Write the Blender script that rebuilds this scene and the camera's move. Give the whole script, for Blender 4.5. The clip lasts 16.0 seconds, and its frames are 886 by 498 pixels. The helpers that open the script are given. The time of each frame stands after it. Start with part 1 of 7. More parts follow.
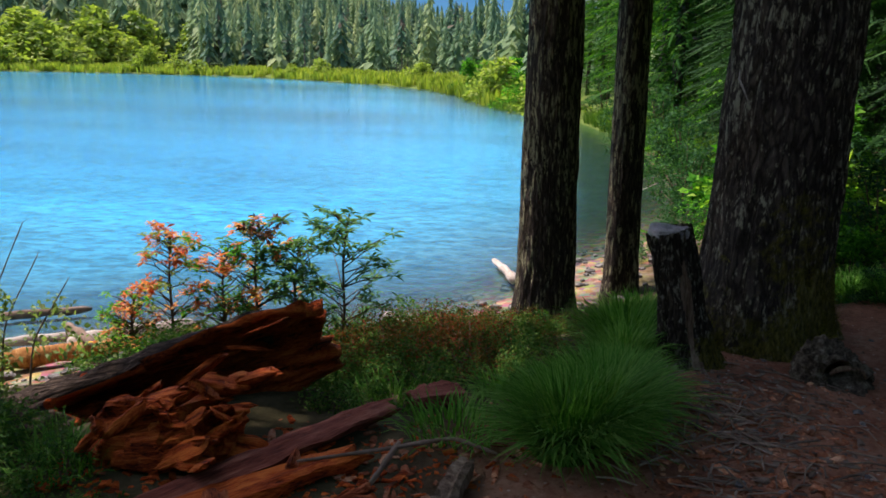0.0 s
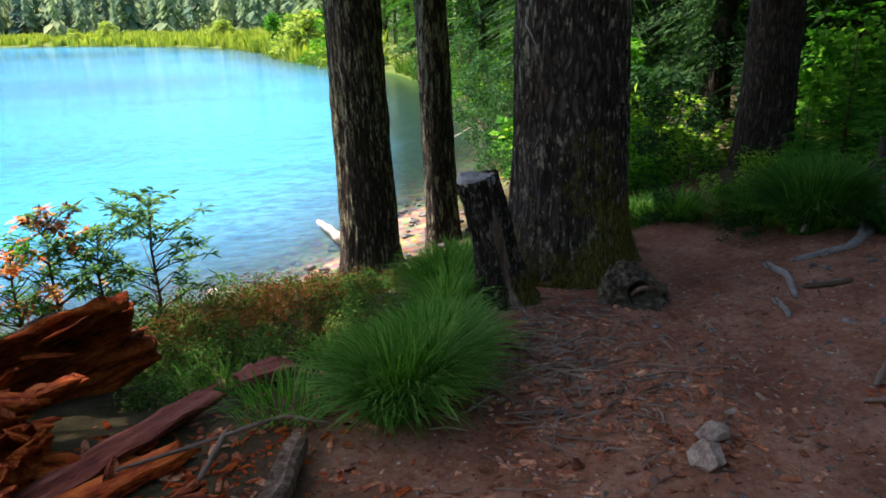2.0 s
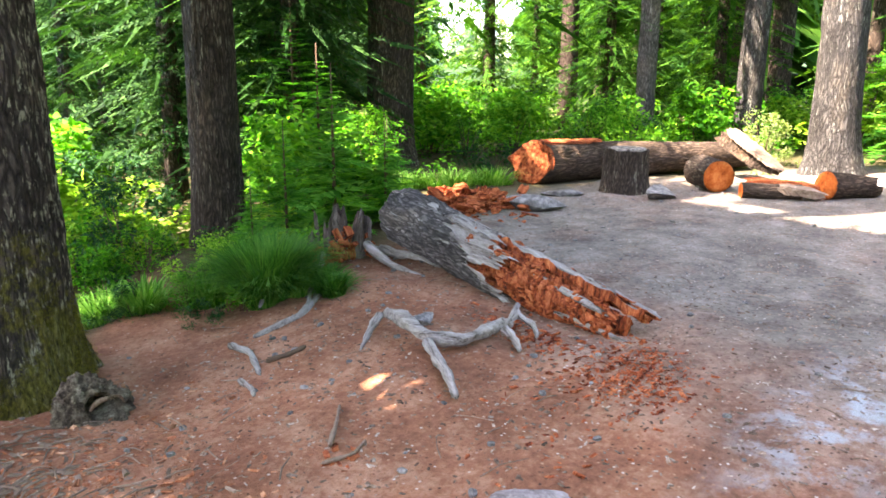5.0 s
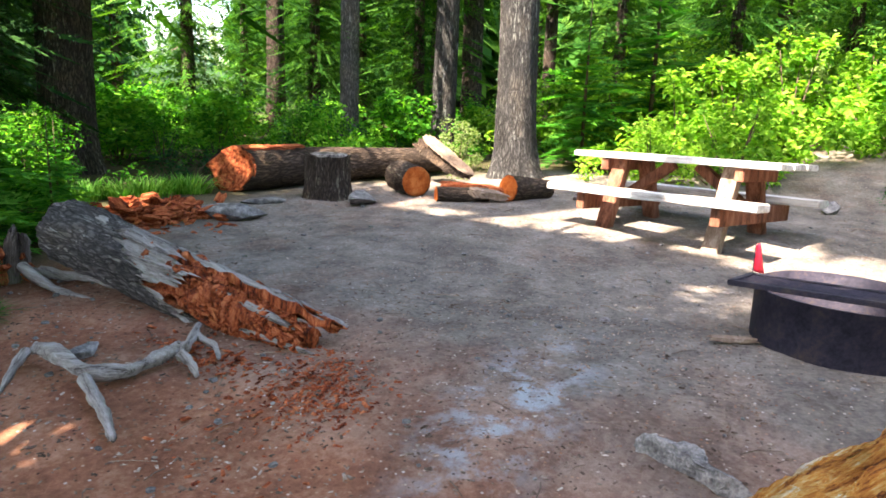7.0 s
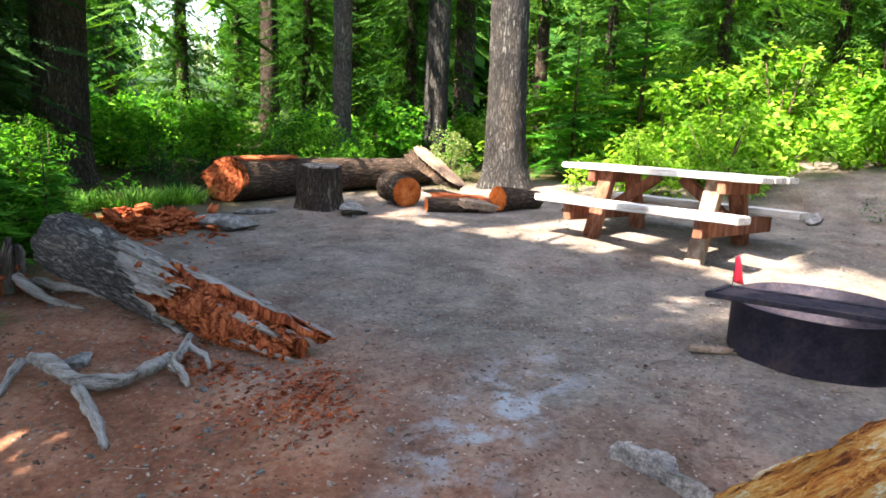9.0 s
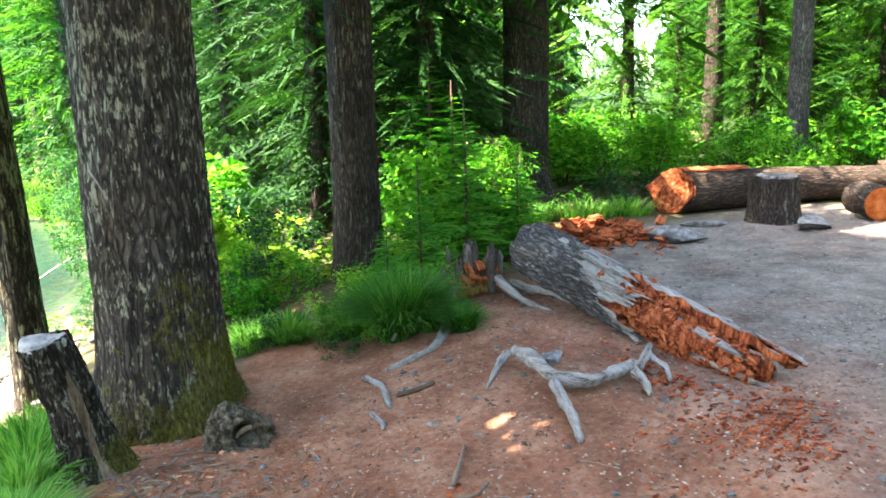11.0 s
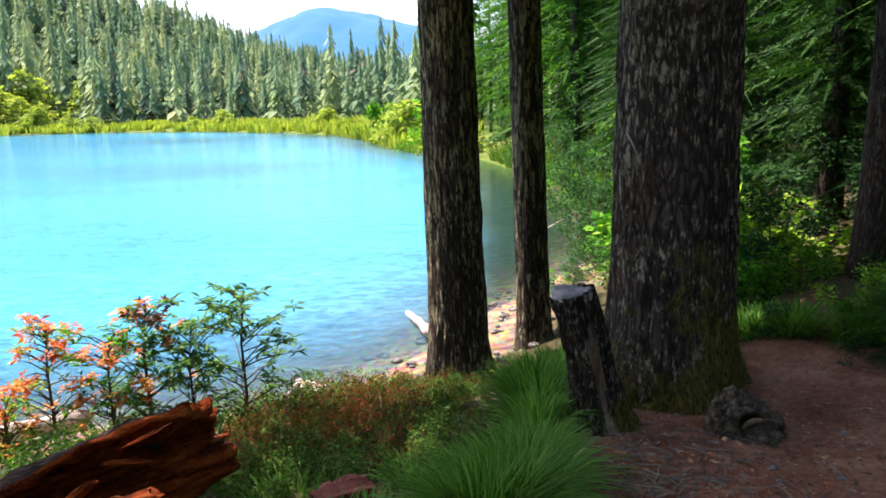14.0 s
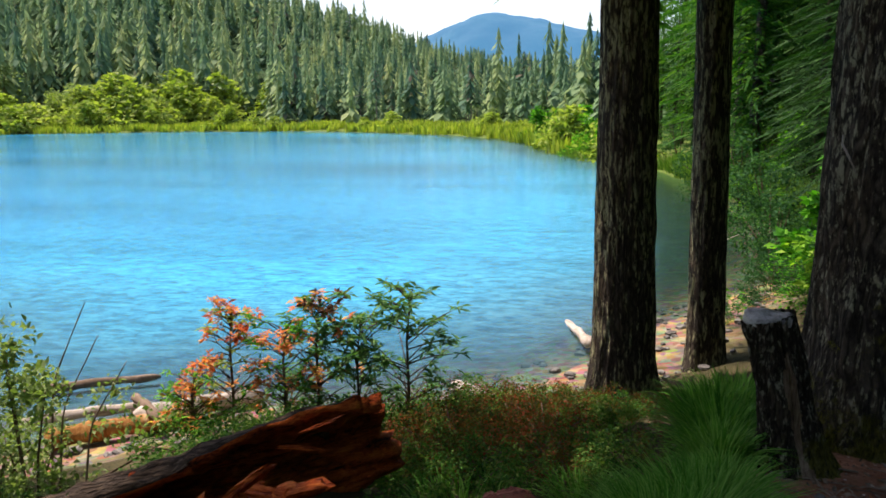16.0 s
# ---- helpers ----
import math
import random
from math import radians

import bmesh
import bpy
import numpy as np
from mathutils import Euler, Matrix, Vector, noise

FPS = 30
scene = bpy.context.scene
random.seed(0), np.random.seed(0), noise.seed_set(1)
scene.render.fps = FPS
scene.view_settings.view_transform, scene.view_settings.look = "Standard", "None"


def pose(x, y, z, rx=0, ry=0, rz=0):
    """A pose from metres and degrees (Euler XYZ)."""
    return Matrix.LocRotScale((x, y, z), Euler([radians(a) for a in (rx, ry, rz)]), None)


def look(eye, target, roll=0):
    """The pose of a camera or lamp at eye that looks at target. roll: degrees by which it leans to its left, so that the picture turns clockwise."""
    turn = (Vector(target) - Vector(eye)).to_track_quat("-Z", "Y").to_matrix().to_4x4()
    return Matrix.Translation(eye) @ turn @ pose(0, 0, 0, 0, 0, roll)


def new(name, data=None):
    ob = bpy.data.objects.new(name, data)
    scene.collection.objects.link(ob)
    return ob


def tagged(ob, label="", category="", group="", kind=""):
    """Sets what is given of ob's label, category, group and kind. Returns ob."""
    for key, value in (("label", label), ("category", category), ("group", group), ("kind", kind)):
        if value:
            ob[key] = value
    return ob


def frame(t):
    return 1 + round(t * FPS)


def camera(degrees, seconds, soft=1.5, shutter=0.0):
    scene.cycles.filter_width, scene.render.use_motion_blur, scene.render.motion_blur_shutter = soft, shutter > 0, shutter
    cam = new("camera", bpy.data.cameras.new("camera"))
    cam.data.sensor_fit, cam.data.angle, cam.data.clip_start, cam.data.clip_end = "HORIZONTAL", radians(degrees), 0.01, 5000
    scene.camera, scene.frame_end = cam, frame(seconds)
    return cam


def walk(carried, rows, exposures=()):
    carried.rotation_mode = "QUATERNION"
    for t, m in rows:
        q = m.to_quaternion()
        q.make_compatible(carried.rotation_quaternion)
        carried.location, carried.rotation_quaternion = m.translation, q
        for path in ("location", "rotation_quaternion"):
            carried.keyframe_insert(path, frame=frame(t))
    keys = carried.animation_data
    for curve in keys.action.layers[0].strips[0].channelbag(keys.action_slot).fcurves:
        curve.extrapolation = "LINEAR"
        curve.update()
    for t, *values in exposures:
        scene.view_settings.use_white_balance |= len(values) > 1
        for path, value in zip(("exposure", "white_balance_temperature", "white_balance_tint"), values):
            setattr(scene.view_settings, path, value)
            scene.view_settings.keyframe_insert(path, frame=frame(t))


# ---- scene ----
cam = camera(62.65, 16.0, soft=1.7)
PATH = [
    (0, (-0.214, -0.040, 1.316), (-0.326, 1.893, 0.815), 1.04),
    (0.5, (-0.208, -0.048, 1.324), (-0.277, 1.868, 0.757), 1.59),
    (1, (-0.191, -0.038, 1.336), (-0.196, 1.867, 0.725), 1.05),
    (1.5, (-0.173, -0.027, 1.346), (-0.091, 1.868, 0.709), -0.99),
    (2, (-0.137, 0.005, 1.339), (0.205, 1.874, 0.714), -1.99),
    (2.5, (-0.131, 0.019, 1.324), (0.508, 1.827, 0.757), -1.57),
    (3, (-0.073, 0.021, 1.337), (0.824, 1.726, 0.799), -1.86),
    (3.5, (-0.027, 0.010, 1.343), (1.059, 1.616, 0.853), -2.37),
    (3.7, (0.002, 0.012, 1.348), (1.177, 1.558, 0.869), -1.81),
    (5.8, (0.093, -0.038, 1.423), (1.731, 1.021, 0.980), 0.69),
    (6, (0.127, -0.056, 1.418), (1.804, 0.942, 0.978), 0.88),
    (6.5, (0.215, -0.089, 1.407), (1.987, 0.731, 0.976), 1.19),
    (7, (0.307, -0.110, 1.395), (2.169, 0.485, 0.974), 2.07),
    (7.5, (0.337, -0.132, 1.398), (2.235, 0.351, 0.990), 2.56),
    (8, (0.317, -0.139, 1.400), (2.229, 0.293, 1.004), 2.79),
    (8.2, (0.312, -0.145, 1.395), (2.226, 0.282, 1.006), 2.87),
    (10.3, (0.074, -0.239, 1.562), (1.640, 0.940, 1.162), -0.25),
    (10.5, (0.082, -0.182, 1.534), (1.573, 1.094, 1.147), -0.56),
    (11, (0.079, -0.060, 1.479), (1.325, 1.458, 1.102), -2.04),
    (11.5, (0.066, 0.020, 1.453), (1.037, 1.723, 1.057), -2.91),
    (12, (0.022, 0.077, 1.448), (0.823, 1.868, 1.064), -2.15),
    (12.5, (-0.016, 0.109, 1.449), (0.582, 1.980, 1.075), -2.11),
    (13, (-0.051, 0.130, 1.448), (0.355, 2.052, 1.076), -2.17),
    (13.5, (-0.079, 0.145, 1.443), (0.202, 2.084, 1.043), -1.81),
    (14, (-0.116, 0.174, 1.436), (-0.003, 2.131, 1.038), -1.88),
    (14.5, (-0.138, 0.183, 1.432), (-0.173, 2.143, 1.037), -1.49),
    (15, (-0.158, 0.201, 1.429), (-0.265, 2.159, 1.035), -1.29),
    (15.5, (-0.184, 0.231, 1.428), (-0.372, 2.184, 1.040), -1.14),
    (16, (-0.214, 0.267, 1.427), (-0.524, 2.207, 1.051), -0.92),
]
walk(cam, [(t, look(eye, target, roll)) for t, eye, target, roll in PATH], exposures=[(0, 0.65, 6400, 24), (0.5, 1.05, 6550, 26), (1.0, 1.25, 6650, 28), (1.5, 1.25, 6650, 28), (2.0, 1.42, 6450, 25), (2.5, 2.4, 6550, 21), (3.0, 3.2, 6600, 18), (3.5, 3.7, 7450, 26),
     (5.8, 3.75, 7100, 18), (6.4, 3.3, 6950, 16), (7.0, 2.95, 6900, 16), (8.2, 2.6, 6850, 17), (10.3, 3.4, 6900, 14), (11.5, 3.8, 6600, 12), (12.0, 3.6, 6450, 12), (12.5, 3.05, 6400, 13), (13.0, 2.4, 6450, 17), (13.5, 1.95, 6600, 24), (14.0, 1.6, 6650, 28), (14.5, 1.15, 6750, 30), (15.0, 0.95, 6750, 27), (16, 0.75, 6850, 19)])

# ---- world and sun ----
SUN_AZ, SUN_EL = radians(55), radians(57)  # azimuth turned left from +y
sun_dir = Vector((-math.sin(SUN_AZ) * math.cos(SUN_EL), math.cos(SUN_AZ) * math.cos(SUN_EL), math.sin(SUN_EL)))
world = bpy.data.worlds.new("world")
scene.world = world
world.use_nodes = True
wn, wl = world.node_tree.nodes, world.node_tree.links
sky = wn.new("ShaderNodeTexSky")
sky.sky_type, sky.sun_disc = "NISHITA", False
sky.sun_elevation, sky.sun_rotation = SUN_EL, -SUN_AZ
sky.air_density, sky.dust_density, sky.ozone_density = 1.0, 1.5, 1.0
wl.new(sky.outputs[0], wn["Background"].inputs[0])
wn["Background"].inputs[1].default_value = 0.15
sun = new("sun", bpy.data.lights.new("sun", "SUN"))
sun.data.energy, sun.data.angle, sun.data.color = 4.7, radians(0.6), (1.0, 0.94, 0.84)
sun.matrix_world = look(sun_dir * 60, (0, 0, 0))

# ---- materials ----
def material(name, build):
    m = bpy.data.materials.new(name)
    m.use_nodes = True
    nt = m.node_tree
    bsdf = nt.nodes["Principled BSDF"]
    build(nt, bsdf)
    return m


def node(nt, kind, **inputs):
    n = nt.nodes.new(kind)
    for k, v in inputs.items():
        n.inputs[k.replace("_", " ")].default_value = v
    return n


def coords(nt, scale=(1, 1, 1), source="Object"):
    tc = nt.nodes.new("ShaderNodeTexCoord")
    mp = nt.nodes.new("ShaderNodeMapping")
    mp.inputs["Scale"].default_value = scale
    nt.links.new(tc.outputs[source], mp.inputs[0])
    return mp.outputs[0]


def noise_tex(nt, vec, scale, detail=4.0, rough=0.6):
    n = node(nt, "ShaderNodeTexNoise", Scale=scale, Detail=detail, Roughness=rough)
    nt.links.new(vec, n.inputs["Vector"])
    return n.outputs[0]


def ramp(nt, fac, stops):
    r = nt.nodes.new("ShaderNodeValToRGB")
    e = r.color_ramp.elements
    while len(e) < len(stops):
        e.new(0.5)
    for el, (p, c) in zip(e, stops):
        el.position, el.color = p, (*c, 1)
    nt.links.new(fac, r.inputs[0])
    return r.outputs[0]


def mix(nt, fac, a, b, blend="MIX"):
    n = nt.nodes.new("ShaderNodeMix")
    n.data_type, n.blend_type = "RGBA", blend
    for sock, v in ((n.inputs[0], fac), (n.inputs[6], a), (n.inputs[7], b)):
        if isinstance(v, (int, float)):
            sock.default_value = v
        elif isinstance(v, tuple):
            sock.default_value = (*v, 1)
        else:
            nt.links.new(v, sock)
    return n.outputs[2]


def bump(nt, bsdf, height, strength, dist=0.02):
    b = node(nt, "ShaderNodeBump", Strength=strength, Distance=dist)
    nt.links.new(height, b.inputs["Height"])
    nt.links.new(b.outputs[0], bsdf.inputs["Normal"])


def bark(name, dark, light, lichen, grain=9.0, lichen_amount=0.62, moss=False, spread=0.17, fleck=30):
    """Furrowed plates with dark cracks, and upright streaks of pale lichen on their tops."""
    def build(nt, bsdf):
        warp = node(nt, "ShaderNodeTexNoise", Scale=7.0, Detail=3.0)
        nt.links.new(coords(nt, (1, 1, 0.4)), warp.inputs["Vector"])
        shift = nt.nodes.new("ShaderNodeVectorMath")
        shift.operation = "MULTIPLY_ADD"
        nt.links.new(warp.outputs["Color"], shift.inputs[0])
        shift.inputs[1].default_value = (0.16, 0.16, 0.10)
        nt.links.new(coords(nt, (1, 1, 0.17)), shift.inputs[2])
        plates = node(nt, "ShaderNodeTexVoronoi", Scale=grain * 3.3)
        plates.feature = "DISTANCE_TO_EDGE"
        nt.links.new(shift.outputs[0], plates.inputs["Vector"])
        crack = ramp(nt, plates.outputs["Distance"], [(0.0, (0.12,) * 3), (0.3, (1, 1, 1))])
        fine = noise_tex(nt, coords(nt, (1, 1, 0.34)), grain * 6.5, 7, 0.72)
        relief = mix(nt, 0.70, crack, fine)
        mid = tuple(0.62 * a + 0.38 * b for a, b in zip(dark, light))
        col = ramp(nt, relief, [(0.26, dark), (0.52, mid), (0.74, light)])
        tone = noise_tex(nt, coords(nt, (1, 1, 0.5)), 3.1, 4, 0.6)
        col = mix(nt, 1.0, col, ramp(nt, tone, [(0.3, (0.62, 0.60, 0.58)), (0.5, (1.0, 1.0, 1.0)), (0.7, (1.45, 1.32, 1.15))]), "MULTIPLY")
        streak = noise_tex(nt, coords(nt, (1, 1, spread)), fleck, 5, 0.66)
        both = nt.nodes.new("ShaderNodeMath")
        both.operation = "MULTIPLY_ADD"
        nt.links.new(noise_tex(nt, coords(nt, (1, 1, 0.55)), 1.9, 3), both.inputs[0])
        both.inputs[1].default_value = 0.42
        nt.links.new(streak, both.inputs[2])
        f = ramp(nt, both.outputs[0], [(lichen_amount + 0.13, (0, 0, 0)), (lichen_amount + 0.20, (0.9, 0.9, 0.9))])
        f = mix(nt, 1.0, f, ramp(nt, relief, [(0.36, (0, 0, 0)), (0.5, (1, 1, 1))]), "MULTIPLY")
        col = mix(nt, f, col, lichen)
        if moss:
            a = nt.nodes.new("ShaderNodeAttribute")
            a.attribute_name = "moss"
            sum_ = nt.nodes.new("ShaderNodeMath")
            sum_.operation = "MULTIPLY_ADD"
            nt.links.new(noise_tex(nt, coords(nt), 17, 6, 0.75), sum_.inputs[0])
            sum_.inputs[1].default_value = 1.0
            nt.links.new(a.outputs["Fac"], sum_.inputs[2])
            green = ramp(nt, fine, [(0.34, (0.03, 0.026, 0.006)), (0.5, (0.12, 0.105, 0.016)), (0.68, (0.27, 0.23, 0.04))])
            col = mix(nt, ramp(nt, sum_.outputs[0], [(0.84, (0, 0, 0)), (1.12, (0.85, 0.85, 0.85))]), col, green)
        nt.links.new(col, bsdf.inputs["Base Color"])
        bsdf.inputs["Roughness"].default_value = 0.95
        bsdf.inputs["Specular IOR Level"].default_value = 0.1
        bump(nt, bsdf, relief, 1.0, 0.045)
    return material(name, build)


def plain(name, stops, scale=6.0, stretch=(1, 1, 1), rough=0.85, bump_s=0.5, bump_d=0.01, metal=0.0, per_object=0.0, per_island=0.0, sss=0.0):
    """A two-scale noise colour with relief."""
    def build(nt, bsdf):
        v = coords(nt, stretch)
        a, b = noise_tex(nt, v, scale, 5), noise_tex(nt, v, scale * 6.3, 4, 0.7)
        f = mix(nt, 0.4, a, b)
        col = ramp(nt, f, stops)
        if per_object or per_island:
            src = nt.nodes.new("ShaderNodeObjectInfo").outputs["Random"] if per_object else nt.nodes.new("ShaderNodeNewGeometry").outputs["Random Per Island"]
            amt = per_object or per_island
            shade = ramp(nt, src, [(0, (1 - amt,) * 3), (1, (1 + amt * 0.6,) * 3)])
            col = mix(nt, 1.0, col, shade, "MULTIPLY")
        nt.links.new(col, bsdf.inputs["Base Color"])
        bsdf.inputs["Roughness"].default_value = rough
        bsdf.inputs["Specular IOR Level"].default_value = 0.5 if rough < 0.65 else 0.12
        bsdf.inputs["Metallic"].default_value = metal
        if bump_s:
            bump(nt, bsdf, f, bump_s, bump_d)
    return material(name, build)


def leafy(name, low, mid, high, through_=0.45, rough=0.62, clump=1.7, share=0.5):
    """Leaves: colour varies per leaf and in patches, light passes through."""
    def build(nt, bsdf):
        isl = nt.nodes.new("ShaderNodeNewGeometry").outputs["Random Per Island"]
        obj = nt.nodes.new("ShaderNodeObjectInfo").outputs["Random"]
        big = noise_tex(nt, coords(nt), clump, 2)
        f = mix(nt, share, isl, mix(nt, 0.5, big, obj) if share == 0.5 else big)
        col = ramp(nt, f, [(0.22, low), (0.5, mid), (0.8, high)])
        nt.links.new(col, bsdf.inputs["Base Color"])
        bsdf.inputs["Roughness"].default_value = rough
        bsdf.inputs["Specular IOR Level"].default_value = 0.07
        tr = nt.nodes.new("ShaderNodeBsdfTranslucent")
        nt.links.new(mix(nt, 1.0, col, (1.0, 1.15, 0.45), "MULTIPLY"), tr.inputs[0])
        ms = nt.nodes.new("ShaderNodeMixShader")
        ms.inputs[0].default_value = through_
        nt.links.new(bsdf.outputs[0], ms.inputs[1])
        nt.links.new(tr.outputs[0], ms.inputs[2])
        nt.links.new(ms.outputs[0], nt.nodes["Material Output"].inputs[0])
    return material(name, build)


M_BARK = bark("bark_fir", (0.014, 0.011, 0.009), (0.135, 0.105, 0.078), (0.40, 0.375, 0.21), 9.0, 0.585)
M_BARK_BIG = bark("bark_big_fir", (0.012, 0.009, 0.008), (0.155, 0.122, 0.094), (0.40, 0.365, 0.245), 9.5, 0.615, moss=True, spread=0.34, fleck=44)
M_BARK_GREY = bark("bark_grey_fir", (0.016, 0.015, 0.0145), (0.115, 0.107, 0.098), (0.24, 0.24, 0.21), 10.0, 0.66)
M_BARK_LOG = bark("bark_log", (0.02, 0.015, 0.012), (0.15, 0.105, 0.075), (0.17, 0.145, 0.11), 9.0, 0.74)
M_BARK_BG = bark("bark_forest", (0.016, 0.012, 0.010), (0.135, 0.100, 0.076), (0.26, 0.24, 0.175), 10.0, 0.66)
M_BARK_STUMP = bark("bark_stump", (0.012, 0.010, 0.008), (0.115, 0.088, 0.062), (0.32, 0.30, 0.22), 13.0, 0.61, moss=True, spread=0.5, fleck=44)
M_BARK_PALE = bark("bark_grey", (0.022, 0.020, 0.019), (0.24, 0.215, 0.195), (0.38, 0.36, 0.32), 12.0, 0.68)
M_ROT = plain("rotten_red_wood", [(0.40, (0.055, 0.012, 0.006)), (0.5, (0.33, 0.070, 0.022)), (0.60, (0.56, 0.18, 0.07))], 15, (0.3, 1.6, 1.6), 0.85, 1.0, 0.03, per_island=0.3)
M_ROT_DARK = plain("rotten_heart_wood", [(0.38, (0.04, 0.007, 0.002)), (0.5, (0.34, 0.055, 0.007)), (0.64, (0.60, 0.16, 0.025))], 13, (1.6, 1.6, 0.3), 0.85, 1.0, 0.04)
M_ROT_WET = plain("damp_rotten_wood", [(0.40, (0.07, 0.010, 0.003)), (0.5, (0.46, 0.072, 0.010)), (0.60, (0.70, 0.18, 0.030))], 15, (0.25, 1.6, 1.6), 0.8, 1.0, 0.04, per_island=0.3)
M_SAWN = plain("sawn_orange_end", [(0.38, (0.22, 0.042, 0.008)), (0.5, (0.40, 0.095, 0.018)), (0.62, (0.54, 0.18, 0.05))], 11, rough=0.8, bump_s=0.3)
M_GREYWOOD = plain("weathered_grey_wood", [(0.40, (0.055, 0.042, 0.035)), (0.5, (0.25, 0.215, 0.185)), (0.62, (0.46, 0.41, 0.36))], 17, (1, 1, 1), 0.85, 1.0, 0.04)
M_GREYGRAIN = plain("weathered_grey_grain", [(0.38, (0.055, 0.042, 0.034)), (0.46, (0.25, 0.215, 0.185)), (0.54, (0.36, 0.32, 0.28)), (0.66, (0.52, 0.48, 0.43))], 15, (1.7, 1.7, 0.16), 0.85, 1.0, 0.03)
M_CUTWOOD = plain("weathered_cut_wood", [(0.38, (0.16, 0.14, 0.125)), (0.5, (0.34, 0.31, 0.28)), (0.62, (0.50, 0.46, 0.42))], 14, rough=0.9, bump_s=0.5)
M_BAREWOOD = plain("bare_tan_wood", [(0.38, (0.05, 0.03, 0.018)), (0.5, (0.16, 0.105, 0.065)), (0.62, (0.30, 0.22, 0.145))], 16, (1.6, 1.6, 0.2), 0.9, 0.8, 0.02)
M_PALELOG = plain("bleached_driftwood", [(0.36, (0.22, 0.165, 0.125)), (0.5, (0.46, 0.39, 0.325)), (0.64, (0.62, 0.57, 0.51))], 9, (1.5, 1.5, 0.2), 0.8, 0.5)
M_YELLOWWOOD = plain("split_yellow_wood", [(0.34, (0.13, 0.04, 0.010)), (0.47, (0.38, 0.16, 0.04)), (0.56, (0.50, 0.25, 0.075)), (0.68, (0.56, 0.42, 0.27))], 3.2, (1.4, 1.4, 3.5), 0.75, 0.8, 0.02)
M_REDPLANK = plain("split_red_plank", [(0.36, (0.05, 0.014, 0.010)), (0.5, (0.22, 0.06, 0.035)), (0.66, (0.40, 0.16, 0.10))], 11, (0.2, 2.2, 2.2), 0.8, 1.0, 0.03)
M_TABLETOP = plain("weathered_table_board", [(0.38, (0.28, 0.24, 0.21)), (0.5, (0.55, 0.51, 0.46)), (0.62, (0.70, 0.67, 0.62))], 11, (0.15, 2, 2), 0.75, 0.4, 0.005)
M_TABLELEG = plain("red_brown_timber", [(0.38, (0.07, 0.028, 0.018)), (0.5, (0.20, 0.078, 0.045)), (0.62, (0.31, 0.145, 0.09))], 9, (2, 2, 0.3), 0.75, 0.5, 0.005)
# paler copy of the leg timber, sunlight put into the colour
M_LEG_SUNLIT = plain("sunlit_tan_timber", [(0.38, (0.12, 0.075, 0.05)), (0.5, (0.25, 0.175, 0.125)), (0.62, (0.42, 0.34, 0.27))], 9, (2, 2, 0.3), 0.8, 0.5, 0.005)
M_IRON = plain("painted_dark_iron", [(0.36, (0.014, 0.012, 0.017)), (0.52, (0.032, 0.028, 0.040)), (0.66, (0.07, 0.05, 0.042))], 7, rough=0.66, bump_s=0.2, metal=0.0)
M_ASH = plain("ash", [(0.3, (0.12, 0.11, 0.10)), (0.7, (0.35, 0.33, 0.31))], 12, rough=0.95)
M_STONE = plain("grey_stone", [(0.36, (0.06, 0.055, 0.052)), (0.5, (0.19, 0.175, 0.16)), (0.62, (0.38, 0.345, 0.31))], 13, rough=0.92, bump_s=0.9, per_object=0.25)
M_CHIP = plain("wood_chips", [(0.36, (0.12, 0.035, 0.015)), (0.5, (0.34, 0.115, 0.05)), (0.62, (0.58, 0.32, 0.18))], 9, rough=0.9, bump_s=0.3, per_island=0.55)
M_SPECK = plain("mixed_litter", [(0.36, (0.07, 0.042, 0.028)), (0.5, (0.19, 0.125, 0.085)), (0.62, (0.42, 0.34, 0.27))], 9, rough=0.9, bump_s=0.3, per_island=0.6)
M_TWIG = plain("dry_twigs", [(0.3, (0.10, 0.06, 0.04)), (0.55, (0.24, 0.17, 0.12)), (0.8, (0.46, 0.39, 0.33))], 9, rough=0.9, bump_s=0.3, per_island=0.4)
M_STEM = plain("shrub_stems", [(0.3, (0.05, 0.03, 0.02)), (0.7, (0.16, 0.11, 0.07))], 20, rough=0.85, bump_s=0.3)
M_FLAG = plain("red_plastic_flag", [(0.3, (0.55, 0.01, 0.03)), (0.7, (0.75, 0.02, 0.05))], 9, rough=0.5, bump_s=0.1)
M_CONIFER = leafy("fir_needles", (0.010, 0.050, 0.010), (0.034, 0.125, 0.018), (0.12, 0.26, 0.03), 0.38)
# darker copy of the fir needles, forest shade put into the colour
M_CONIFER_SHADE = leafy("shaded_fir_needles", (0.008, 0.032, 0.009), (0.022, 0.075, 0.016), (0.06, 0.14, 0.028), 0.25)
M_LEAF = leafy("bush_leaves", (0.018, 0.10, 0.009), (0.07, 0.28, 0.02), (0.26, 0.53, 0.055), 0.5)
# lighter copy of the bush leaves, sunlight put into the colour
M_LEAF_SUN = leafy("sun_lightened_leaves", (0.05, 0.17, 0.012), (0.18, 0.38, 0.03), (0.42, 0.60, 0.09), 0.5)
# dark leaves; along the inlet their darkness stands in for forest shade
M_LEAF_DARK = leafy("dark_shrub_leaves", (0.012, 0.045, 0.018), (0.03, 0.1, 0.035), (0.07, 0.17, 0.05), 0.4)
M_LEAF_YELLOW = leafy("willow_leaves", (0.14, 0.21, 0.035), (0.30, 0.39, 0.07), (0.48, 0.52, 0.14))
M_LEAF_RED = leafy("reddening_leaves", (0.5, 0.07, 0.035), (0.8, 0.24, 0.12), (0.85, 0.52, 0.16), 0.55)
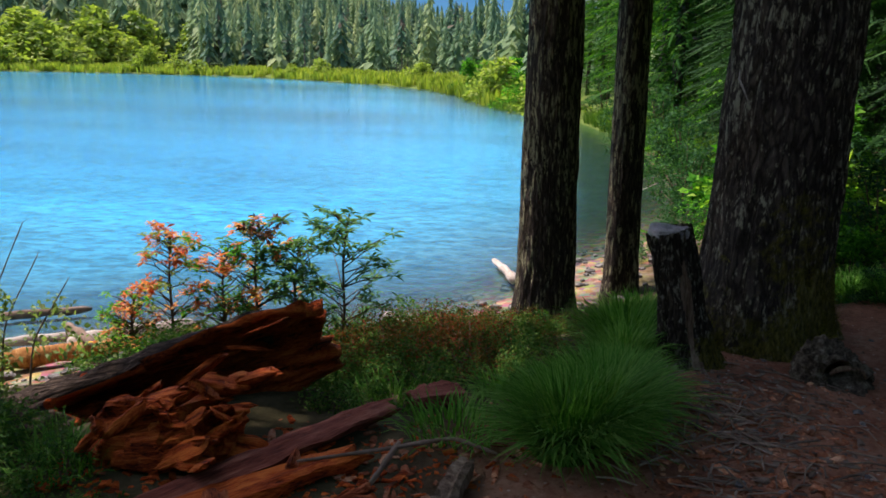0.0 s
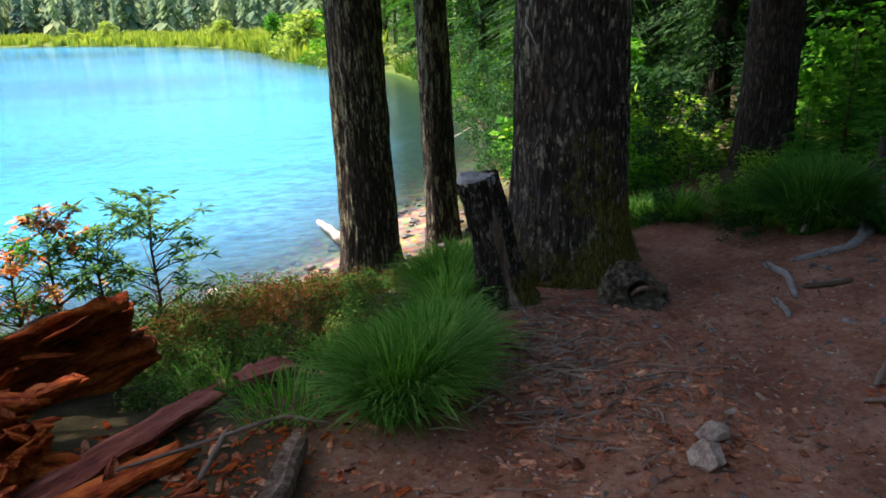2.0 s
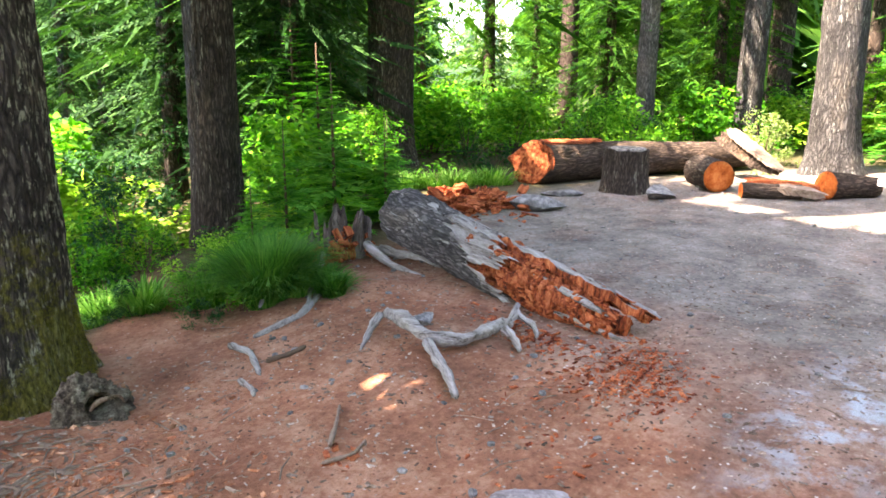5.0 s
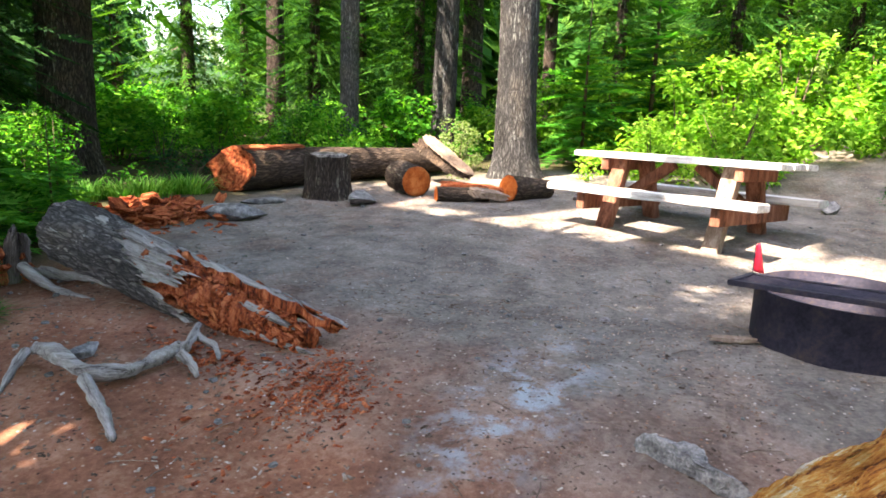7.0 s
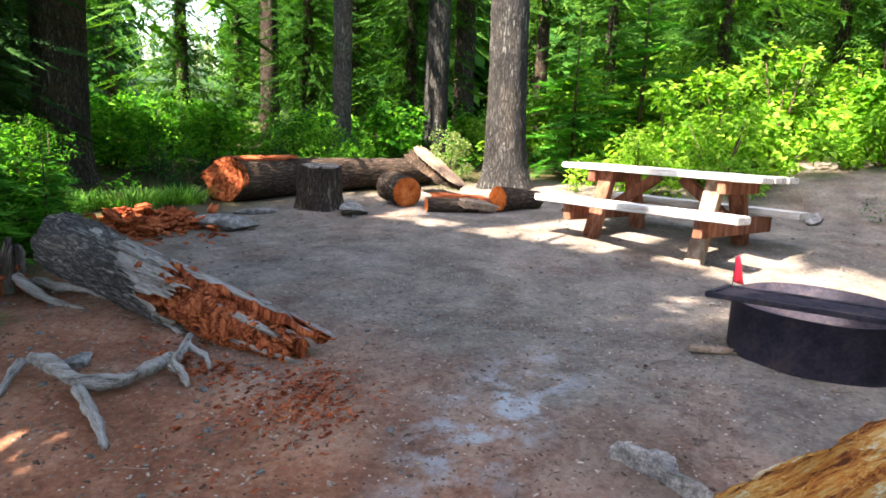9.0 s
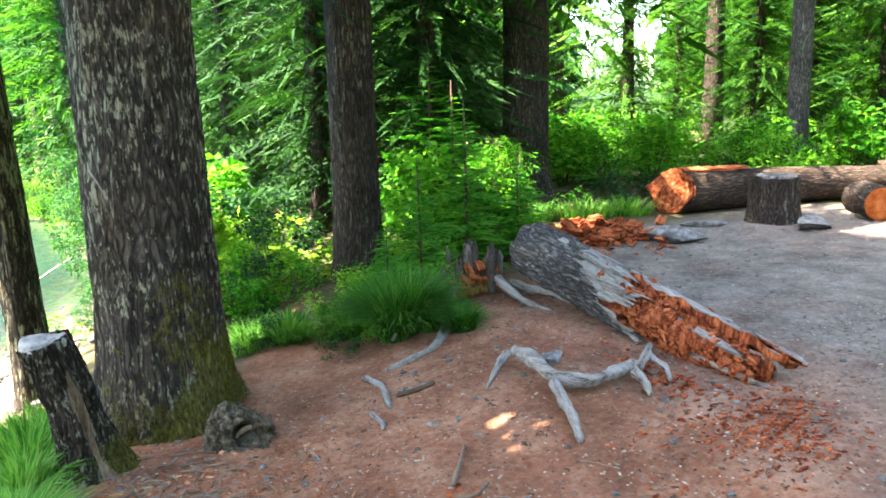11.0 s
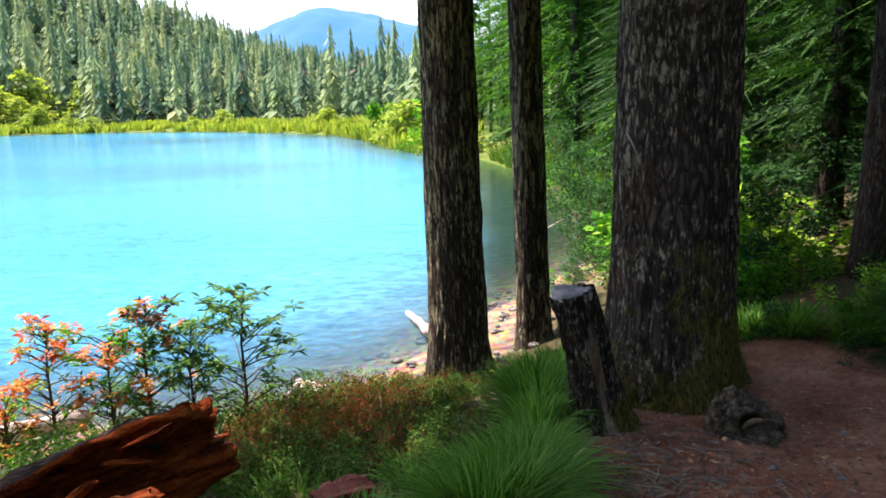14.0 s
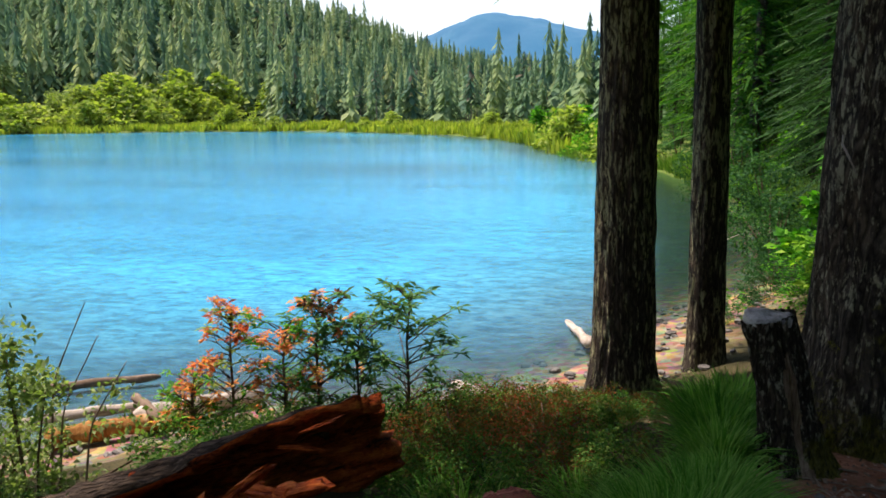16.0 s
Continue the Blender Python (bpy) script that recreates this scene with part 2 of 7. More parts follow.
M_LEAF_PALE = leafy("pale_shrub_leaves", (0.08, 0.14, 0.03), (0.2, 0.28, 0.09), (0.36, 0.42, 0.2), 0.45)
M_HEATH = leafy("low_heath_leaves", (0.018, 0.055, 0.008), (0.06, 0.07, 0.012), (0.26, 0.045, 0.02), 0.4)
M_GRASS = leafy("grass_blades", (0.03, 0.12, 0.014), (0.085, 0.26, 0.03), (0.24, 0.43, 0.10), 0.45)
M_MARSH = leafy("marsh_grass", (0.16, 0.24, 0.03), (0.3, 0.38, 0.05), (0.45, 0.46, 0.1), 0.4)
M_SHORE = leafy("inlet_sedge", (0.04, 0.12, 0.016), (0.10, 0.21, 0.03), (0.20, 0.31, 0.055), 0.4)
M_SPLIT = plain("split_yellow_fibres", [(0.40, (0.12, 0.032, 0.008)), (0.46, (0.42, 0.14, 0.022)), (0.51, (0.56, 0.24, 0.045)), (0.56, (0.60, 0.36, 0.12)), (0.61, (0.68, 0.58, 0.42))], 16, (1.5, 1.5, 0.12), 0.75, 1.0, 0.05)

# ---- mesh helpers ----
rng = np.random.default_rng(7)


def mesh_object(name, verts, faces, mats, parent=None, smooth=True, mat_index=None, attrs=None, label=""):
    me = bpy.data.meshes.new(name)
    verts = np.asarray(verts, float)
    if isinstance(faces, np.ndarray):
        n, k = faces.shape
        me.vertices.add(len(verts))
        me.vertices.foreach_set("co", verts.ravel())
        me.loops.add(n * k)
        me.loops.foreach_set("vertex_index", faces.ravel().astype(np.int32))
        me.polygons.add(n)
        me.polygons.foreach_set("loop_start", np.arange(0, n * k, k, dtype=np.int32))
        me.update(calc_edges=True)
    else:
        me.from_pydata([tuple(v) for v in verts], [], faces)
    for m in mats if isinstance(mats, (list, tuple)) else [mats]:
        me.materials.append(m)
    if mat_index is not None:
        me.polygons.foreach_set("material_index", np.asarray(mat_index, np.int32))
    me.polygons.foreach_set("use_smooth", np.full(len(me.polygons), bool(smooth)))
    for key, vals in (attrs or {}).items():
        a = me.attributes.new(key, "FLOAT", "POINT")
        a.data.foreach_set("value", np.asarray(vals, np.float32))
    me.update()
    ob = new(name, me)
    ob.parent = parent
    if label:
        ob["label"] = label
    return ob


def empty_thing(name, m, label, category, group=""):
    ob = new(name)
    ob.empty_display_size = 0.1
    ob.matrix_world = m
    return tagged(ob, label, category, group)


def value_noise(p, freq, seed=0):
    """Smooth noise in -1..1 for an array of points."""
    p = np.asarray(p, float) * freq + seed * 17.13
    i = np.floor(p).astype(np.int64)
    f = p - i
    f = f * f * (3 - 2 * f)
    out = 0
    for c in range(2 ** p.shape[1]):
        w, h = 1.0, np.zeros(len(p), np.int64)
        for k in range(p.shape[1]):
            b = (c >> k) & 1
            w = w * (f[:, k] if b else 1 - f[:, k])
            h = h * 1000003 + (i[:, k] + b) * (7919 + 104729 * k)
        h = (h ^ (h >> 13)) * 1274126177
        h = (h ^ (h >> 16)) & 0xFFFF
        out = out + w * (h / 32767.5 - 1)
    return out


def tube(points, radii, sides=10, rough=0.0, freq=8.0, seed=0, cap=True, ridge=0.0):
    """Rings round a line of points: vertices and faces."""
    pts, radii = np.asarray(points, float), np.asarray(radii, float)
    n = len(pts)
    tang = np.gradient(pts, axis=0)
    tang /= np.linalg.norm(tang, axis=1, keepdims=True)
    ref = np.array([0, 0, 1.0]) if abs(tang[0][2]) < 0.9 else np.array([1.0, 0, 0])
    u = np.cross(tang, ref)
    u /= np.linalg.norm(u, axis=1, keepdims=True)
    w = np.cross(tang, u)
    a = np.linspace(0, 2 * np.pi, sides, endpoint=False)
    circ = np.cos(a)[None, :, None] * u[:, None] + np.sin(a)[None, :, None] * w[:, None]
    rad = np.repeat(radii[:, None], sides, 1)
    base = pts[:, None] + circ * rad[..., None]
    if rough:
        k = value_noise(base.reshape(-1, 3), freq, seed).reshape(n, sides) + 0.5 * value_noise(base.reshape(-1, 3), freq * 2.7, seed + 1).reshape(n, sides)
        rad = rad * (1 + rough * k)
    if ridge:
        along = np.r_[0, np.cumsum(np.linalg.norm(np.diff(pts, axis=0), axis=1))]
        q = np.stack([np.repeat(np.cos(a)[None], n, 0) * 6, np.repeat(np.sin(a)[None], n, 0) * 6, np.repeat(along[:, None], sides, 1) * 2.2], -1).reshape(-1, 3)
        r1 = 1 - np.abs(value_noise(q, 1.0, seed + 3))
        r2 = 1 - np.abs(value_noise(q, 2.4, seed + 4))
        rad = rad + ridge * (0.65 * r1 ** 2 + 0.35 * r2 ** 2 - 0.55).reshape(n, sides)
    v = (pts[:, None] + circ * rad[..., None]).reshape(-1, 3)
    i, j = np.meshgrid(np.arange(n - 1), np.arange(sides), indexing="ij")
    j2 = (j + 1) % sides
    f = np.stack([i * sides + j, i * sides + j2, (i + 1) * sides + j2, (i + 1) * sides + j], -1).reshape(-1, 4)
    faces = f.tolist()
    if cap:
        faces += [list(range(sides - 1, -1, -1)), list(range((n - 1) * sides, n * sides))]
    return v, faces


def join(parts):
    """Several (verts, faces) as one."""
    vs, fs, k = [], [], 0
    for v, f in parts:
        vs.append(np.asarray(v, float))
        fs += [[a + k for a in face] for face in f]
        k += len(v)
    return np.concatenate(vs), fs


def box(size, m=None, bevel=0.006, worn=0.0, seed=0):
    """A bevelled block as (verts, faces)."""
    bm = bmesh.new()
    bmesh.ops.create_cube(bm, size=1.0)
    for v in bm.verts:
        v.co = Vector((v.co.x * size[0], v.co.y * size[1], v.co.z * size[2]))
    if worn:
        long = max(range(3), key=lambda k: size[k])
        edges = [e for e in bm.edges if abs((e.verts[0].co - e.verts[1].co)[long]) > 0.5 * size[long]]
        bmesh.ops.subdivide_edges(bm, edges=edges, cuts=9, use_grid_fill=True)
    bmesh.ops.bevel(bm, geom=[e for e in bm.edges if e.calc_face_angle(0) > 0.5], offset=bevel, segments=2, affect="EDGES")
    co = np.array([v.co[:] for v in bm.verts])
    if worn:
        co = co + worn * np.stack([value_noise(co, 7, seed + s) for s in range(3)], -1)
    faces = [[v.index for v in f.verts] for f in bm.faces]
    bm.free()
    if m is not None:
        co = np.array([(m @ Vector(c))[:] for c in co])
    return co, faces


# ---- the land ----
WATER = -1.3
SHORE = [(-4.6, 5.2), (-3.3, 6.35), (-1.7, 6.5), (-0.4, 7.3), (0.5, 8.4), (1.3, 9.8), (2.5, 11.2), (4.0, 14), (4.8, 20), (4.5, 27), (4.0, 33), (1.6, 40), (-0.6, 46),
         (-2, 56), (-5, 66), (-11, 77), (-22, 90), (-36, 101), (-58, 106), (-80, 104), (-105, 92), (-125, 60), (-120, 20), (-80, -6), (-40, 0), (-18, 9), (-9, 7.0), (-6.5, 5.6)]


def shore_distance(p):
    """Metres inland of the lake's edge; below zero on the lake."""
    p = np.asarray(p, float)
    s = np.array(SHORE)
    best = np.full(len(p), 1e9)
    inside = np.zeros(len(p), bool)
    for a, b in zip(s, np.roll(s, -1, 0)):
        ab, ap = b - a, p - a
        t = np.clip((ap @ ab) / (ab @ ab), 0, 1)
        best = np.minimum(best, np.hypot(*(ap - t[:, None] * ab).T))
        cross = ((a[1] > p[:, 1]) != (b[1] > p[:, 1])) & (p[:, 0] < (b[0] - a[0]) * (p[:, 1] - a[1]) / (b[1] - a[1] + 1e-12) + a[0])
        inside ^= cross
    return np.where(inside, -best, best)


def step(x, a, b):
    t = np.clip((x - a) / (b - a), 0, 1)
    return t * t * (3 - 2 * t)


def land(p, fine=True):
    """Height of the ground and the distance from the lake."""
    p = np.asarray(p, float).reshape(-1, 2)
    x, y = p.T
    d = shore_distance(p)
    d = d + 0.18 * value_noise(p, 0.9, 3) * step(np.abs(d), 0, 1.5) + 0.07 * value_noise(p, 3.1, 4)
    h = np.interp(d, [-60, -12, -3, 0, 0.8, 2.2, 2.8, 4.0, 5.5], [-9, -4.5, -0.55, 0, 0.15, 0.66, 0.90, 1.2, 1.3])
    near = 1 - step(np.hypot(x, y), 26, 40)
    far_bank = np.interp(d, [-60, -12, -3, 0, 3, 12, 40, 400, 3000], [-9, -4.5, -0.5, 0, 0.25, 0.9, 3, 14, 40])
    z = WATER + h * near + far_bank * (1 - near)
    z = z + near * step(d, 3, 6) * 0.03 * np.clip(x, 0, 12)
    hill = 30 * np.exp(-(((x + 190) / 110) ** 2 + ((y - 230) / 95) ** 2)) + 16 * np.exp(-(((x + 90) / 60) ** 2 + ((y - 260) / 80) ** 2))
    z = z + hill * step(d, 12, 70) * (y > 0)
    z = z + near * step(d, 0.2, 3) * (0.035 * value_noise(p, 0.7, 5) + 0.014 * value_noise(p, 2.6, 6) + (0.006 * value_noise(p, 8, 8) if fine else 0))
    z = z - 0.30 * near * np.exp(-(((x + 2.7) / 1.0) ** 2 + ((y - 3.3) / 0.75) ** 2))
    z = z - 0.26 * near * np.exp(-(((x - 0.25) / 0.8) ** 2 + ((y - 6.15) / 0.6) ** 2))
    z = z + 0.45 * near * (1 - step(np.hypot(x - 13.5, y + 4.5), 2, 5.5))
    return z, d


def ground_z(x, y):
    """Height of the ground sheet at a place."""
    i = min(max(int(np.searchsorted(gx, x)) - 1, 0), nx - 2)
    j = min(max(int(np.searchsorted(gy, y)) - 1, 0), ny - 2)
    s, t = (x - gx[i]) / (gx[i + 1] - gx[i]), (y - gy[j]) / (gy[j + 1] - gy[j])
    a, b, c, d = zz[i * ny + j], zz[i * ny + j + 1], zz[(i + 1) * ny + j], zz[(i + 1) * ny + j + 1]
    return float((a * (1 - t) + b * t) * (1 - s) + (c * (1 - t) + d * t) * s)


def within(poly, p):
    """Which of the points lie inside a polygon."""
    s, p = np.array(poly, float), np.asarray(p, float)
    inside = np.zeros(len(p), bool)
    for a, b in zip(s, np.roll(s, -1, 0)):
        inside ^= ((a[1] > p[:, 1]) != (b[1] > p[:, 1])) & (p[:, 0] < (b[0] - a[0]) * (p[:, 1] - a[1]) / (b[1] - a[1] + 1e-12) + a[0])
    return inside


def axis(lo, hi, stepsize, out):
    core = np.arange(lo, hi + 1e-6, stepsize)
    left, right, s = [lo], [hi], stepsize
    while right[-1] < out:
        s *= 1.085
        right.append(right[-1] + s)
    s = stepsize
    while left[-1] > -out:
        s *= 1.085
        left.append(left[-1] - s)
    return np.r_[left[:0:-1], core, right[1:]]


gx, gy = axis(-4.5, 9.5, 0.075, 4200), axis(-2.5, 9.5, 0.075, 4200)
XX, YY = np.meshgrid(gx, gy, indexing="ij")
flat = np.stack([XX.ravel(), YY.ravel()], -1)
zz, dd = land(flat)
nx, ny = len(gx), len(gy)
i, j = np.meshgrid(np.arange(nx - 1), np.arange(ny - 1), indexing="ij")
quads = np.stack([i * ny + j, (i + 1) * ny + j, (i + 1) * ny + j + 1, i * ny + j + 1], -1).reshape(-1, 4)
# trodden earth round the tables and the path against the wild forest floor
fx, fy = flat.T
trod = step(-np.hypot((fx - 5.2) / 5.6, (fy - 0.2) / 4.2) + 1.12 + 0.12 * value_noise(flat, 1.3, 11), 0, 0.3)
trod = np.maximum(trod, step(1.15 - np.hypot((fx - 1.6) / 1.9, (fy - 2.2) / 1.9), 0, 0.4))
trod = np.maximum(trod, step(1 - np.abs((fy - 3.6) - 1.25 * (fx - 1.8)) / 0.8, 0, 0.6) * step(fx, 1.2, 1.8) * step(-fx, -3.2, -2.4))
trod = np.maximum(trod, step(1.1 - np.hypot((fx - 12) / 5, (fy + 4) / 3), 0, 0.4)) * step(dd, 3.0, 4.2)
ashy = step(1 - np.hypot((fx - 3.2) / 1.3, (fy - 0.45) / 0.42 + 0.25 * (fx - 3.2)), 0, 0.9)
grey = step(fx + 0.45 * fy * -1, 1.3, 4.0)


def earth(nt, bsdf):
    v = coords(nt)
    attr = lambda k: [setattr(a := nt.nodes.new("ShaderNodeAttribute"), "attribute_name", k), a.outputs["Fac"]][1]
    grit = noise_tex(nt, v, 30, 9, 0.72)
    blotch = noise_tex(nt, v, 3.2, 6, 0.65)
    f = mix(nt, 0.52, grit, blotch)
    red = ramp(nt, f, [(0.32, (0.12, 0.042, 0.024)), (0.49, (0.278, 0.119, 0.065)), (0.66, (0.44, 0.242, 0.152))])
    greyd = ramp(nt, f, [(0.32, (0.070, 0.057, 0.046)), (0.49, (0.176, 0.147, 0.120)), (0.66, (0.32, 0.275, 0.23))])
    wide = noise_tex(nt, v, 0.9, 5, 0.65)
    part_grey = nt.nodes.new("ShaderNodeMath")
    part_grey.operation = "MULTIPLY_ADD"
    part_grey.use_clamp = True
    nt.links.new(ramp(nt, wide, [(0.38, (0, 0, 0)), (0.62, (1, 1, 1))]), part_grey.inputs[0])
    part_grey.inputs[1].default_value = -0.45
    bare = nt.nodes.new("ShaderNodeMath")
    bare.operation = "MULTIPLY"
    nt.links.new(attr("grey"), bare.inputs[0])
    bare.inputs[1].default_value = 1.28
    nt.links.new(bare.outputs[0], part_grey.inputs[2])
    dirt = mix(nt, part_grey.outputs[0], red, greyd)
    dirt = mix(nt, 1.0, dirt, ramp(nt, noise_tex(nt, v, 1.7, 6, 0.7), [(0.34, (0.72, 0.70, 0.68)), (0.5, (1, 1, 1)), (0.66, (1.22, 1.2, 1.18))]), "MULTIPLY")
    af = nt.nodes.new("ShaderNodeMath")
    af.operation = "MULTIPLY"
    nt.links.new(attr("ashy"), af.inputs[0])
    nt.links.new(ramp(nt, noise_tex(nt, v, 5, 5, 0.7), [(0.47, (0, 0, 0)), (0.60, (1, 1, 1))]), af.inputs[1])
    dirt = mix(nt, af.outputs[0], dirt, (0.36, 0.375, 0.385))
    grains = nt.nodes.new("ShaderNodeTexVoronoi")
    grains.inputs["Scale"].default_value = 48
    nt.links.new(v, grains.inputs["Vector"])
    hue = nt.nodes.new("ShaderNodeSeparateColor")
    nt.links.new(grains.outputs["Color"], hue.inputs[0])
    tint = ramp(nt, hue.outputs[0], [(0.3, (0.035, 0.020, 0.014)), (0.5, (0.30, 0.12, 0.055)), (0.75, (0.45, 0.27, 0.17)), (0.95, (0.6, 0.52, 0.45))])
    size = ramp(nt, hue.outputs[1], [(0.74, (0, 0, 0)), (0.80, (1, 1, 1))])
    dot = ramp(nt, grains.outputs["Distance"], [(0.22, (0.8, 0.8, 0.8)), (0.36, (0, 0, 0))])
    dirt = mix(nt, mix(nt, 1.0, size, dot, "MULTIPLY"), dirt, tint)
    litter = ramp(nt, f, [(0.3, (0.022, 0.02, 0.010)), (0.5, (0.06, 0.052, 0.022)), (0.7, (0.13, 0.10, 0.05))])
    col = mix(nt, attr("trod"), litter, dirt)
    pebbles = nt.nodes.new("ShaderNodeTexVoronoi")
    pebbles.inputs["Scale"].default_value = 11
    nt.links.new(v, pebbles.inputs["Vector"])
    beach = mix(nt, 0.6, ramp(nt, blotch, [(0.3, (0.15, 0.105, 0.06)), (0.7, (0.36, 0.27, 0.165))]), pebbles.outputs["Color"], "SOFT_LIGHT")
    col = mix(nt, ramp(nt, attr("inland"), [(0.30, (1, 1, 1)), (0.36, (0, 0, 0))]), col, beach)
    meadow = ramp(nt, blotch, [(0.3, (0.06, 0.10, 0.016)), (0.7, (0.16, 0.21, 0.04))])
    col = mix(nt, attr("meadow"), col, meadow)
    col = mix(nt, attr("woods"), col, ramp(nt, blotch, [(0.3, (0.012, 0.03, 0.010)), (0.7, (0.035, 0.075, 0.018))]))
    nt.links.new(col, bsdf.inputs["Base Color"])
    bsdf.inputs["Roughness"].default_value = 0.95
    bsdf.inputs["Specular IOR Level"].default_value = 0.12
    bump(nt, bsdf, f, 0.9, 0.05)


M_EARTH = material("earth", earth)
dist = np.hypot(fx, fy)
meadow = step(dist, 18, 30) * step(-dd, -26, -10)
ground = mesh_object("ground", np.c_[flat, zz], quads, M_EARTH,
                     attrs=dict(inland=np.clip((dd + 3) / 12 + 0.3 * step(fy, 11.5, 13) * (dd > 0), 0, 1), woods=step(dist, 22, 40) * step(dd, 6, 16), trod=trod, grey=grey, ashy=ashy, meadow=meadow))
tagged(ground, "reddish-brown trodden earth sloping down to a pebbly lake shore", "ground", kind="structure")


def water_mat(nt, bsdf):
    v = coords(nt)
    a = nt.nodes.new("ShaderNodeAttribute")
    a.attribute_name = "depth"
    body = ramp(nt, a.outputs["Fac"], [(0.0, (0.10, 0.16, 0.20)), (0.06, (0.06, 0.19, 0.28)), (0.16, (0.035, 0.26, 0.41)), (0.45, (0.022, 0.335, 0.57)), (1.0, (0.016, 0.285, 0.53))])
    # the forest's dark reflection on the inlet is painted into the body colour
    inlet_reflection = nt.nodes.new("ShaderNodeAttribute")
    inlet_reflection.attribute_name = "inlet_reflection"
    body = mix(nt, inlet_reflection.outputs["Fac"], body, (0.007, 0.022, 0.010))
    rip = nt.nodes.new("ShaderNodeMapping")
    rip.inputs["Scale"].default_value = (0.8, 1.6, 1)
    nt.links.new(v, rip.inputs[0])
    waves = mix(nt, 0.35, noise_tex(nt, rip.outputs[0], 4.0, 6, 0.65), noise_tex(nt, rip.outputs[0], 0.7, 3, 0.5))
    # wind streaks and the ripples' lights and darks are painted into the colour
    drift = noise_tex(nt, coords(nt, (0.35, 1.5, 1)), 0.055, 5, 0.65)
    body = mix(nt, 1.0, body, ramp(nt, drift, [(0.36, (0.42, 0.60, 0.62)), (0.5, (0.95, 0.95, 0.95)), (0.7, (1.12, 1.1, 1.08))]), "MULTIPLY")
    chop = noise_tex(nt, coords(nt, (0.6, 1.25, 1)), 6.5, 5, 0.75)
    body = mix(nt, 1.0, body, ramp(nt, chop, [(0.38, (0.42, 0.6, 0.68)), (0.5, (0.95, 0.98, 1.0)), (0.62, (1.7, 1.35, 1.22))]), "MULTIPLY")
    nt.links.new(body, bsdf.inputs["Base Color"])
    bsdf.inputs["Specular IOR Level"].default_value = 0.14
    bsdf.inputs["Roughness"].default_value = 0.05
    bsdf.inputs["IOR"].default_value = 1.33
    bump(nt, bsdf, waves, 0.5, 0.08)
    clear = nt.nodes.new("ShaderNodeBsdfTransparent")
    clear.inputs[0].default_value = (0.75, 0.92, 0.9, 1)
    ms = nt.nodes.new("ShaderNodeMixShader")
    nt.links.new(ramp(nt, a.outputs["Fac"], [(0.0, (0.25,) * 3), (0.06, (0.75,) * 3), (0.16, (1, 1, 1))]), ms.inputs[0])
    nt.links.new(clear.outputs[0], ms.inputs[1])
    nt.links.new(bsdf.outputs[0], ms.inputs[2])
    nt.links.new(ms.outputs[0], nt.nodes["Material Output"].inputs[0])


M_WATER = material("lake_water", water_mat)
wx, wy = axis(-8, 5, 0.3, 140), axis(4, 14, 0.3, 140)
WX, WY = np.meshgrid(wx, wy, indexing="ij")
wf = np.stack([WX.ravel(), WY.ravel()], -1)
wz, wd = land(wf, False)
i, j = np.meshgrid(np.arange(len(wx) - 1), np.arange(len(wy) - 1), indexing="ij")
wq = np.stack([i * len(wy) + j, (i + 1) * len(wy) + j, (i + 1) * len(wy) + j + 1, i * len(wy) + j + 1], -1).reshape(-1, 4)
keep = (wd[wq] < 0.9).any(1)
# mask of the painted dark reflection spreads to the right of the lake
water = mesh_object("water", np.c_[wf, np.full(len(wf), WATER)], wq[keep], M_WATER, attrs=dict(depth=np.clip((WATER - wz) / 3.5, 0, 1), inlet_reflection=0.94 * step((wf[:, 0] + 0.2 + 0.5 * value_noise(wf, 0.5, 51)) / np.maximum(wf[:, 1], 1), 0.06, 0.13) * step(wf[:, 1], 8.2, 9.6)))
tagged(water, "turquoise lake with small ripples and the forest's dark reflection painted on the inlet", "lake", kind="structure")

# ---- far mountain ----
def mountain_mat(nt, bsdf):
    v = coords(nt)
    f = noise_tex(nt, v, 0.012, 9, 0.75)
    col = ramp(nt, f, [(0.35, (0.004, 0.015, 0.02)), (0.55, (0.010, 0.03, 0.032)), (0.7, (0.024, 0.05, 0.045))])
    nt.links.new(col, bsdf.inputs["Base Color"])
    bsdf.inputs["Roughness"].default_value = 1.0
    # a blue glow stands in for the haze of distance
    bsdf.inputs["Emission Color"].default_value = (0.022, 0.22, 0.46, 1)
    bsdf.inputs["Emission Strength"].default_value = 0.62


mx, my = np.linspace(-1500, 1500, 161), np.linspace(1500, 3200, 61)
MX, MY = np.meshgrid(mx, my, indexing="ij")
mp = np.stack([MX.ravel(), MY.ravel()], -1)
ridge_h = 218 * np.exp(-((mp[:, 0] + 205) / np.where(mp[:, 0] < -205, 420, 200)) ** 2) + 195 * np.exp(-((mp[:, 0] - 140) / 330) ** 2)
mh = ridge_h * np.exp(-((mp[:, 1] - 2150) / 420) ** 2) * (1 + 0.10 * value_noise(mp, 1 / 190, 21)) + 9 * value_noise(mp, 1 / 55, 22) + 4 * value_noise(mp, 1 / 22, 23)
i, j = np.meshgrid(np.arange(160), np.arange(60), indexing="ij")
mq = np.stack([i * 61 + j, (i + 1) * 61 + j, (i + 1) * 61 + j + 1, i * 61 + j + 1], -1).reshape(-1, 4)
backdrop = mesh_object("backdrop_mountain", np.c_[mp, mh - 12], mq, material("forested_mountain_haze_glow", mountain_mat))
tagged(backdrop, "forested mountain beyond the lake, with a blue glow as distance haze", "mountain", kind="structure")

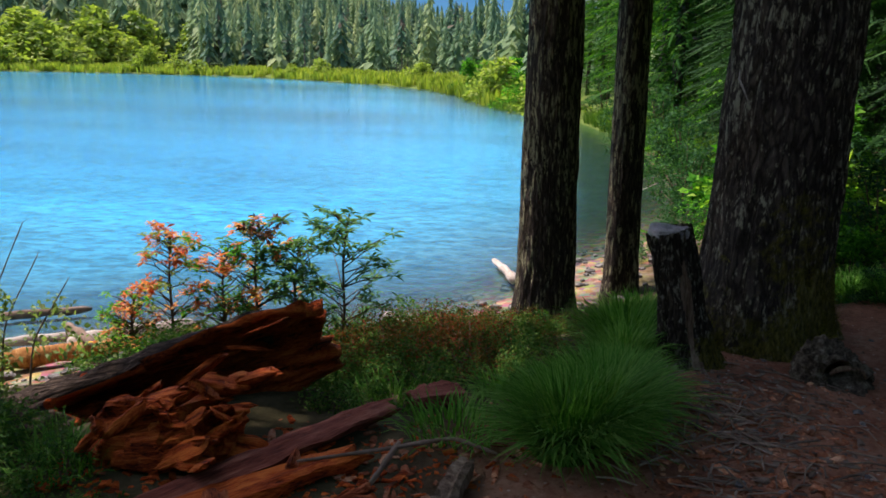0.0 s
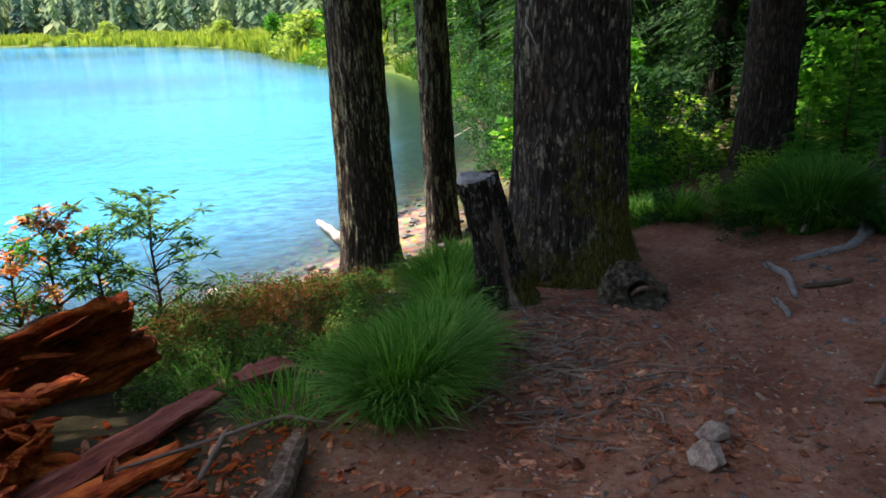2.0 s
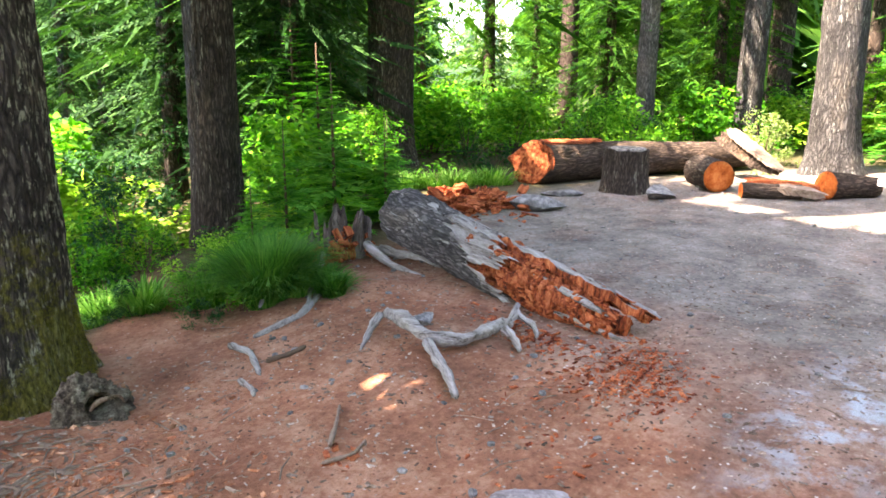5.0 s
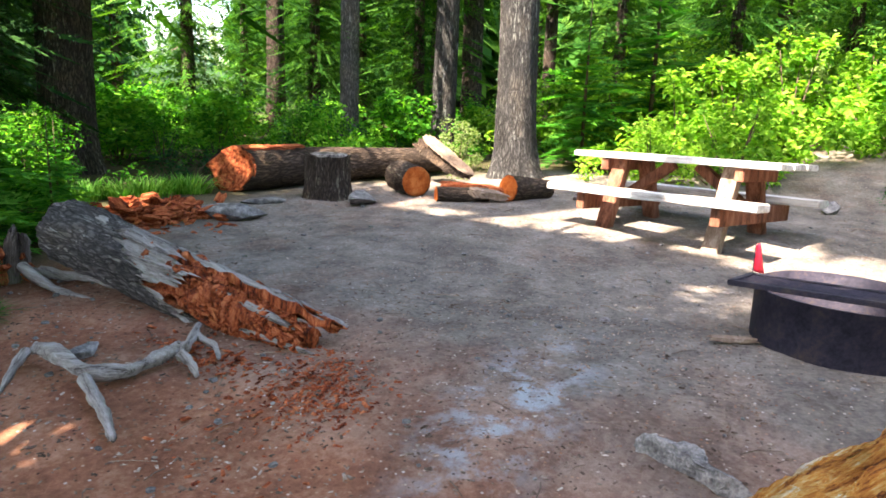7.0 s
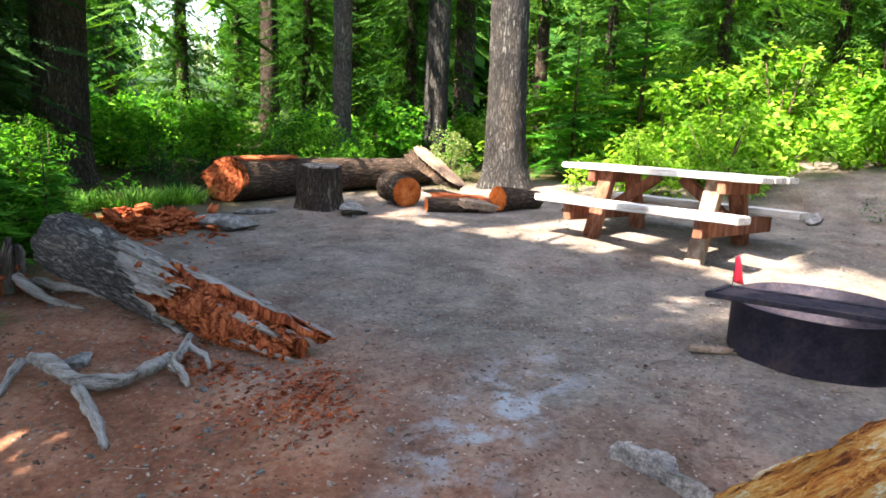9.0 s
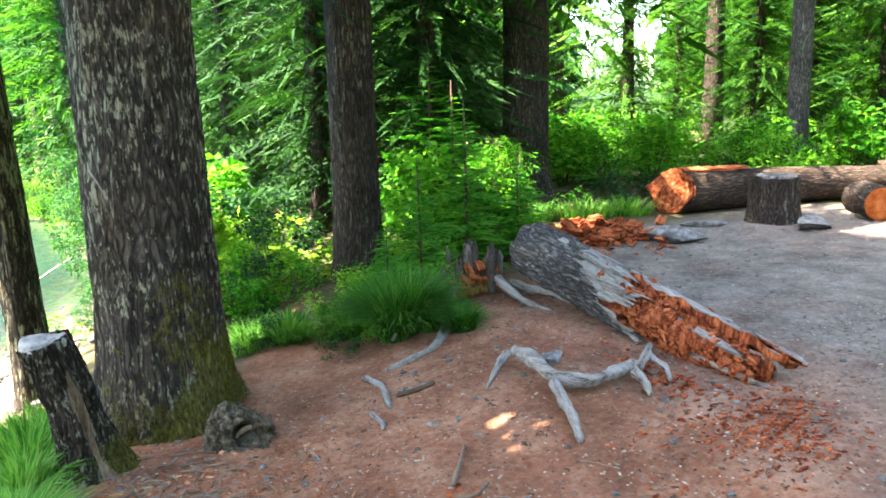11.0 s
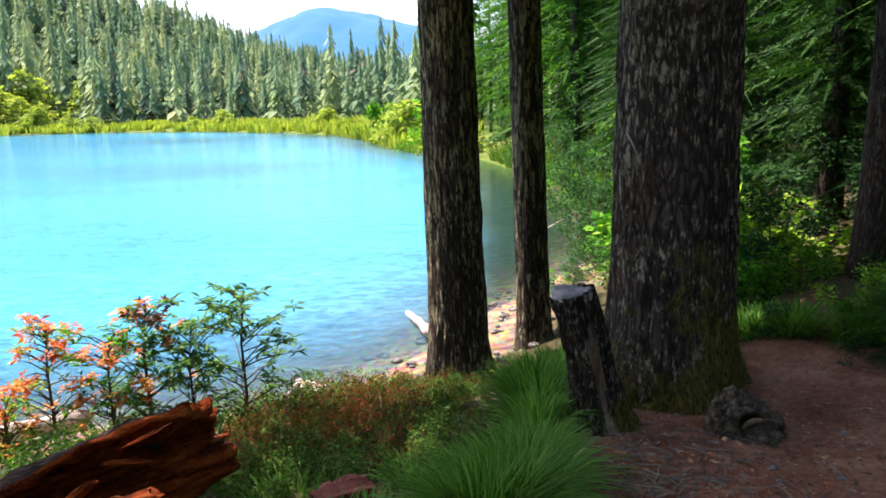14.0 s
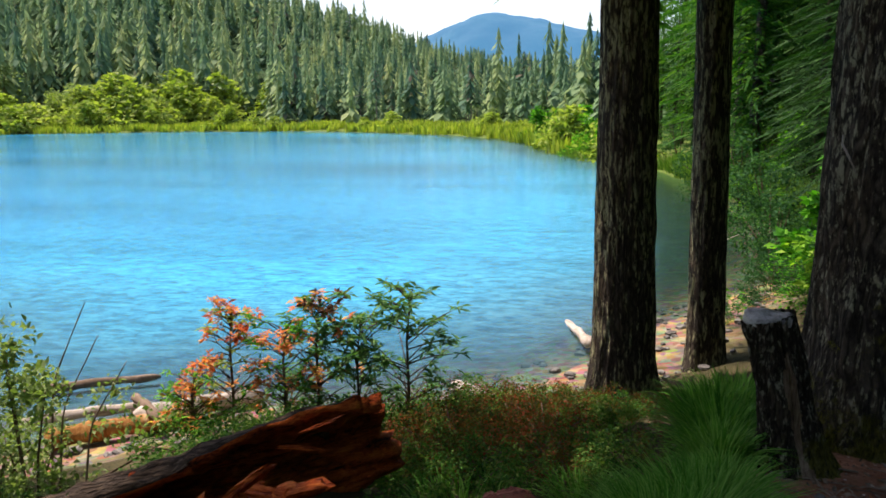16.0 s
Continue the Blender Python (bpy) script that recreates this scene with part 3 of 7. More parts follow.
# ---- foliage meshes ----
# ground outline kept in sun by cutting the crowns above it
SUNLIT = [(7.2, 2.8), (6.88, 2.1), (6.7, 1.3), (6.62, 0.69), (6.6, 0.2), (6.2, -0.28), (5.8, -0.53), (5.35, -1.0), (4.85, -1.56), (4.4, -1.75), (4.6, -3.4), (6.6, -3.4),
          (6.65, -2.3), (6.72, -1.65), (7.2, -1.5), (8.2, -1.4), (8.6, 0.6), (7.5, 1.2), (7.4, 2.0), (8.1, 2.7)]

def needle_sprays(length, n, seed, droop=0.25, width=0.24, flat=False):
    """One fir branch along +x: a twig with side sprays of narrow pointed blades."""
    r = np.random.default_rng(seed)
    vs, fs = [], []
    for k in range(n):
        s = (k + 0.6) / n
        side = 1 if k % 2 else -1
        x0 = s * length
        z0 = -droop * length * s * s + r.normal(0, 0.012) * length
        ln = length * width * (1.05 - 0.8 * s) * r.uniform(0.4, 1.35)
        ang = side * (r.uniform(0.75, 1.0) if flat else r.uniform(0.3, 1.25))
        dx, dy = np.cos(ang) * ln, np.sin(ang) * ln
        px, py = -dy / ln, dx / ln
        wdt = ln * r.uniform(0.09, 0.16)
        dz = -ln * (r.uniform(-0.05, 0.12) if flat else r.uniform(-0.1, 0.6))
        b = len(vs)
        vs += [(x0, 0, z0), (x0 + dx * 0.45 + px * wdt, dy * 0.45 + py * wdt, z0 + dz * 0.4 + wdt * 0.3), (x0 + dx, dy, z0 + dz),
               (x0 + dx * 0.45 - px * wdt, dy * 0.45 - py * wdt, z0 + dz * 0.4 + wdt * 0.3)]
        fs += [(b, b + 1, b + 2), (b, b + 2, b + 3)]
    b = len(vs)
    vs += [(length * 0.75, -0.02 * length, -droop * length * 0.6), (length * 1.08, 0, -droop * length * 1.1), (length * 0.75, 0.02 * length, -droop * length * 0.6)]
    fs.append((b, b + 1, b + 2))
    return np.array(vs), np.array(fs)


def crown_mesh(name, height, start, reach, branches, sprays, seed, droop=0.25, mat=None, width=0.24, place=None, flat=False):
    """A fir crown: whorls of drooping branches from start to the top."""
    r = np.random.default_rng(seed)
    kinds = [needle_sprays(1.0, sprays, seed * 10 + k, droop, width, flat) for k in range(4)]
    vs, fs, off = [], [], 0
    for k in range(branches):
        s = (k + r.uniform(0, 1)) / branches
        z = start + (height - start) * s ** 0.9
        ln = reach * ((1 - s) ** 0.75 * r.uniform(0.55, 1.15) + 0.06)
        a = k * 2.39996 + r.uniform(-0.5, 0.5)
        tilt = r.uniform(-0.25, 0.12) + 0.35 * s
        v, f = kinds[k % 4]
        v = v * ln
        roll = r.uniform(-0.25, 0.25) if flat else r.uniform(-0.8, 0.8)
        v = np.c_[v[:, 0], v[:, 1] * np.cos(roll) - v[:, 2] * np.sin(roll), v[:, 1] * np.sin(roll) + v[:, 2] * np.cos(roll)]
        v = np.c_[v[:, 0] * np.cos(tilt) - v[:, 2] * np.sin(tilt), v[:, 1], v[:, 0] * np.sin(tilt) + v[:, 2] * np.cos(tilt)]
        v = np.c_[v[:, 0] * np.cos(a) - v[:, 1] * np.sin(a), v[:, 0] * np.sin(a) + v[:, 1] * np.cos(a), v[:, 2] + z]
        vs.append(v)
        fs.append(f + off)
        off += len(v)
    me = bpy.data.meshes.new(name)
    v, f = np.concatenate(vs), np.concatenate(fs)
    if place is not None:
        # faces that would shade the chosen sun patches are cut from the crown
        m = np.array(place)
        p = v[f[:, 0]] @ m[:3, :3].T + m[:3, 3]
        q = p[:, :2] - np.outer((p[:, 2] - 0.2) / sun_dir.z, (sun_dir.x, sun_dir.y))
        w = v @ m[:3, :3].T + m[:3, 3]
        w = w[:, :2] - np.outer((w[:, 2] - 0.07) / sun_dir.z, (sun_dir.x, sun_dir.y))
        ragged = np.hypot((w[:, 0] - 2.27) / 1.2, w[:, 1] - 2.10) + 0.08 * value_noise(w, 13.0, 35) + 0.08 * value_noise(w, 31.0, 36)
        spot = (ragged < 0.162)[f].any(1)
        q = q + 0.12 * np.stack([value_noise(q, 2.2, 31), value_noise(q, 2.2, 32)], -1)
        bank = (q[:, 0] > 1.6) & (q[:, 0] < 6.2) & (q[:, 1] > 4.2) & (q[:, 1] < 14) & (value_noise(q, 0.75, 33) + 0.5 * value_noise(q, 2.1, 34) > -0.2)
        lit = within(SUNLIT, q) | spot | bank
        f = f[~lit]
    me.vertices.add(len(v))
    me.vertices.foreach_set("co", v.ravel())
    me.loops.add(f.size)
    me.loops.foreach_set("vertex_index", f.ravel().astype(np.int32))
    me.polygons.add(len(f))
    me.polygons.foreach_set("loop_start", np.arange(0, f.size, 3, dtype=np.int32))
    me.update(calc_edges=True)
    me.materials.append(mat)
    return me


def leaf_cloud(centres, radii, count, size, seed, aspect=0.5, up=0.3):
    """Folded leaves scattered through soft clumps: verts and triangles."""
    r = np.random.default_rng(seed)
    c = np.asarray(centres, float)
    pick = r.integers(0, len(c), count)
    d = r.normal(size=(count, 3))
    d /= np.linalg.norm(d, axis=1, keepdims=True)
    rad = np.asarray(radii, float)[pick][:, None] if np.ndim(radii) else radii
    p = c[pick] + d * rad * r.uniform(0.35, 1.0, (count, 1)) ** 0.6
    ax = r.normal(size=(count, 3)) + d * 0.7
    ax[:, 2] = ax[:, 2] * 0.5 - 0.1
    ax /= np.linalg.norm(ax, axis=1, keepdims=True)
    n = r.normal(size=(count, 3)) * 0.6 + np.array([0, 0, 1.0])
    sd = np.cross(ax, n)
    sd /= np.linalg.norm(sd, axis=1, keepdims=True)
    nn = np.cross(sd, ax)
    s = size * r.uniform(0.6, 1.3, (count, 1))
    w = s * aspect * 0.5
    tip = p + ax * s - nn * s * 0.12
    mid = p + ax * s * 0.45
    v = np.stack([p, mid + sd * w + nn * s * 0.10, tip, mid - sd * w + nn * s * 0.10], 1).reshape(-1, 3)
    b = np.arange(count)[:, None] * 4
    f = np.concatenate([b + [0, 1, 2], b + [0, 2, 3]])
    return v, f


def rosettes(tips, per, size, seed, aspect=0.27):
    """Whorls of long narrow leaves round twig tips: verts and triangles."""
    r = np.random.default_rng(seed)
    t = np.repeat(np.asarray(tips, float), per, 0)
    n = len(t)
    a = r.uniform(0, 2 * np.pi, n)
    ax = np.stack([np.cos(a), np.sin(a), r.uniform(-0.45, 0.75, n)], -1)
    ax /= np.linalg.norm(ax, axis=1, keepdims=True)
    sd = np.cross(ax, np.array([0, 0, 1.0]) + r.normal(0, 0.25, (n, 3)))
    sd /= np.linalg.norm(sd, axis=1, keepdims=True)
    nn = np.cross(sd, ax)
    s = size * r.uniform(0.55, 1.25, (n, 1))
    p = t + r.normal(0, 0.010, (n, 3))
    mid = p + ax * s * 0.5
    v = np.stack([p, mid + sd * s * aspect * 0.5 + nn * s * 0.03, p + ax * s - nn * s * 0.16, mid - sd * s * aspect * 0.5 + nn * s * 0.03], 1).reshape(-1, 3)
    b = np.arange(n)[:, None] * 4
    return v, np.concatenate([b + [0, 1, 2], b + [0, 2, 3]])


def tri_mesh(name, v, f, mat):
    me = bpy.data.meshes.new(name)
    me.vertices.add(len(v))
    me.vertices.foreach_set("co", np.asarray(v, float).ravel())
    me.loops.add(f.size)
    me.loops.foreach_set("vertex_index", f.ravel().astype(np.int32))
    me.polygons.add(len(f))
    me.polygons.foreach_set("loop_start", np.arange(0, f.size, 3, dtype=np.int32))
    me.update(calc_edges=True)
    me.materials.append(mat)
    return me


def child(name, data, parent, label=""):
    ob = new(name, data)
    ob.parent = parent
    if label:
        ob["label"] = label
    return ob


# ---- the trunks close by ----
def near_trunk(name, x, y, r0, r1, top, lean, label, mat, flare=0.5, seed=0, sides=110, height=9.0, ridge=0.02, flare_h=0.5, crown=None):
    z0 = ground_z(x, y) - 0.12
    rows = np.r_[np.linspace(0, 3.4, 150), np.linspace(3.45, height, 40)]
    pts = np.stack([rows * lean[0], rows * lean[1], rows], -1)
    rad = r0 + (r1 - r0) * np.clip(rows / 3.2, 0, 4) * 0.9
    rad = np.maximum(rad, 0.05) * (1 + flare * np.exp(-rows / flare_h * 1.6))
    v, f = tube(pts, rad, sides, ridge=ridge, seed=seed, rough=0.03, freq=3)
    # roots spread unevenly at the foot
    a = np.arctan2(v[:, 1], v[:, 0])
    low = np.exp(-np.maximum(v[:, 2], 0) / 0.22)
    k = 1 + low * 0.34 * np.maximum(0, np.sin(a * 3 + seed) + 0.5 * np.sin(a * 5 + 2 * seed))
    ctr = np.stack([v[:, 2] * lean[0], v[:, 2] * lean[1]], -1)
    v[:, :2] = ctr + (v[:, :2] - ctr) * k[:, None]
    t = empty_thing(name, pose(x, y, z0), label, "tree")
    # moss climbs the foot on the side of the clearing
    off = np.cos(np.arctan2(v[:, 1] - ctr[:, 1], v[:, 0] - ctr[:, 0]) + 0.95)
    creep = 0.56 - 0.66 * v[:, 2] + 0.30 * off + 0.22 * value_noise(v, 4, 41)
    mesh_object("trunk", v, f, mat, t, attrs=dict(moss=np.clip(creep, -0.4, 0.8)) if mat is M_BARK_BIG else None)
    return t


big = near_trunk("fir_tree", 1.27, 3.78, 0.315, 0.270, 9, (0.012, 0.0), "large grey-brown fir trunk with lichen flecks and a mossy foot", M_BARK_BIG, 0.42, 1, 220, ridge=0.030, flare_h=0.4, height=19)
t1 = near_trunk("fir_tree", 0.37, 6.50, 0.266, 0.226, 9, (-0.010, 0.0), "slim dark fir trunk flecked with pale lichen on the bank", M_BARK, 0.7, 2, 140, ridge=0.022, flare_h=0.42, height=19)
t2 = near_trunk("fir_tree", 1.18, 7.12, 0.168, 0.148, 9, (-0.022, 0.0), "slim dark fir trunk with a hollow foot near the shore", M_BARK, 0.35, 3, 90, ridge=0.013, flare_h=0.4)
t4 = near_trunk("fir_tree", 3.72, 5.62, 0.215, 0.196, 9, (0.01, 0.0), "dark furrowed fir trunk among green bushes", M_BARK_BG, 0.35, 4, 100, ridge=0.022)
t5 = near_trunk("fir_tree", 7.7, 7.3, 0.33, 0.31, 9, (0.015, -0.01), "dark brown fir trunk behind saplings", M_BARK_BG, 0.3, 5, 70, ridge=0.02)
t7 = near_trunk("fir_tree", 9.95, 2.0, 0.27, 0.235, 9, (0.0, 0.02), "grey fir trunk with a scarred foot beside the clearing", M_BARK_GREY, 0.45, 7, 90, ridge=0.016)
t6 = near_trunk("fir_tree", 10.9, 4.9, 0.15, 0.135, 9, (0, 0), "slim grey fir trunk behind the fallen log", M_BARK_PALE, 0.2, 8, 50, ridge=0.01)
t8 = near_trunk("fir_tree", 11.2, 3.45, 0.19, 0.165, 9, (0, -0.01), "brown fir trunk behind the fallen log", M_BARK_GREY, 0.2, 9, 50, ridge=0.012)
t9 = near_trunk("fir_tree", 14.7, 4.0, 0.21, 0.19, 9, (0, 0.01), "dark fir trunk deeper in the forest", M_BARK_BG, 0.2, 10, 40, ridge=0.012)
t10 = near_trunk("fir_tree", 12.9, -3.45, 0.36, 0.33, 9, (0.0, 0.05), "large dark fir trunk with one sunlit edge", M_BARK_BG, 0.2, 11, 60, ridge=0.02)
t11 = near_trunk("fir_tree", 14.7, -4.6, 0.40, 0.36, 9, (0.0, 0.05), "large dark fir trunk in shade", M_BARK_BG, 0.2, 12, 60, ridge=0.02)

# crowns of the trees close by stay above the view, shaped to shade the ground
for k, t in enumerate((big, t1, t2, t4, t5, t7, t6, t8, t9, t10, t11)):
    w = 1 if k < 5 else 0.62
    m = Matrix.Translation((0 if k != 1 else -0.1, 0 if k != 1 else -1.25, (0.3, 0.6, 0.8, -0.6, -1.0, 1.5, 0, 0, -0.5, -0.5, -0.5)[k])) @ pose(0, 0, 0, 0, 0, k * 97) @ Matrix.Diagonal((w, w, 1, 1))
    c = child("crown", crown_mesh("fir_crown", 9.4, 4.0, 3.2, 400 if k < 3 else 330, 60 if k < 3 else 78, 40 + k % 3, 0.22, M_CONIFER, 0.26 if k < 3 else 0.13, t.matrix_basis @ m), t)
    c.matrix_basis = m

# unseen second crowns added higher up to shade the ground behind the table
for k, t in enumerate((big, t1)):
    m = pose(-0.1 * k, -1.25 * k, 0, 0, 0, k * 115)
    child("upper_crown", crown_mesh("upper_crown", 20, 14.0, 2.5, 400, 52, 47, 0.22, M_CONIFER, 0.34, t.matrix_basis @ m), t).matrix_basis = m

# a tall fir added on the shore beyond the view, its high crown shades the clearing
shade = near_trunk("fir_tree", -4.75, 4.35, 0.2, 0.17, 9, (0, 0), "added unseen tall slim fir by the shore that shades the clearing", M_BARK, 0.4, 14, 40, ridge=0.014, height=18)
for k, top in enumerate((0, 3.2)):
    m = pose(0, 0, top, 0, 0, k * 57)
    child("crown", crown_mesh("tall_shade_crown", 15.5, 9.6 + k, 2.8, 440, 54, 52 + k, 0.22, M_CONIFER, 0.34, shade.matrix_basis @ m), shade).matrix_basis = m

# ---- forest firs ----
FIRS = []
for k in range(5):
    h = (13, 15, 11, 9, 17)[k]
    FIRS.append((h, crown_mesh("forest_crown", h, (1.0, 3.0, 0.5, 0.4, 4.0)[k], (2.3, 2.5, 2.0, 1.8, 2.8)[k], (330, 340, 290, 260, 340)[k], 58, 60 + k, 0.3, M_CONIFER, 0.17)))
FINE = [crown_mesh("forest_crown", h, start, reach, 400, 120, 64 + k, 0.3, M_CONIFER, 0.10) for k, (h, start, reach) in enumerate(((13, 1.0, 2.2), (15, 3.0, 2.4), (10, 0.5, 1.9)))]
TRUNKS = []
for h, _ in FIRS:
    v, f = tube([(0, 0, -0.4), (0, 0, 1), (0.03, 0, h * 0.5), (0, 0, h * 0.97)], [0.2, 0.16, 0.1, 0.02], 14, rough=0.08, freq=3)
    o = mesh_object("trunk", v, f, M_BARK_BG)
    TRUNKS.append(o.data)
    bpy.data.objects.remove(o)


SHADE_CROWN = crown_mesh("forest_crown", 11, 0.7, 2.1, 460, 130, 71, 0.35, M_CONIFER_SHADE, 0.095)


def forest_fir(x, y, kind, scale, turn, deep=False, group="firs of the forest"):
    t = empty_thing("forest_fir", pose(x, y, ground_z(x, y), 0, 0, turn) @ Matrix.Scale(scale, 4), "green fir with drooping needle branches in the forest", "tree", group)
    child("trunk", TRUNKS[kind], t)
    child("crown", SHADE_CROWN if deep else FINE[kind % 3] if math.hypot(x, y) < 24 else FIRS[kind][1], t)
    return t


r = np.random.default_rng(5)
count = 0
for k in range(1500):
    x, y = r.uniform(-14, 48), r.uniform(-34, 44)
    d = float(shore_distance([(x, y)])[0])
    rr = math.hypot(x, y)
    ang = math.degrees(math.atan2(x, y))  # right of +y
    if d < 3.5 or rr < 13 or (abs(x - 8) < 6.5 and -5 < y < 5.5) or rr > 52:
        continue
    if y > 9 and x < 5.5 + 0.05 * y:
        continue
    if -2.5 < y < 3.5 and x < 15:
        continue
    if rr < 22 and r.uniform() < 0.25 or rr > 30 and r.uniform() < 0.45:
        continue
    if 49 < ang < 57 and rr > 15:
        continue
    if count >= 200:
        break
    # most firs of this arc get the needles darkened for shade
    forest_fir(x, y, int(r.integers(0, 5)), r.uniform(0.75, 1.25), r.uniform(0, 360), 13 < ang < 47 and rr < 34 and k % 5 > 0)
    count += 1
# dense firs behind the bushes, needles darkened for the forest's shade
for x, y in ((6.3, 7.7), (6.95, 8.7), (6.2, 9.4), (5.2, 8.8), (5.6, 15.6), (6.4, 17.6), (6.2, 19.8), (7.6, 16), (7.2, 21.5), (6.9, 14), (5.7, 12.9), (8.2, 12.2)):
    t = empty_thing("forest_fir", pose(x, y, ground_z(x, y), 0, 0, x * 70) @ Matrix.Scale(0.85, 4), "dense green fir with drooping branches, needles darkened for forest shade", "tree", "firs of the forest")
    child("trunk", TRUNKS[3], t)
    child("crown", SHADE_CROWN, t)
for yaw, d, k, sc in ((11.2, 34, 1, 1.2), (12.4, 29, 4, 1.1), (10.2, 40, 1, 1.25), (13.4, 26, 0, 1.2), (14.6, 31, 4, 1.2), (8.6, 46, 4, 1.2), (16.5, 27, 1, 1.2), (19, 24, 4, 1.1), (22, 21, 1, 1.1)):
    forest_fir(math.sin(math.radians(yaw)) * d, math.cos(math.radians(yaw)) * d, k, sc, d * 17, yaw > 15)
# sunlit younger firs at the back of the clearing
for x, y, k, sc in ((13.6, -0.8, 3, 0.8), (15.2, 1.2, 2, 0.8), (16.2, -3.0, 3, 0.9), (13.2, 4.6, 3, 0.75), (12.6, 6.4, 2, 0.7), (17.5, -0.6, 2, 0.9), (11.6, 8.4, 3, 0.8), (15.5, 6.8, 2, 0.9), (17, -6, 3, 1.0)):
    forest_fir(x, y, k, sc, x * 31)
# unseen trees added behind the camera's place and along the near shore to block sky light
for x, y, k, sc in ((-5.8, -2.2, 2, 1.0), (-9.5, 1.2, 0, 1.0), (-2.6, -3.2, 3, 1.0), (-0.6, -4.9, 3, 1.1), (-12, 3.5, 1, 1.0), (-4.6, -5.5, 0, 1.0), (2.2, -5.5, 2, 0.9), (5, -7.5, 4, 1.0), (-15, 6.0, 1, 1.1), (-9, -5, 4, 1.0), (8.5, -8, 1, 1.0)):
    forest_fir(x, y, k, sc, x * 50)

# ---- far woods: one mass of firs along the far shore and up the hill ----
def far_fir(r, h):
    """A narrow fir of ragged drooping tiers with small gaps."""
    tiers, n = 17, 7
    vs, fs = [], []
    for t in range(tiers):
        s = t / tiers
        z0 = h * (0.10 + 0.87 * s)
        z1 = z0 + h * 0.10
        rad = h * 0.15 * (1 - s) ** 0.8 * r.uniform(0.65, 1.25) + 0.006
        a0 = r.uniform(0, 6.28)
        for q in range(n):
            if r.uniform() < 0.2:
                continue
            a = a0 + q * 2 * np.pi / n + r.uniform(-0.35, 0.35)
            m = rad * r.uniform(0.5, 1.4)
            w = 0.36
            b = len(vs)
            vs += [(0, 0, min(z1, h)), (np.cos(a - w) * m * 0.7, np.sin(a - w) * m * 0.7, z0 + h * r.uniform(0, 0.02)), (np.cos(a) * m, np.sin(a) * m, z0 - m * 0.35), (np.cos(a + w) * m * 0.7, np.sin(a + w) * m * 0.7, z0 + h * r.uniform(0, 0.02))]
            fs += [(b, b + 1, b + 2), (b, b + 2, b + 3)]
    return np.array(vs), np.array(fs)


r = np.random.default_rng(12)
proto = [far_fir(r, 1.0) for _ in range(14)]


def far_needles(nt, bsdf):
    """Each tree has a tone of its own; light passes through the needles."""
    a = nt.nodes.new("ShaderNodeAttribute")
    a.attribute_name = "tone"
    f = mix(nt, 0.25, a.outputs["Fac"], nt.nodes.new("ShaderNodeNewGeometry").outputs["Random Per Island"])
    # tones are paler than the near needles, distance haze put into them
    col = ramp(nt, f, [(0.06, (0.20, 0.15, 0.10)), (0.12, (0.07, 0.16, 0.10)), (0.45, (0.17, 0.28, 0.135)), (0.75, (0.29, 0.38, 0.16)), (0.95, (0.40, 0.46, 0.19))])
    nt.links.new(col, bsdf.inputs["Base Color"])
    bsdf.inputs["Roughness"].default_value = 0.7
    bsdf.inputs["Specular IOR Level"].default_value = 0.12
    tr = nt.nodes.new("ShaderNodeBsdfTranslucent")
    nt.links.new(col, tr.inputs[0])
    ms = nt.nodes.new("ShaderNodeMixShader")
    ms.inputs[0].default_value = 0.4
    nt.links.new(bsdf.outputs[0], ms.inputs[1])
    nt.links.new(tr.outputs[0], ms.inputs[2])
    nt.links.new(ms.outputs[0], nt.nodes["Material Output"].inputs[0])


M_FAR = material("far_fir_needles", far_needles)
M_FARTRUNK = plain("far_trunks", [(0.35, (0.10, 0.075, 0.055)), (0.65, (0.26, 0.21, 0.17))], 0.3, rough=0.95, bump_s=0, per_island=0.4)


def woods(name, spots, heights, mat, label, bare=0.0):
    vs, fs, tones, off = [], [], [], 0
    tv, tf = [], []
    zs = land(spots)[0]
    for (x, y), z, h in zip(spots, zs, heights):
        v, f = proto[int(r.integers(0, len(proto)))]
        a, wdt, tone = r.uniform(0, 6.28), r.uniform(0.85, 1.4), r.uniform(0.05, 1)
        lift = 0.0
        if bare and r.uniform() < bare:
            # a tall bare bole below a thin high crown
            lift, wdt = r.uniform(0.2, 0.5), wdt * 0.8
            tone = tone * 0.7
            b, w = len(tv), h * 0.012
            tv += [(x + w * math.cos(k * 2.1), y + w * math.sin(k * 2.1), z - 0.3) for k in range(3)] + [(x, y, z + h * 0.98)]
            tf += [(b, b + 1, b + 3), (b + 1, b + 2, b + 3), (b + 2, b, b + 3)]
        v = np.c_[(v[:, 0] * np.cos(a) - v[:, 1] * np.sin(a)) * h * wdt + x, (v[:, 0] * np.sin(a) + v[:, 1] * np.cos(a)) * h * wdt + y, (lift + v[:, 2] * (1 - lift)) * h + z - 0.2]
        vs.append(v)
        fs.append(f + off)
        tones.append(np.full(len(v), tone))
        off += len(v)
    me = tri_mesh(name, np.concatenate(vs), np.concatenate(fs), mat)
    me.attributes.new("tone", "FLOAT", "POINT").data.foreach_set("value", np.concatenate(tones).astype(np.float32))
    if tv:
        tagged(new("far_trunks", tri_mesh("far_trunks", np.array(tv), np.array(tf), M_FARTRUNK)), "bare grey-brown boles among the far firs", "forest", kind="stuff")
    return tagged(new(name, me), label, "forest", kind="stuff")


spots, heights = [], []
cand = np.stack([r.uniform(-300, 110, 30000), r.uniform(20, 360, 30000)], -1)
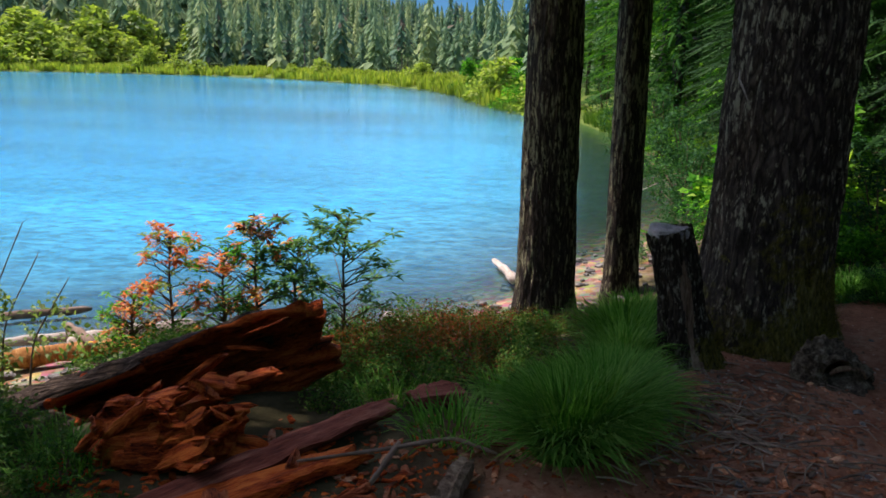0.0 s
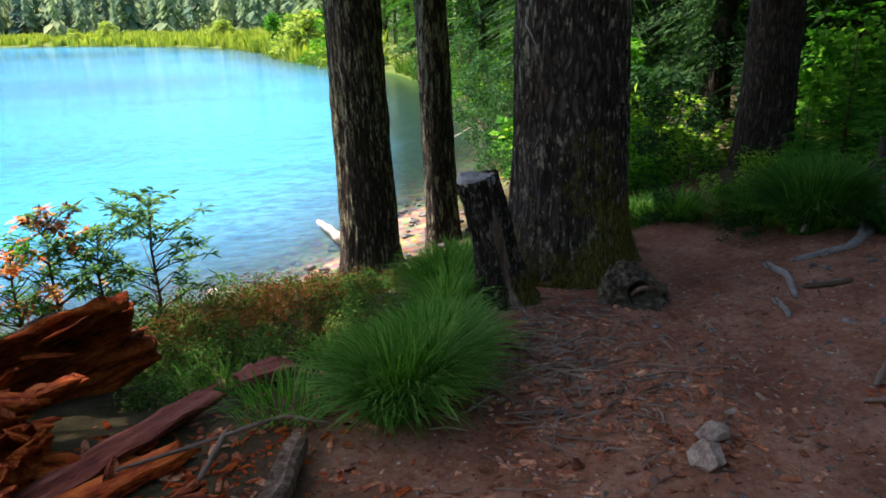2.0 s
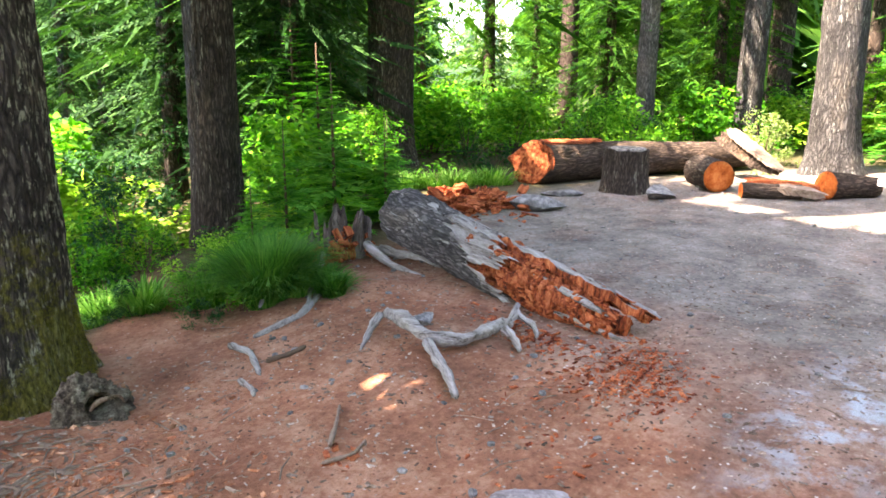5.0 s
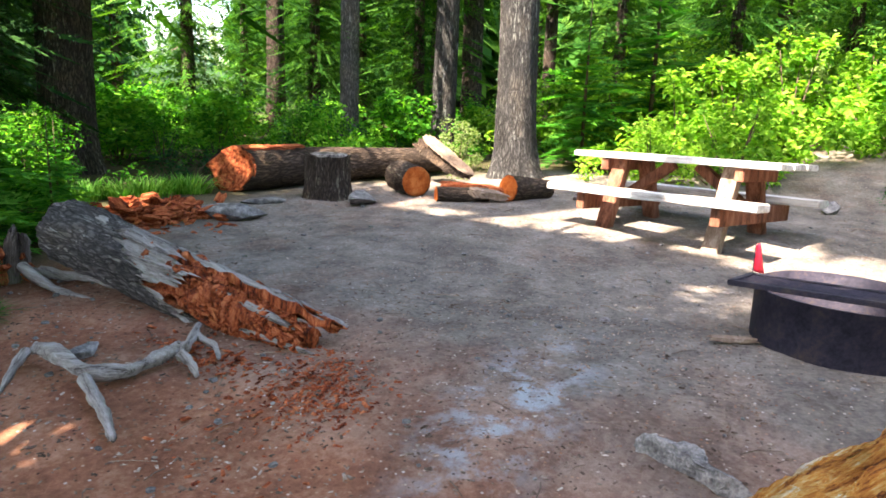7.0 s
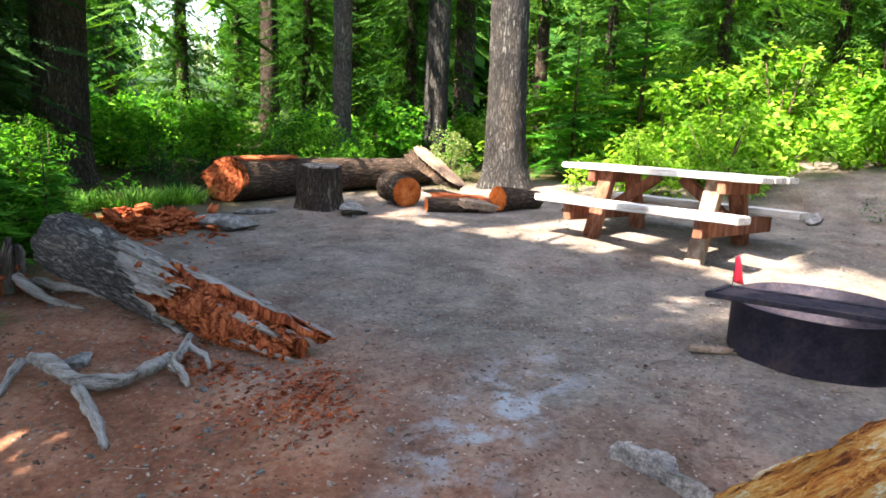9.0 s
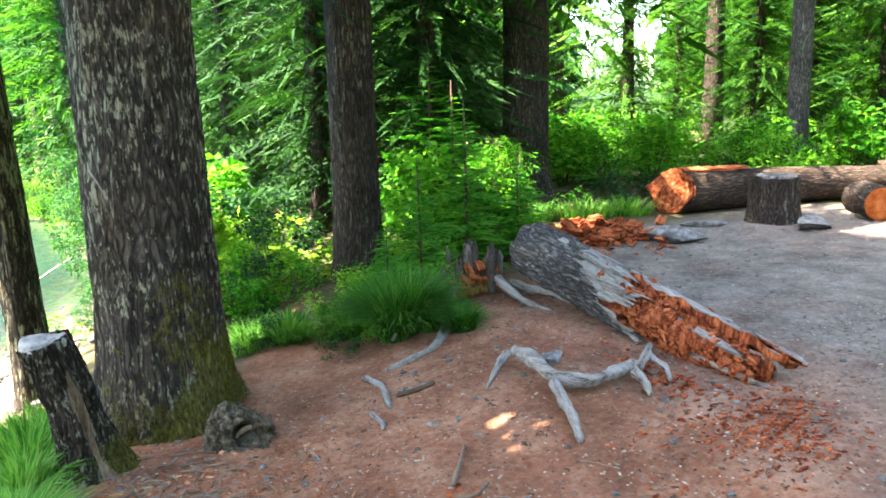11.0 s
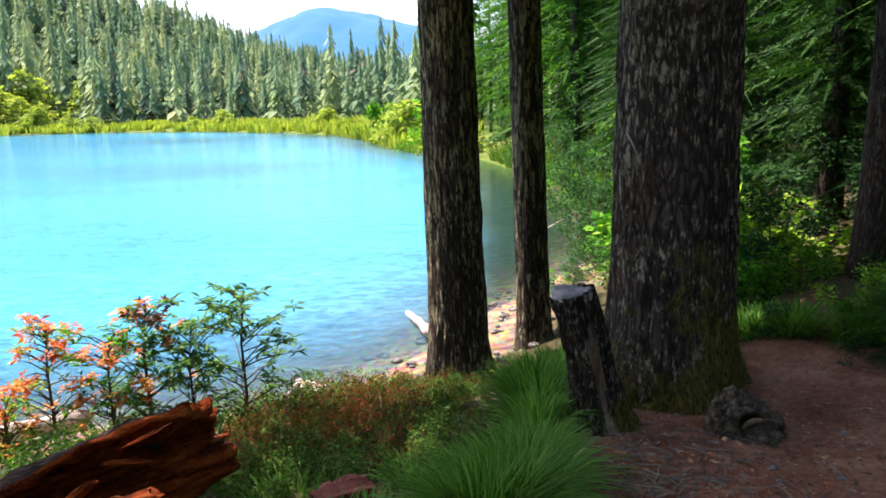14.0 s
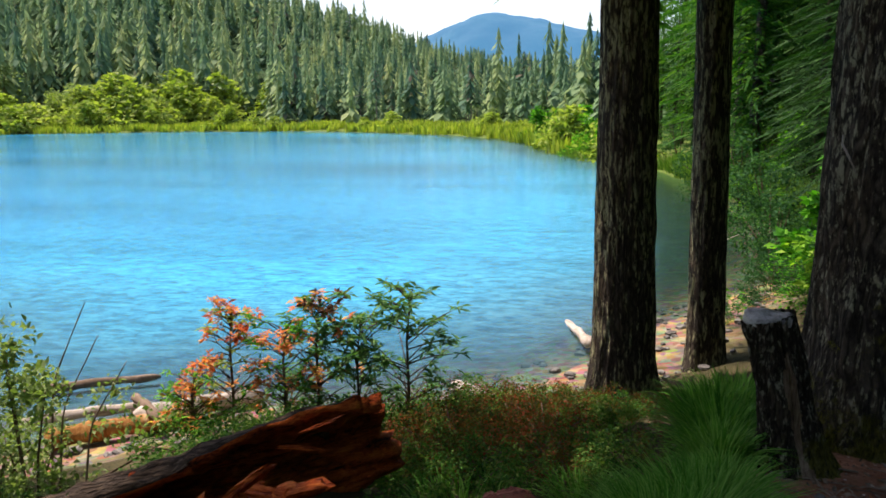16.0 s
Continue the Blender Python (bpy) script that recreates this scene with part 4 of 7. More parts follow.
for (x, y), d in zip(cand.tolist(), shore_distance(cand).tolist()):
    if len(spots) >= 6400:
        break
    back = 9 if x > -50 else 24
    if d < back or math.hypot(x, y) < 55 or (x > 12 and y < 60) or r.uniform() > (1.0 if d < 60 else 0.55):
        continue
    spots.append((x, y))
    left = min(1, max(0, (-x * 110 / max(y, 60) - 20) / 55))
    heights.append((r.uniform(3.8, 9.2) * (1 - left) + r.uniform(7, 20) * left) * (1.2 if r.uniform() < 0.05 else 1))
ring, rh = [], []
while len(ring) < 900:
    a, d = r.uniform(-0.55, 3.6), r.uniform(34, 85)
    x, y = math.sin(a) * d, math.cos(a) * d
    if 0.85 < a < 1.0 or x < 14 and y > -8 or float(shore_distance([(x, y)])[0]) < 8:
        continue
    ring.append((x, y))
    rh.append(r.uniform(9, 17))
woods("forest_depth", ring, rh, M_CONIFER, "deep green fir forest behind the campsite")
# tall firs that stand out on the far shore
for yaw, d, h in ((9.1, 108, 10.5), (4.7, 104, 12.5), (3.2, 103, 11.5), (0.9, 100, 12.5), (-0.1, 101, 12.5), (0.4, 104, 11), (2.4, 106, 9), (5.4, 107, 9), (-2.0, 84, 12), (-2.6, 80, 10), (-3.5, 74, 11), (16, 106, 9)):
    spots.append((-math.sin(math.radians(yaw)) * d, math.cos(math.radians(yaw)) * d))
    heights.append(h)
woods("far_woods", spots, heights, M_FAR, "dense green fir forest on the far shore and hillside", 0.22)
for yaw, d, k in ((-5.2, 62, 1), (-6.5, 54, 0), (-8.2, 45, 2), (-7.2, 50, 1), (-9.5, 40, 0)):
    forest_fir(-math.sin(math.radians(yaw)) * d, math.cos(math.radians(yaw)) * d, k, 0.8, d * 9)

# ---- cut stump on the bank ----
def cut_stump():
    z0 = ground_z(0.75, 3.27) - 0.1
    t = empty_thing("cut_stump", pose(0.75, 3.27, z0), "thin dark cut tree stump leaning beside the large fir", "stump")
    rows = np.linspace(0, 1, 90)
    pts = np.stack([-0.115 * rows + 0.03 * np.sin(rows * 3), 0.03 * rows, rows * 0.74], -1)
    v, f = tube(pts, 0.094 + 0.10 * np.exp(-rows * 6), 110, ridge=0.034, seed=9, rough=0.10, freq=7, cap=False)
    # the foot spreads towards the large fir
    low = np.exp(-np.maximum(v[:, 2], 0) / 0.16)
    v[:, 0] += low * 0.12 * np.clip(v[:, 0] / 0.15, 0, 1)
    creep = 0.55 - 1.3 * v[:, 2] + 1.2 * v[:, 0] + 0.2 * value_noise(v, 7, 42)
    # the bark has come off in a long strip at the front
    mid_ = np.array([v[q].mean(0) for q in f])
    way = np.arctan2(mid_[:, 1], mid_[:, 0] + 0.155 * mid_[:, 2])
    bare_ = (np.abs(way + 1.12) + 0.22 * value_noise(mid_, 9, 12) < 0.24) & (mid_[:, 2] > 0.1) & (mid_[:, 2] + 0.12 * value_noise(mid_, 14, 13) < 0.60)
    mesh_object("trunk", v, f, [M_BARK_STUMP, M_BAREWOOD], t, True, bare_.astype(int), attrs=dict(moss=np.clip(creep, -0.5, 0.7)))
    c = pts[-1]
    rings = [(0.090, -0.03), (0.093, 0.002), (0.086, 0.012), (0.066, 0.006), (0.045, 0.010), (0.026, 0.004), (0.016, -0.022), (0.002, -0.026)]
    v, f = tube([c + (0, 0, dz) for _, dz in rings], [q for q, _ in rings], 60, cap=False)
    v = np.concatenate([np.stack([c[0] + np.cos(a) * q * 1.06, c[1] + np.sin(a) * q * 0.94, np.full(60, c[2] + dz)], -1) for q, dz in rings for a in [np.linspace(0, 2 * np.pi, 60, endpoint=False)]])
    v = v + 0.009 * np.stack([value_noise(v, 24, 5 + k) for k in range(3)], -1)
    f = [[i * 60 + k, i * 60 + (k + 1) % 60, (i + 1) * 60 + (k + 1) % 60, (i + 1) * 60 + k] for i in range(len(rings) - 1) for k in range(60)]
    mesh_object("cut_top", v, f, M_CUTWOOD, t, label="pale grey weathered cut top")
    return t


# ---- splinters and shards ----
def shard(length, width, thick, seed, jag=0.25, rings=7):
    """A split piece of wood along +x: fibrous sides and splintered ends."""
    r = np.random.default_rng(seed)
    n = 11
    a = np.linspace(0, 2 * np.pi, n, endpoint=False) + r.uniform(-0.2, 0.2, n)
    sq = 1 / np.maximum(np.abs(np.cos(a)), np.abs(np.sin(a))) ** 0.6
    line = r.uniform(0.72, 1.12, n) * sq
    lo, hi = r.uniform(0, jag * 0.45, n) * length, length * (1 - r.uniform(0, jag * 0.9, n) ** 1.3)
    bend = r.normal(0, 0.04 * length, 2)
    vs = []
    for k in range(rings):
        s = k / (rings - 1)
        x = lo + (hi - lo) * s
        q = x / length
        taper = np.minimum(1.0, 0.7 + 1.6 * q) * np.minimum(1.0, 0.45 + 2.0 * (1 - q)) * (1 + r.normal(0, 0.05, n))
        vs.append(np.stack([x, np.cos(a) * width / 2 * line * taper + bend[0] * q * q, np.sin(a) * thick / 2 * line * taper + bend[1] * q * q], -1))
    vs = np.concatenate(vs + [vs[0].mean(0)[None] + (0.04 * length, 0, 0), vs[-1].mean(0)[None] - (0.06 * length, 0, 0)])
    fs = [[k * n + q, (k + 1) * n + q, (k + 1) * n + (q + 1) % n, k * n + (q + 1) % n] for k in range(rings - 1) for q in range(n)]
    m = rings * n
    fs += [[m, q, (q + 1) % n] for q in range(n)] + [[m + 1, (rings - 1) * n + (q + 1) % n, (rings - 1) * n + q] for q in range(n)]
    return vs, fs


CUBE = np.array([(x, y, z) for x in (0, 1) for y in (-0.5, 0.5) for z in (-0.5, 0.5)], float)


def crumb(length, width, thick, seed):
    """A crumbly cubical block of rotten wood along +x."""
    r = np.random.default_rng(seed)
    v = (CUBE + r.uniform(-0.16, 0.16, (8, 3))) * (length, width, thick)
    return v, [[0, 1, 3, 2], [4, 6, 7, 5], [0, 4, 5, 1], [2, 3, 7, 6], [0, 2, 6, 4], [1, 5, 7, 3]]


def piece(name, vf, m, mat, parent=None, smooth=False, label=""):
    """A mesh kept in its own frame (grain along its x axis) and set down at the pose m."""
    ob = mesh_object(name, *vf, mat, parent, smooth, label=label)
    ob.matrix_basis = m
    return ob


def grained(ob, a, b):
    """Turn a mesh that was made in place so that its own z axis follows the line a-b."""
    m = Matrix.Translation(a) @ (Vector(b) - Vector(a)).to_track_quat("Z", "X").to_matrix().to_4x4()
    ob.data.transform(m.inverted())
    ob.matrix_basis = m
    return ob


def moved(vf, m):
    m = np.array(m)
    return np.asarray(vf[0]) @ m[:3, :3].T + m[:3, 3], vf[1]


def along(a, b, roll=0):
    """A pose at a whose x axis points to b."""
    a, b = Vector(a), Vector(b)
    d = b - a
    return Matrix.Translation(a) @ d.to_track_quat("X", "Z").to_matrix().to_4x4() @ pose(0, 0, 0, roll)


def on_ground(x, y, up=0.0):
    return (x, y, ground_z(x, y) + up)


def shell(a, b, ra, rb, squash, t0, t1, s_of, thick, seed, n=64, rows=40, rough=0.06, ridge=0.0):
    """An open shell of wood round the line a-b between the angles t0 and t1; s_of(theta) gives where it starts and ends along the line."""
    a, b = np.array(a, float), np.array(b, float)
    d = b - a
    L = np.linalg.norm(d)
    d /= L
    u = np.cross(d, (0, 0, 1.0))
    u /= np.linalg.norm(u)
    w = np.cross(u, d)
    th = np.linspace(t0, t1, n)
    out, inn = [], []
    for q in th:
        s0, s1 = s_of(q)
        ss = np.linspace(s0, s1, rows)
        rr = ra + (rb - ra) * np.clip(ss, 0, 1)
        dirn = np.cos(q) * u + np.sin(q) * squash * w
        out.append(a + d * (ss * L)[:, None] + dirn * rr[:, None])
        inn.append(a + d * (ss * L)[:, None] + dirn * (rr - thick * (0.8 + 0.4 * np.sin(q * 5 + seed)))[:, None])
    out, inn = np.array(out), np.array(inn)
    for arr, fr, amp in ((out, 9, rough), (inn, 14, rough * 1.5)):
        p = arr.reshape(-1, 3)
        k = value_noise(p, fr, seed) + 0.6 * value_noise(p, fr * 2.3, seed + 1)
        c = a + np.outer((p - a) @ d, d)
        if ridge:
            o = (p - c) / np.linalg.norm(p - c, axis=1, keepdims=True)
            q = np.c_[o * 5, ((p - a) @ d) * 3.2]
            k = k + ridge * (0.5 - np.abs(value_noise(q[:, [0, 2, 3]] + q[:, [1, 1, 3]] * (1, 0.6, 0), 1.5, seed + 2)) + 0.5 * value_noise(q[:, [0, 2, 3]], 3.5, seed + 5))
        arr += ((p - c) * (amp * k)[:, None]).reshape(arr.shape)
    v = np.concatenate([out.reshape(-1, 3), inn.reshape(-1, 3)])
    N = n * rows
    fo, fi, fe = [], [], []
    for i in range(n - 1):
        for j in range(rows - 1):
            q = [i * rows + j, (i + 1) * rows + j, (i + 1) * rows + j + 1, i * rows + j + 1]
            fo.append(q)
            fi.append([N + k for k in q[::-1]])
        for j in (0, rows - 1):
            q = [i * rows + j, (i + 1) * rows + j, N + (i + 1) * rows + j, N + i * rows + j]
            fe.append(q if j else q[::-1])
    for i in (0, n - 1):
        for j in range(rows - 1):
            q = [i * rows + j, i * rows + j + 1, N + i * rows + j + 1, N + i * rows + j]
            fe.append(q if i == 0 else q[::-1])
    return v, fo + fi + fe, [0] * len(fo) + [1] * (len(fi) + len(fe))


cut_stump()


# ---- hollow rotten log by the lake ----
def rotten_log():
    a, b = Vector((-1.07, 2.96, -0.06)), Vector((-2.97, 2.90, -0.72))
    t = empty_thing("rotten_log", pose(0, 0, 0), "fallen hollow log with crumbling red-brown rotten heartwood and dark bark", "log")
    r = np.random.default_rng(4)
    x = np.linspace(0, 9, 200)[:, None]
    jag = value_noise(x, 2.1, 5) * 0.05 + value_noise(x, 6.0, 6) * 0.045

    def s_of(q):
        k = jag[int((q % (2 * np.pi)) / (2 * np.pi) * 199)]
        start = np.interp(q, [-1.3, 1.35, 1.62, 2.0, 3.9, 4.5, 5.2], [-0.02, -0.02, 0.16, 0.44, 0.40, 0.12, 0.0])
        return (start + k, 1.0)
    v, f, m = shell(a, b, 0.34, 0.28, 0.86, -1.1, 2 * np.pi - 1.15, s_of, 0.075, 3, 150, 90, 0.07, 1.6)
    grained(mesh_object("hollow_shell", v, f, [M_BARK_LOG, M_ROT_DARK], t, True, m), a, b)
    d = (b - a).normalized()
    # the heart of the log, broken off deep inside the hollow
    v, f = tube([a.lerp(b, q) for q in (0.98, 0.7, 0.56, 0.5, 0.47, 0.49)], [0.2, 0.2, 0.19, 0.16, 0.10, 0.02], 40, cap=False)
    v = v + 0.05 * np.stack([value_noise(v, 9, 60 + q) for q in range(3)], -1) + 0.03 * np.stack([value_noise(v, 24, 70 + q) for q in range(3)], -1)
    grained(mesh_object("heartwood", v, f, M_ROT_DARK, t), a, b)
    # crumbling layers heaped at the open side
    c0 = Vector((-1.36, 2.36, ground_z(-1.36, 2.36) - 0.01))
    N, R_ = 120, 70
    P_, A_ = np.meshgrid(np.linspace(0.01, math.pi * 0.62, R_), np.linspace(0, 2 * np.pi, N, endpoint=False), indexing="ij")
    p_, a_ = P_.ravel(), A_.ravel()
    v = np.stack([np.cos(a_) * np.sin(p_) * 0.31, np.sin(a_) * np.sin(p_) * 0.22, np.cos(p_) * 0.22], -1)
    lump = np.stack([value_noise(v * (0.4, 1, 1.3), 6, 90 + q) for q in range(3)], -1) + 0.45 * np.stack([value_noise(v * (0.4, 1, 1.4), 15, 95 + q) for q in range(3)], -1)
    v = v + 0.10 * np.round(lump * 3.5) / 3.5 + 0.004 * np.stack([value_noise(v, 60, 99 + q) for q in range(3)], -1)
    fs = [[i * N + j, (i + 1) * N + j, (i + 1) * N + (j + 1) % N, i * N + (j + 1) % N] for i in range(R_ - 1) for j in range(N)]
    piece("crumbled_heart", (v, fs), along(c0, c0 + Vector((-1, 0.0, -0.18)), 0), M_ROT_WET, t)
    for k in range(30):
        c = Vector((r.uniform(-1.62, -1.12), r.uniform(2.1, 2.6), 0))
        up = 0.30 * (1 - abs(c.x + 1.38) / 0.6) * (0.3 + 0.9 * (c.y - 2.1) / 0.6)
        c.z = ground_z(c.x, c.y) + 0.0 + r.uniform(0.3, 1) * max(up, 0.02)
        ln = r.uniform(0.10, 0.28)
        aim = c - d * ln + Vector((0, r.normal(-0.05, 0.10), r.normal(0.02, 0.06)))
        piece("wood_chunk", shard(ln, r.uniform(0.06, 0.15), r.uniform(0.02, 0.05), 100 + k, 0.5), along(c, aim, r.normal(0, 25)), M_ROT_WET, t)
    # splinters along the ragged upper lip and the far wall
    u = d.cross(Vector((0, 0, 1))).normalized()
    for k in range(12):
        q = r.uniform(0.2, 1.5)
        s = r.uniform(0.08, 0.4)
        c = a.lerp(b, s) + (u * math.cos(q) + Vector((0, 0, 0.86 * math.sin(q)))) * r.uniform(0.235, 0.31)
        ln = r.uniform(0.14, 0.34)
        aim = c - d * ln + Vector(r.normal(0, 0.03, 3))
        piece("splinter", shard(ln, r.uniform(0.05, 0.12), r.uniform(0.012, 0.03), 160 + k, 0.9), along(c, aim, math.degrees(q) + 90 + r.normal(0, 12)), M_ROT_WET, t)
    return t


rotten_log()


def plank(p, q, width, thick, seed, label, mat=None, name="split_plank"):
    a, b = Vector(p), Vector(q)
    t = shard((b - a).length, width, thick, seed, 0.22, 22)
    v = t[0]
    v[:, 1] += 0.012 * value_noise(v, 9, seed)
    v[:, 2] += 0.008 * value_noise(v, 13, seed + 1)
    return tagged(piece(name, (v, t[1]), along(a, b, 8), mat or M_REDPLANK), label, "plank")


plank(on_ground(-0.52, 2.76, 0.09), on_ground(-1.62, 1.56, 0.03), 0.15, 0.075, 31, "long split red-brown plank lying beside the rotten log")
plank(on_ground(-0.62, 2.33, 0.03), on_ground(-1.3, 1.72, 0.03), 0.16, 0.05, 32, "crumbling orange-brown slab of rotten wood", M_ROT_WET)
plank(on_ground(-0.24, 2.24, 0.04), on_ground(-0.36, 1.72, 0.03), 0.085, 0.07, 33, "short broken grey and tan branch piece on the bank", M_BAREWOOD, "branch_piece")
plank(on_ground(-0.28, 2.98, 0.05), on_ground(-0.52, 2.86, 0.05), 0.17, 0.09, 34, "red-brown chunk of rotten wood on the bank", M_REDPLANK, "wood_chunk_loose")
for k, (x, y, L) in enumerate(((-0.75, 1.9, 0.3), (-0.95, 1.75, 0.26), (-0.55, 2.05, 0.22), (-0.62, 1.82, 0.2), (-0.85, 2.1, 0.2), (-0.45, 1.78, 0.24), (-1.15, 1.62, 0.25))):
    tagged(piece("wood_slab", shard(L, 0.12, 0.05, 200 + k, 0.6), along(on_ground(x, y, 0.03), on_ground(x + 0.6 * math.cos(k * 2), y + 0.6 * math.sin(k * 2), 0.05), k * 30), M_ROT), "orange-brown flake of rotten wood on the bank", "wood", "rotten flakes by the log")


# ---- sticks, roots and driftwood ----
def stick(name, pts, r0, r1, mat, label, category, sides=12, rough=0.2, extra=()):
    """A bent limb; extra forks become parts of their own."""
    parts = []
    for path, ra, rb in ((pts, r0, r1), *extra):
        P = np.array(path, float)
        s = np.linspace(0, 1, len(P))
        ss = np.linspace(0, 1, max(6, 6 * len(P)))
        fine = np.stack([np.interp(ss, s, P[:, k]) for k in range(3)], -1)
        for _ in range(2):
            fine[1:-1] = (fine[:-2] + 2 * fine[1:-1] + fine[2:]) / 4
        fine[:, :2] += 0.012 * np.stack([value_noise(fine, 5, 3), value_noise(fine, 5, 9)], -1) * min(1, ra * 25)
        rad = np.interp(ss, [0, 1], [ra, rb]) * (1 + 0.12 * np.sin(ss * 19 + ra * 300))
        rad[-1] *= 0.45
        rad[0] *= 0.7
        parts.append((tube(fine, rad, sides, rough=rough, freq=16, seed=len(parts), ridge=ra * 0.35), P[0], P[-1]))
    if len(parts) == 1:
        vf, p, q = parts[0]
        return tagged(grained(mesh_object(name, *vf, mat), p, q), label, category)
    t = empty_thing(name, pose(0, 0, 0), label, category)
    for k, (vf, p, q) in enumerate(parts):
        grained(mesh_object("fork" if k else "main_limb", *vf, mat, t), p, q)
    return t


def og(pts, up=0.0):
    return [on_ground(x, y, up) for x, y in pts]


P = [(2.80, 2.66), (2.72, 2.46), (2.66, 2.24), (2.75, 2.11), (2.92, 2.08), (3.07, 2.06)]
stick("driftwood_branch", [(x, y, ground_z(x, y) + h) for (x, y), h in zip(P, (0.08, 0.1, 0.07, 0.06, 0.06, 0.09))], 0.036, 0.026, M_GREYGRAIN,
      "forked bleached grey driftwood branch lying on the earth", "branch", 18, 0.36,
      extra=(([(2.62, 2.22, ground_z(2.62, 2.22) + 0.07), (2.5, 2.05, ground_z(2.5, 2.05) + 0.05), (2.42, 1.92, ground_z(2.42, 1.92) + 0.06), (2.3, 1.78, ground_z(2.3, 1.78) + 0.03)], 0.026, 0.018),
             ([(3.03, 2.02, ground_z(3, 2) + 0.08), (3.18, 2.08, ground_z(3.18, 2.08) + 0.10), (3.35, 2.17, ground_z(3.35, 2.17) + 0.08)], 0.024, 0.014),
             ([(3.0, 2.02, ground_z(3, 2) + 0.07), (2.96, 1.93, ground_z(3, 1.93) + 0.05), (2.9, 1.86, ground_z(2.9, 1.86) + 0.02)], 0.025, 0.014),
             ([(3.2, 2.1, ground_z(3.2, 2.1) + 0.09), (3.2, 1.98, ground_z(3.2, 1.98) + 0.05), (3.12, 1.9, ground_z(3.12, 1.9) + 0.02)], 0.02, 0.013),
             ([(2.75, 2.66, ground_z(2.75, 2.66) + 0.08), (2.62, 2.62, ground_z(2.6, 2.6) + 0.05), (2.45, 2.52, ground_z(2.45, 2.52) + 0.01)], 0.028, 0.005)))
for k, (pts, ra, rb) in enumerate((([(2.22, 3.3), (2.2, 3.08), (2.06, 2.82)], 0.022, 0.014), ([(1.97, 2.86), (1.93, 2.7), (1.88, 2.62)], 0.016, 0.01), ([(2.35, 3.26), (2.66, 3.24), (2.95, 3.42), (3.3, 3.75)], 0.018, 0.03))):
    stick("tree_root", og(pts, 0.008), ra, rb, M_GREYGRAIN, "bleached grey root crossing the earth", "root", 8, 0.15)
stick("dark_stick", og([(2.16, 2.9), (2.26, 2.85), (2.36, 2.83)], 0.012), 0.014, 0.01, M_STEM, "short dark brown stick on the earth", "stick", 8)
stick("thin_stick", og([(1.72, 1.93), (1.86, 2.05), (1.98, 2.16)], 0.012), 0.011, 0.006, M_TWIG, "thin pale dry stick on the earth", "stick", 8)
stick("thin_stick", og([(1.62, 1.86), (1.74, 1.82), (1.83, 1.85)], 0.012), 0.009, 0.006, M_TWIG, "thin dry stick beside a red wood chip", "stick", 8)
stick("dry_twig", og([(-0.5, 2.34), (-0.55, 2.1), (-0.6, 1.88)], 0.05), 0.012, 0.006, M_TWIG, "bare grey twig lying on the bank", "stick", 8, extra=(([on_ground(-0.52, 2.3, 0.05), on_ground(-0.3, 2.36, 0.06), on_ground(-0.14, 2.3, 0.03)], 0.010, 0.005), ([on_ground(-0.52, 2.3, 0.05), on_ground(-0.85, 2.16, 0.06)], 0.009, 0.004)))


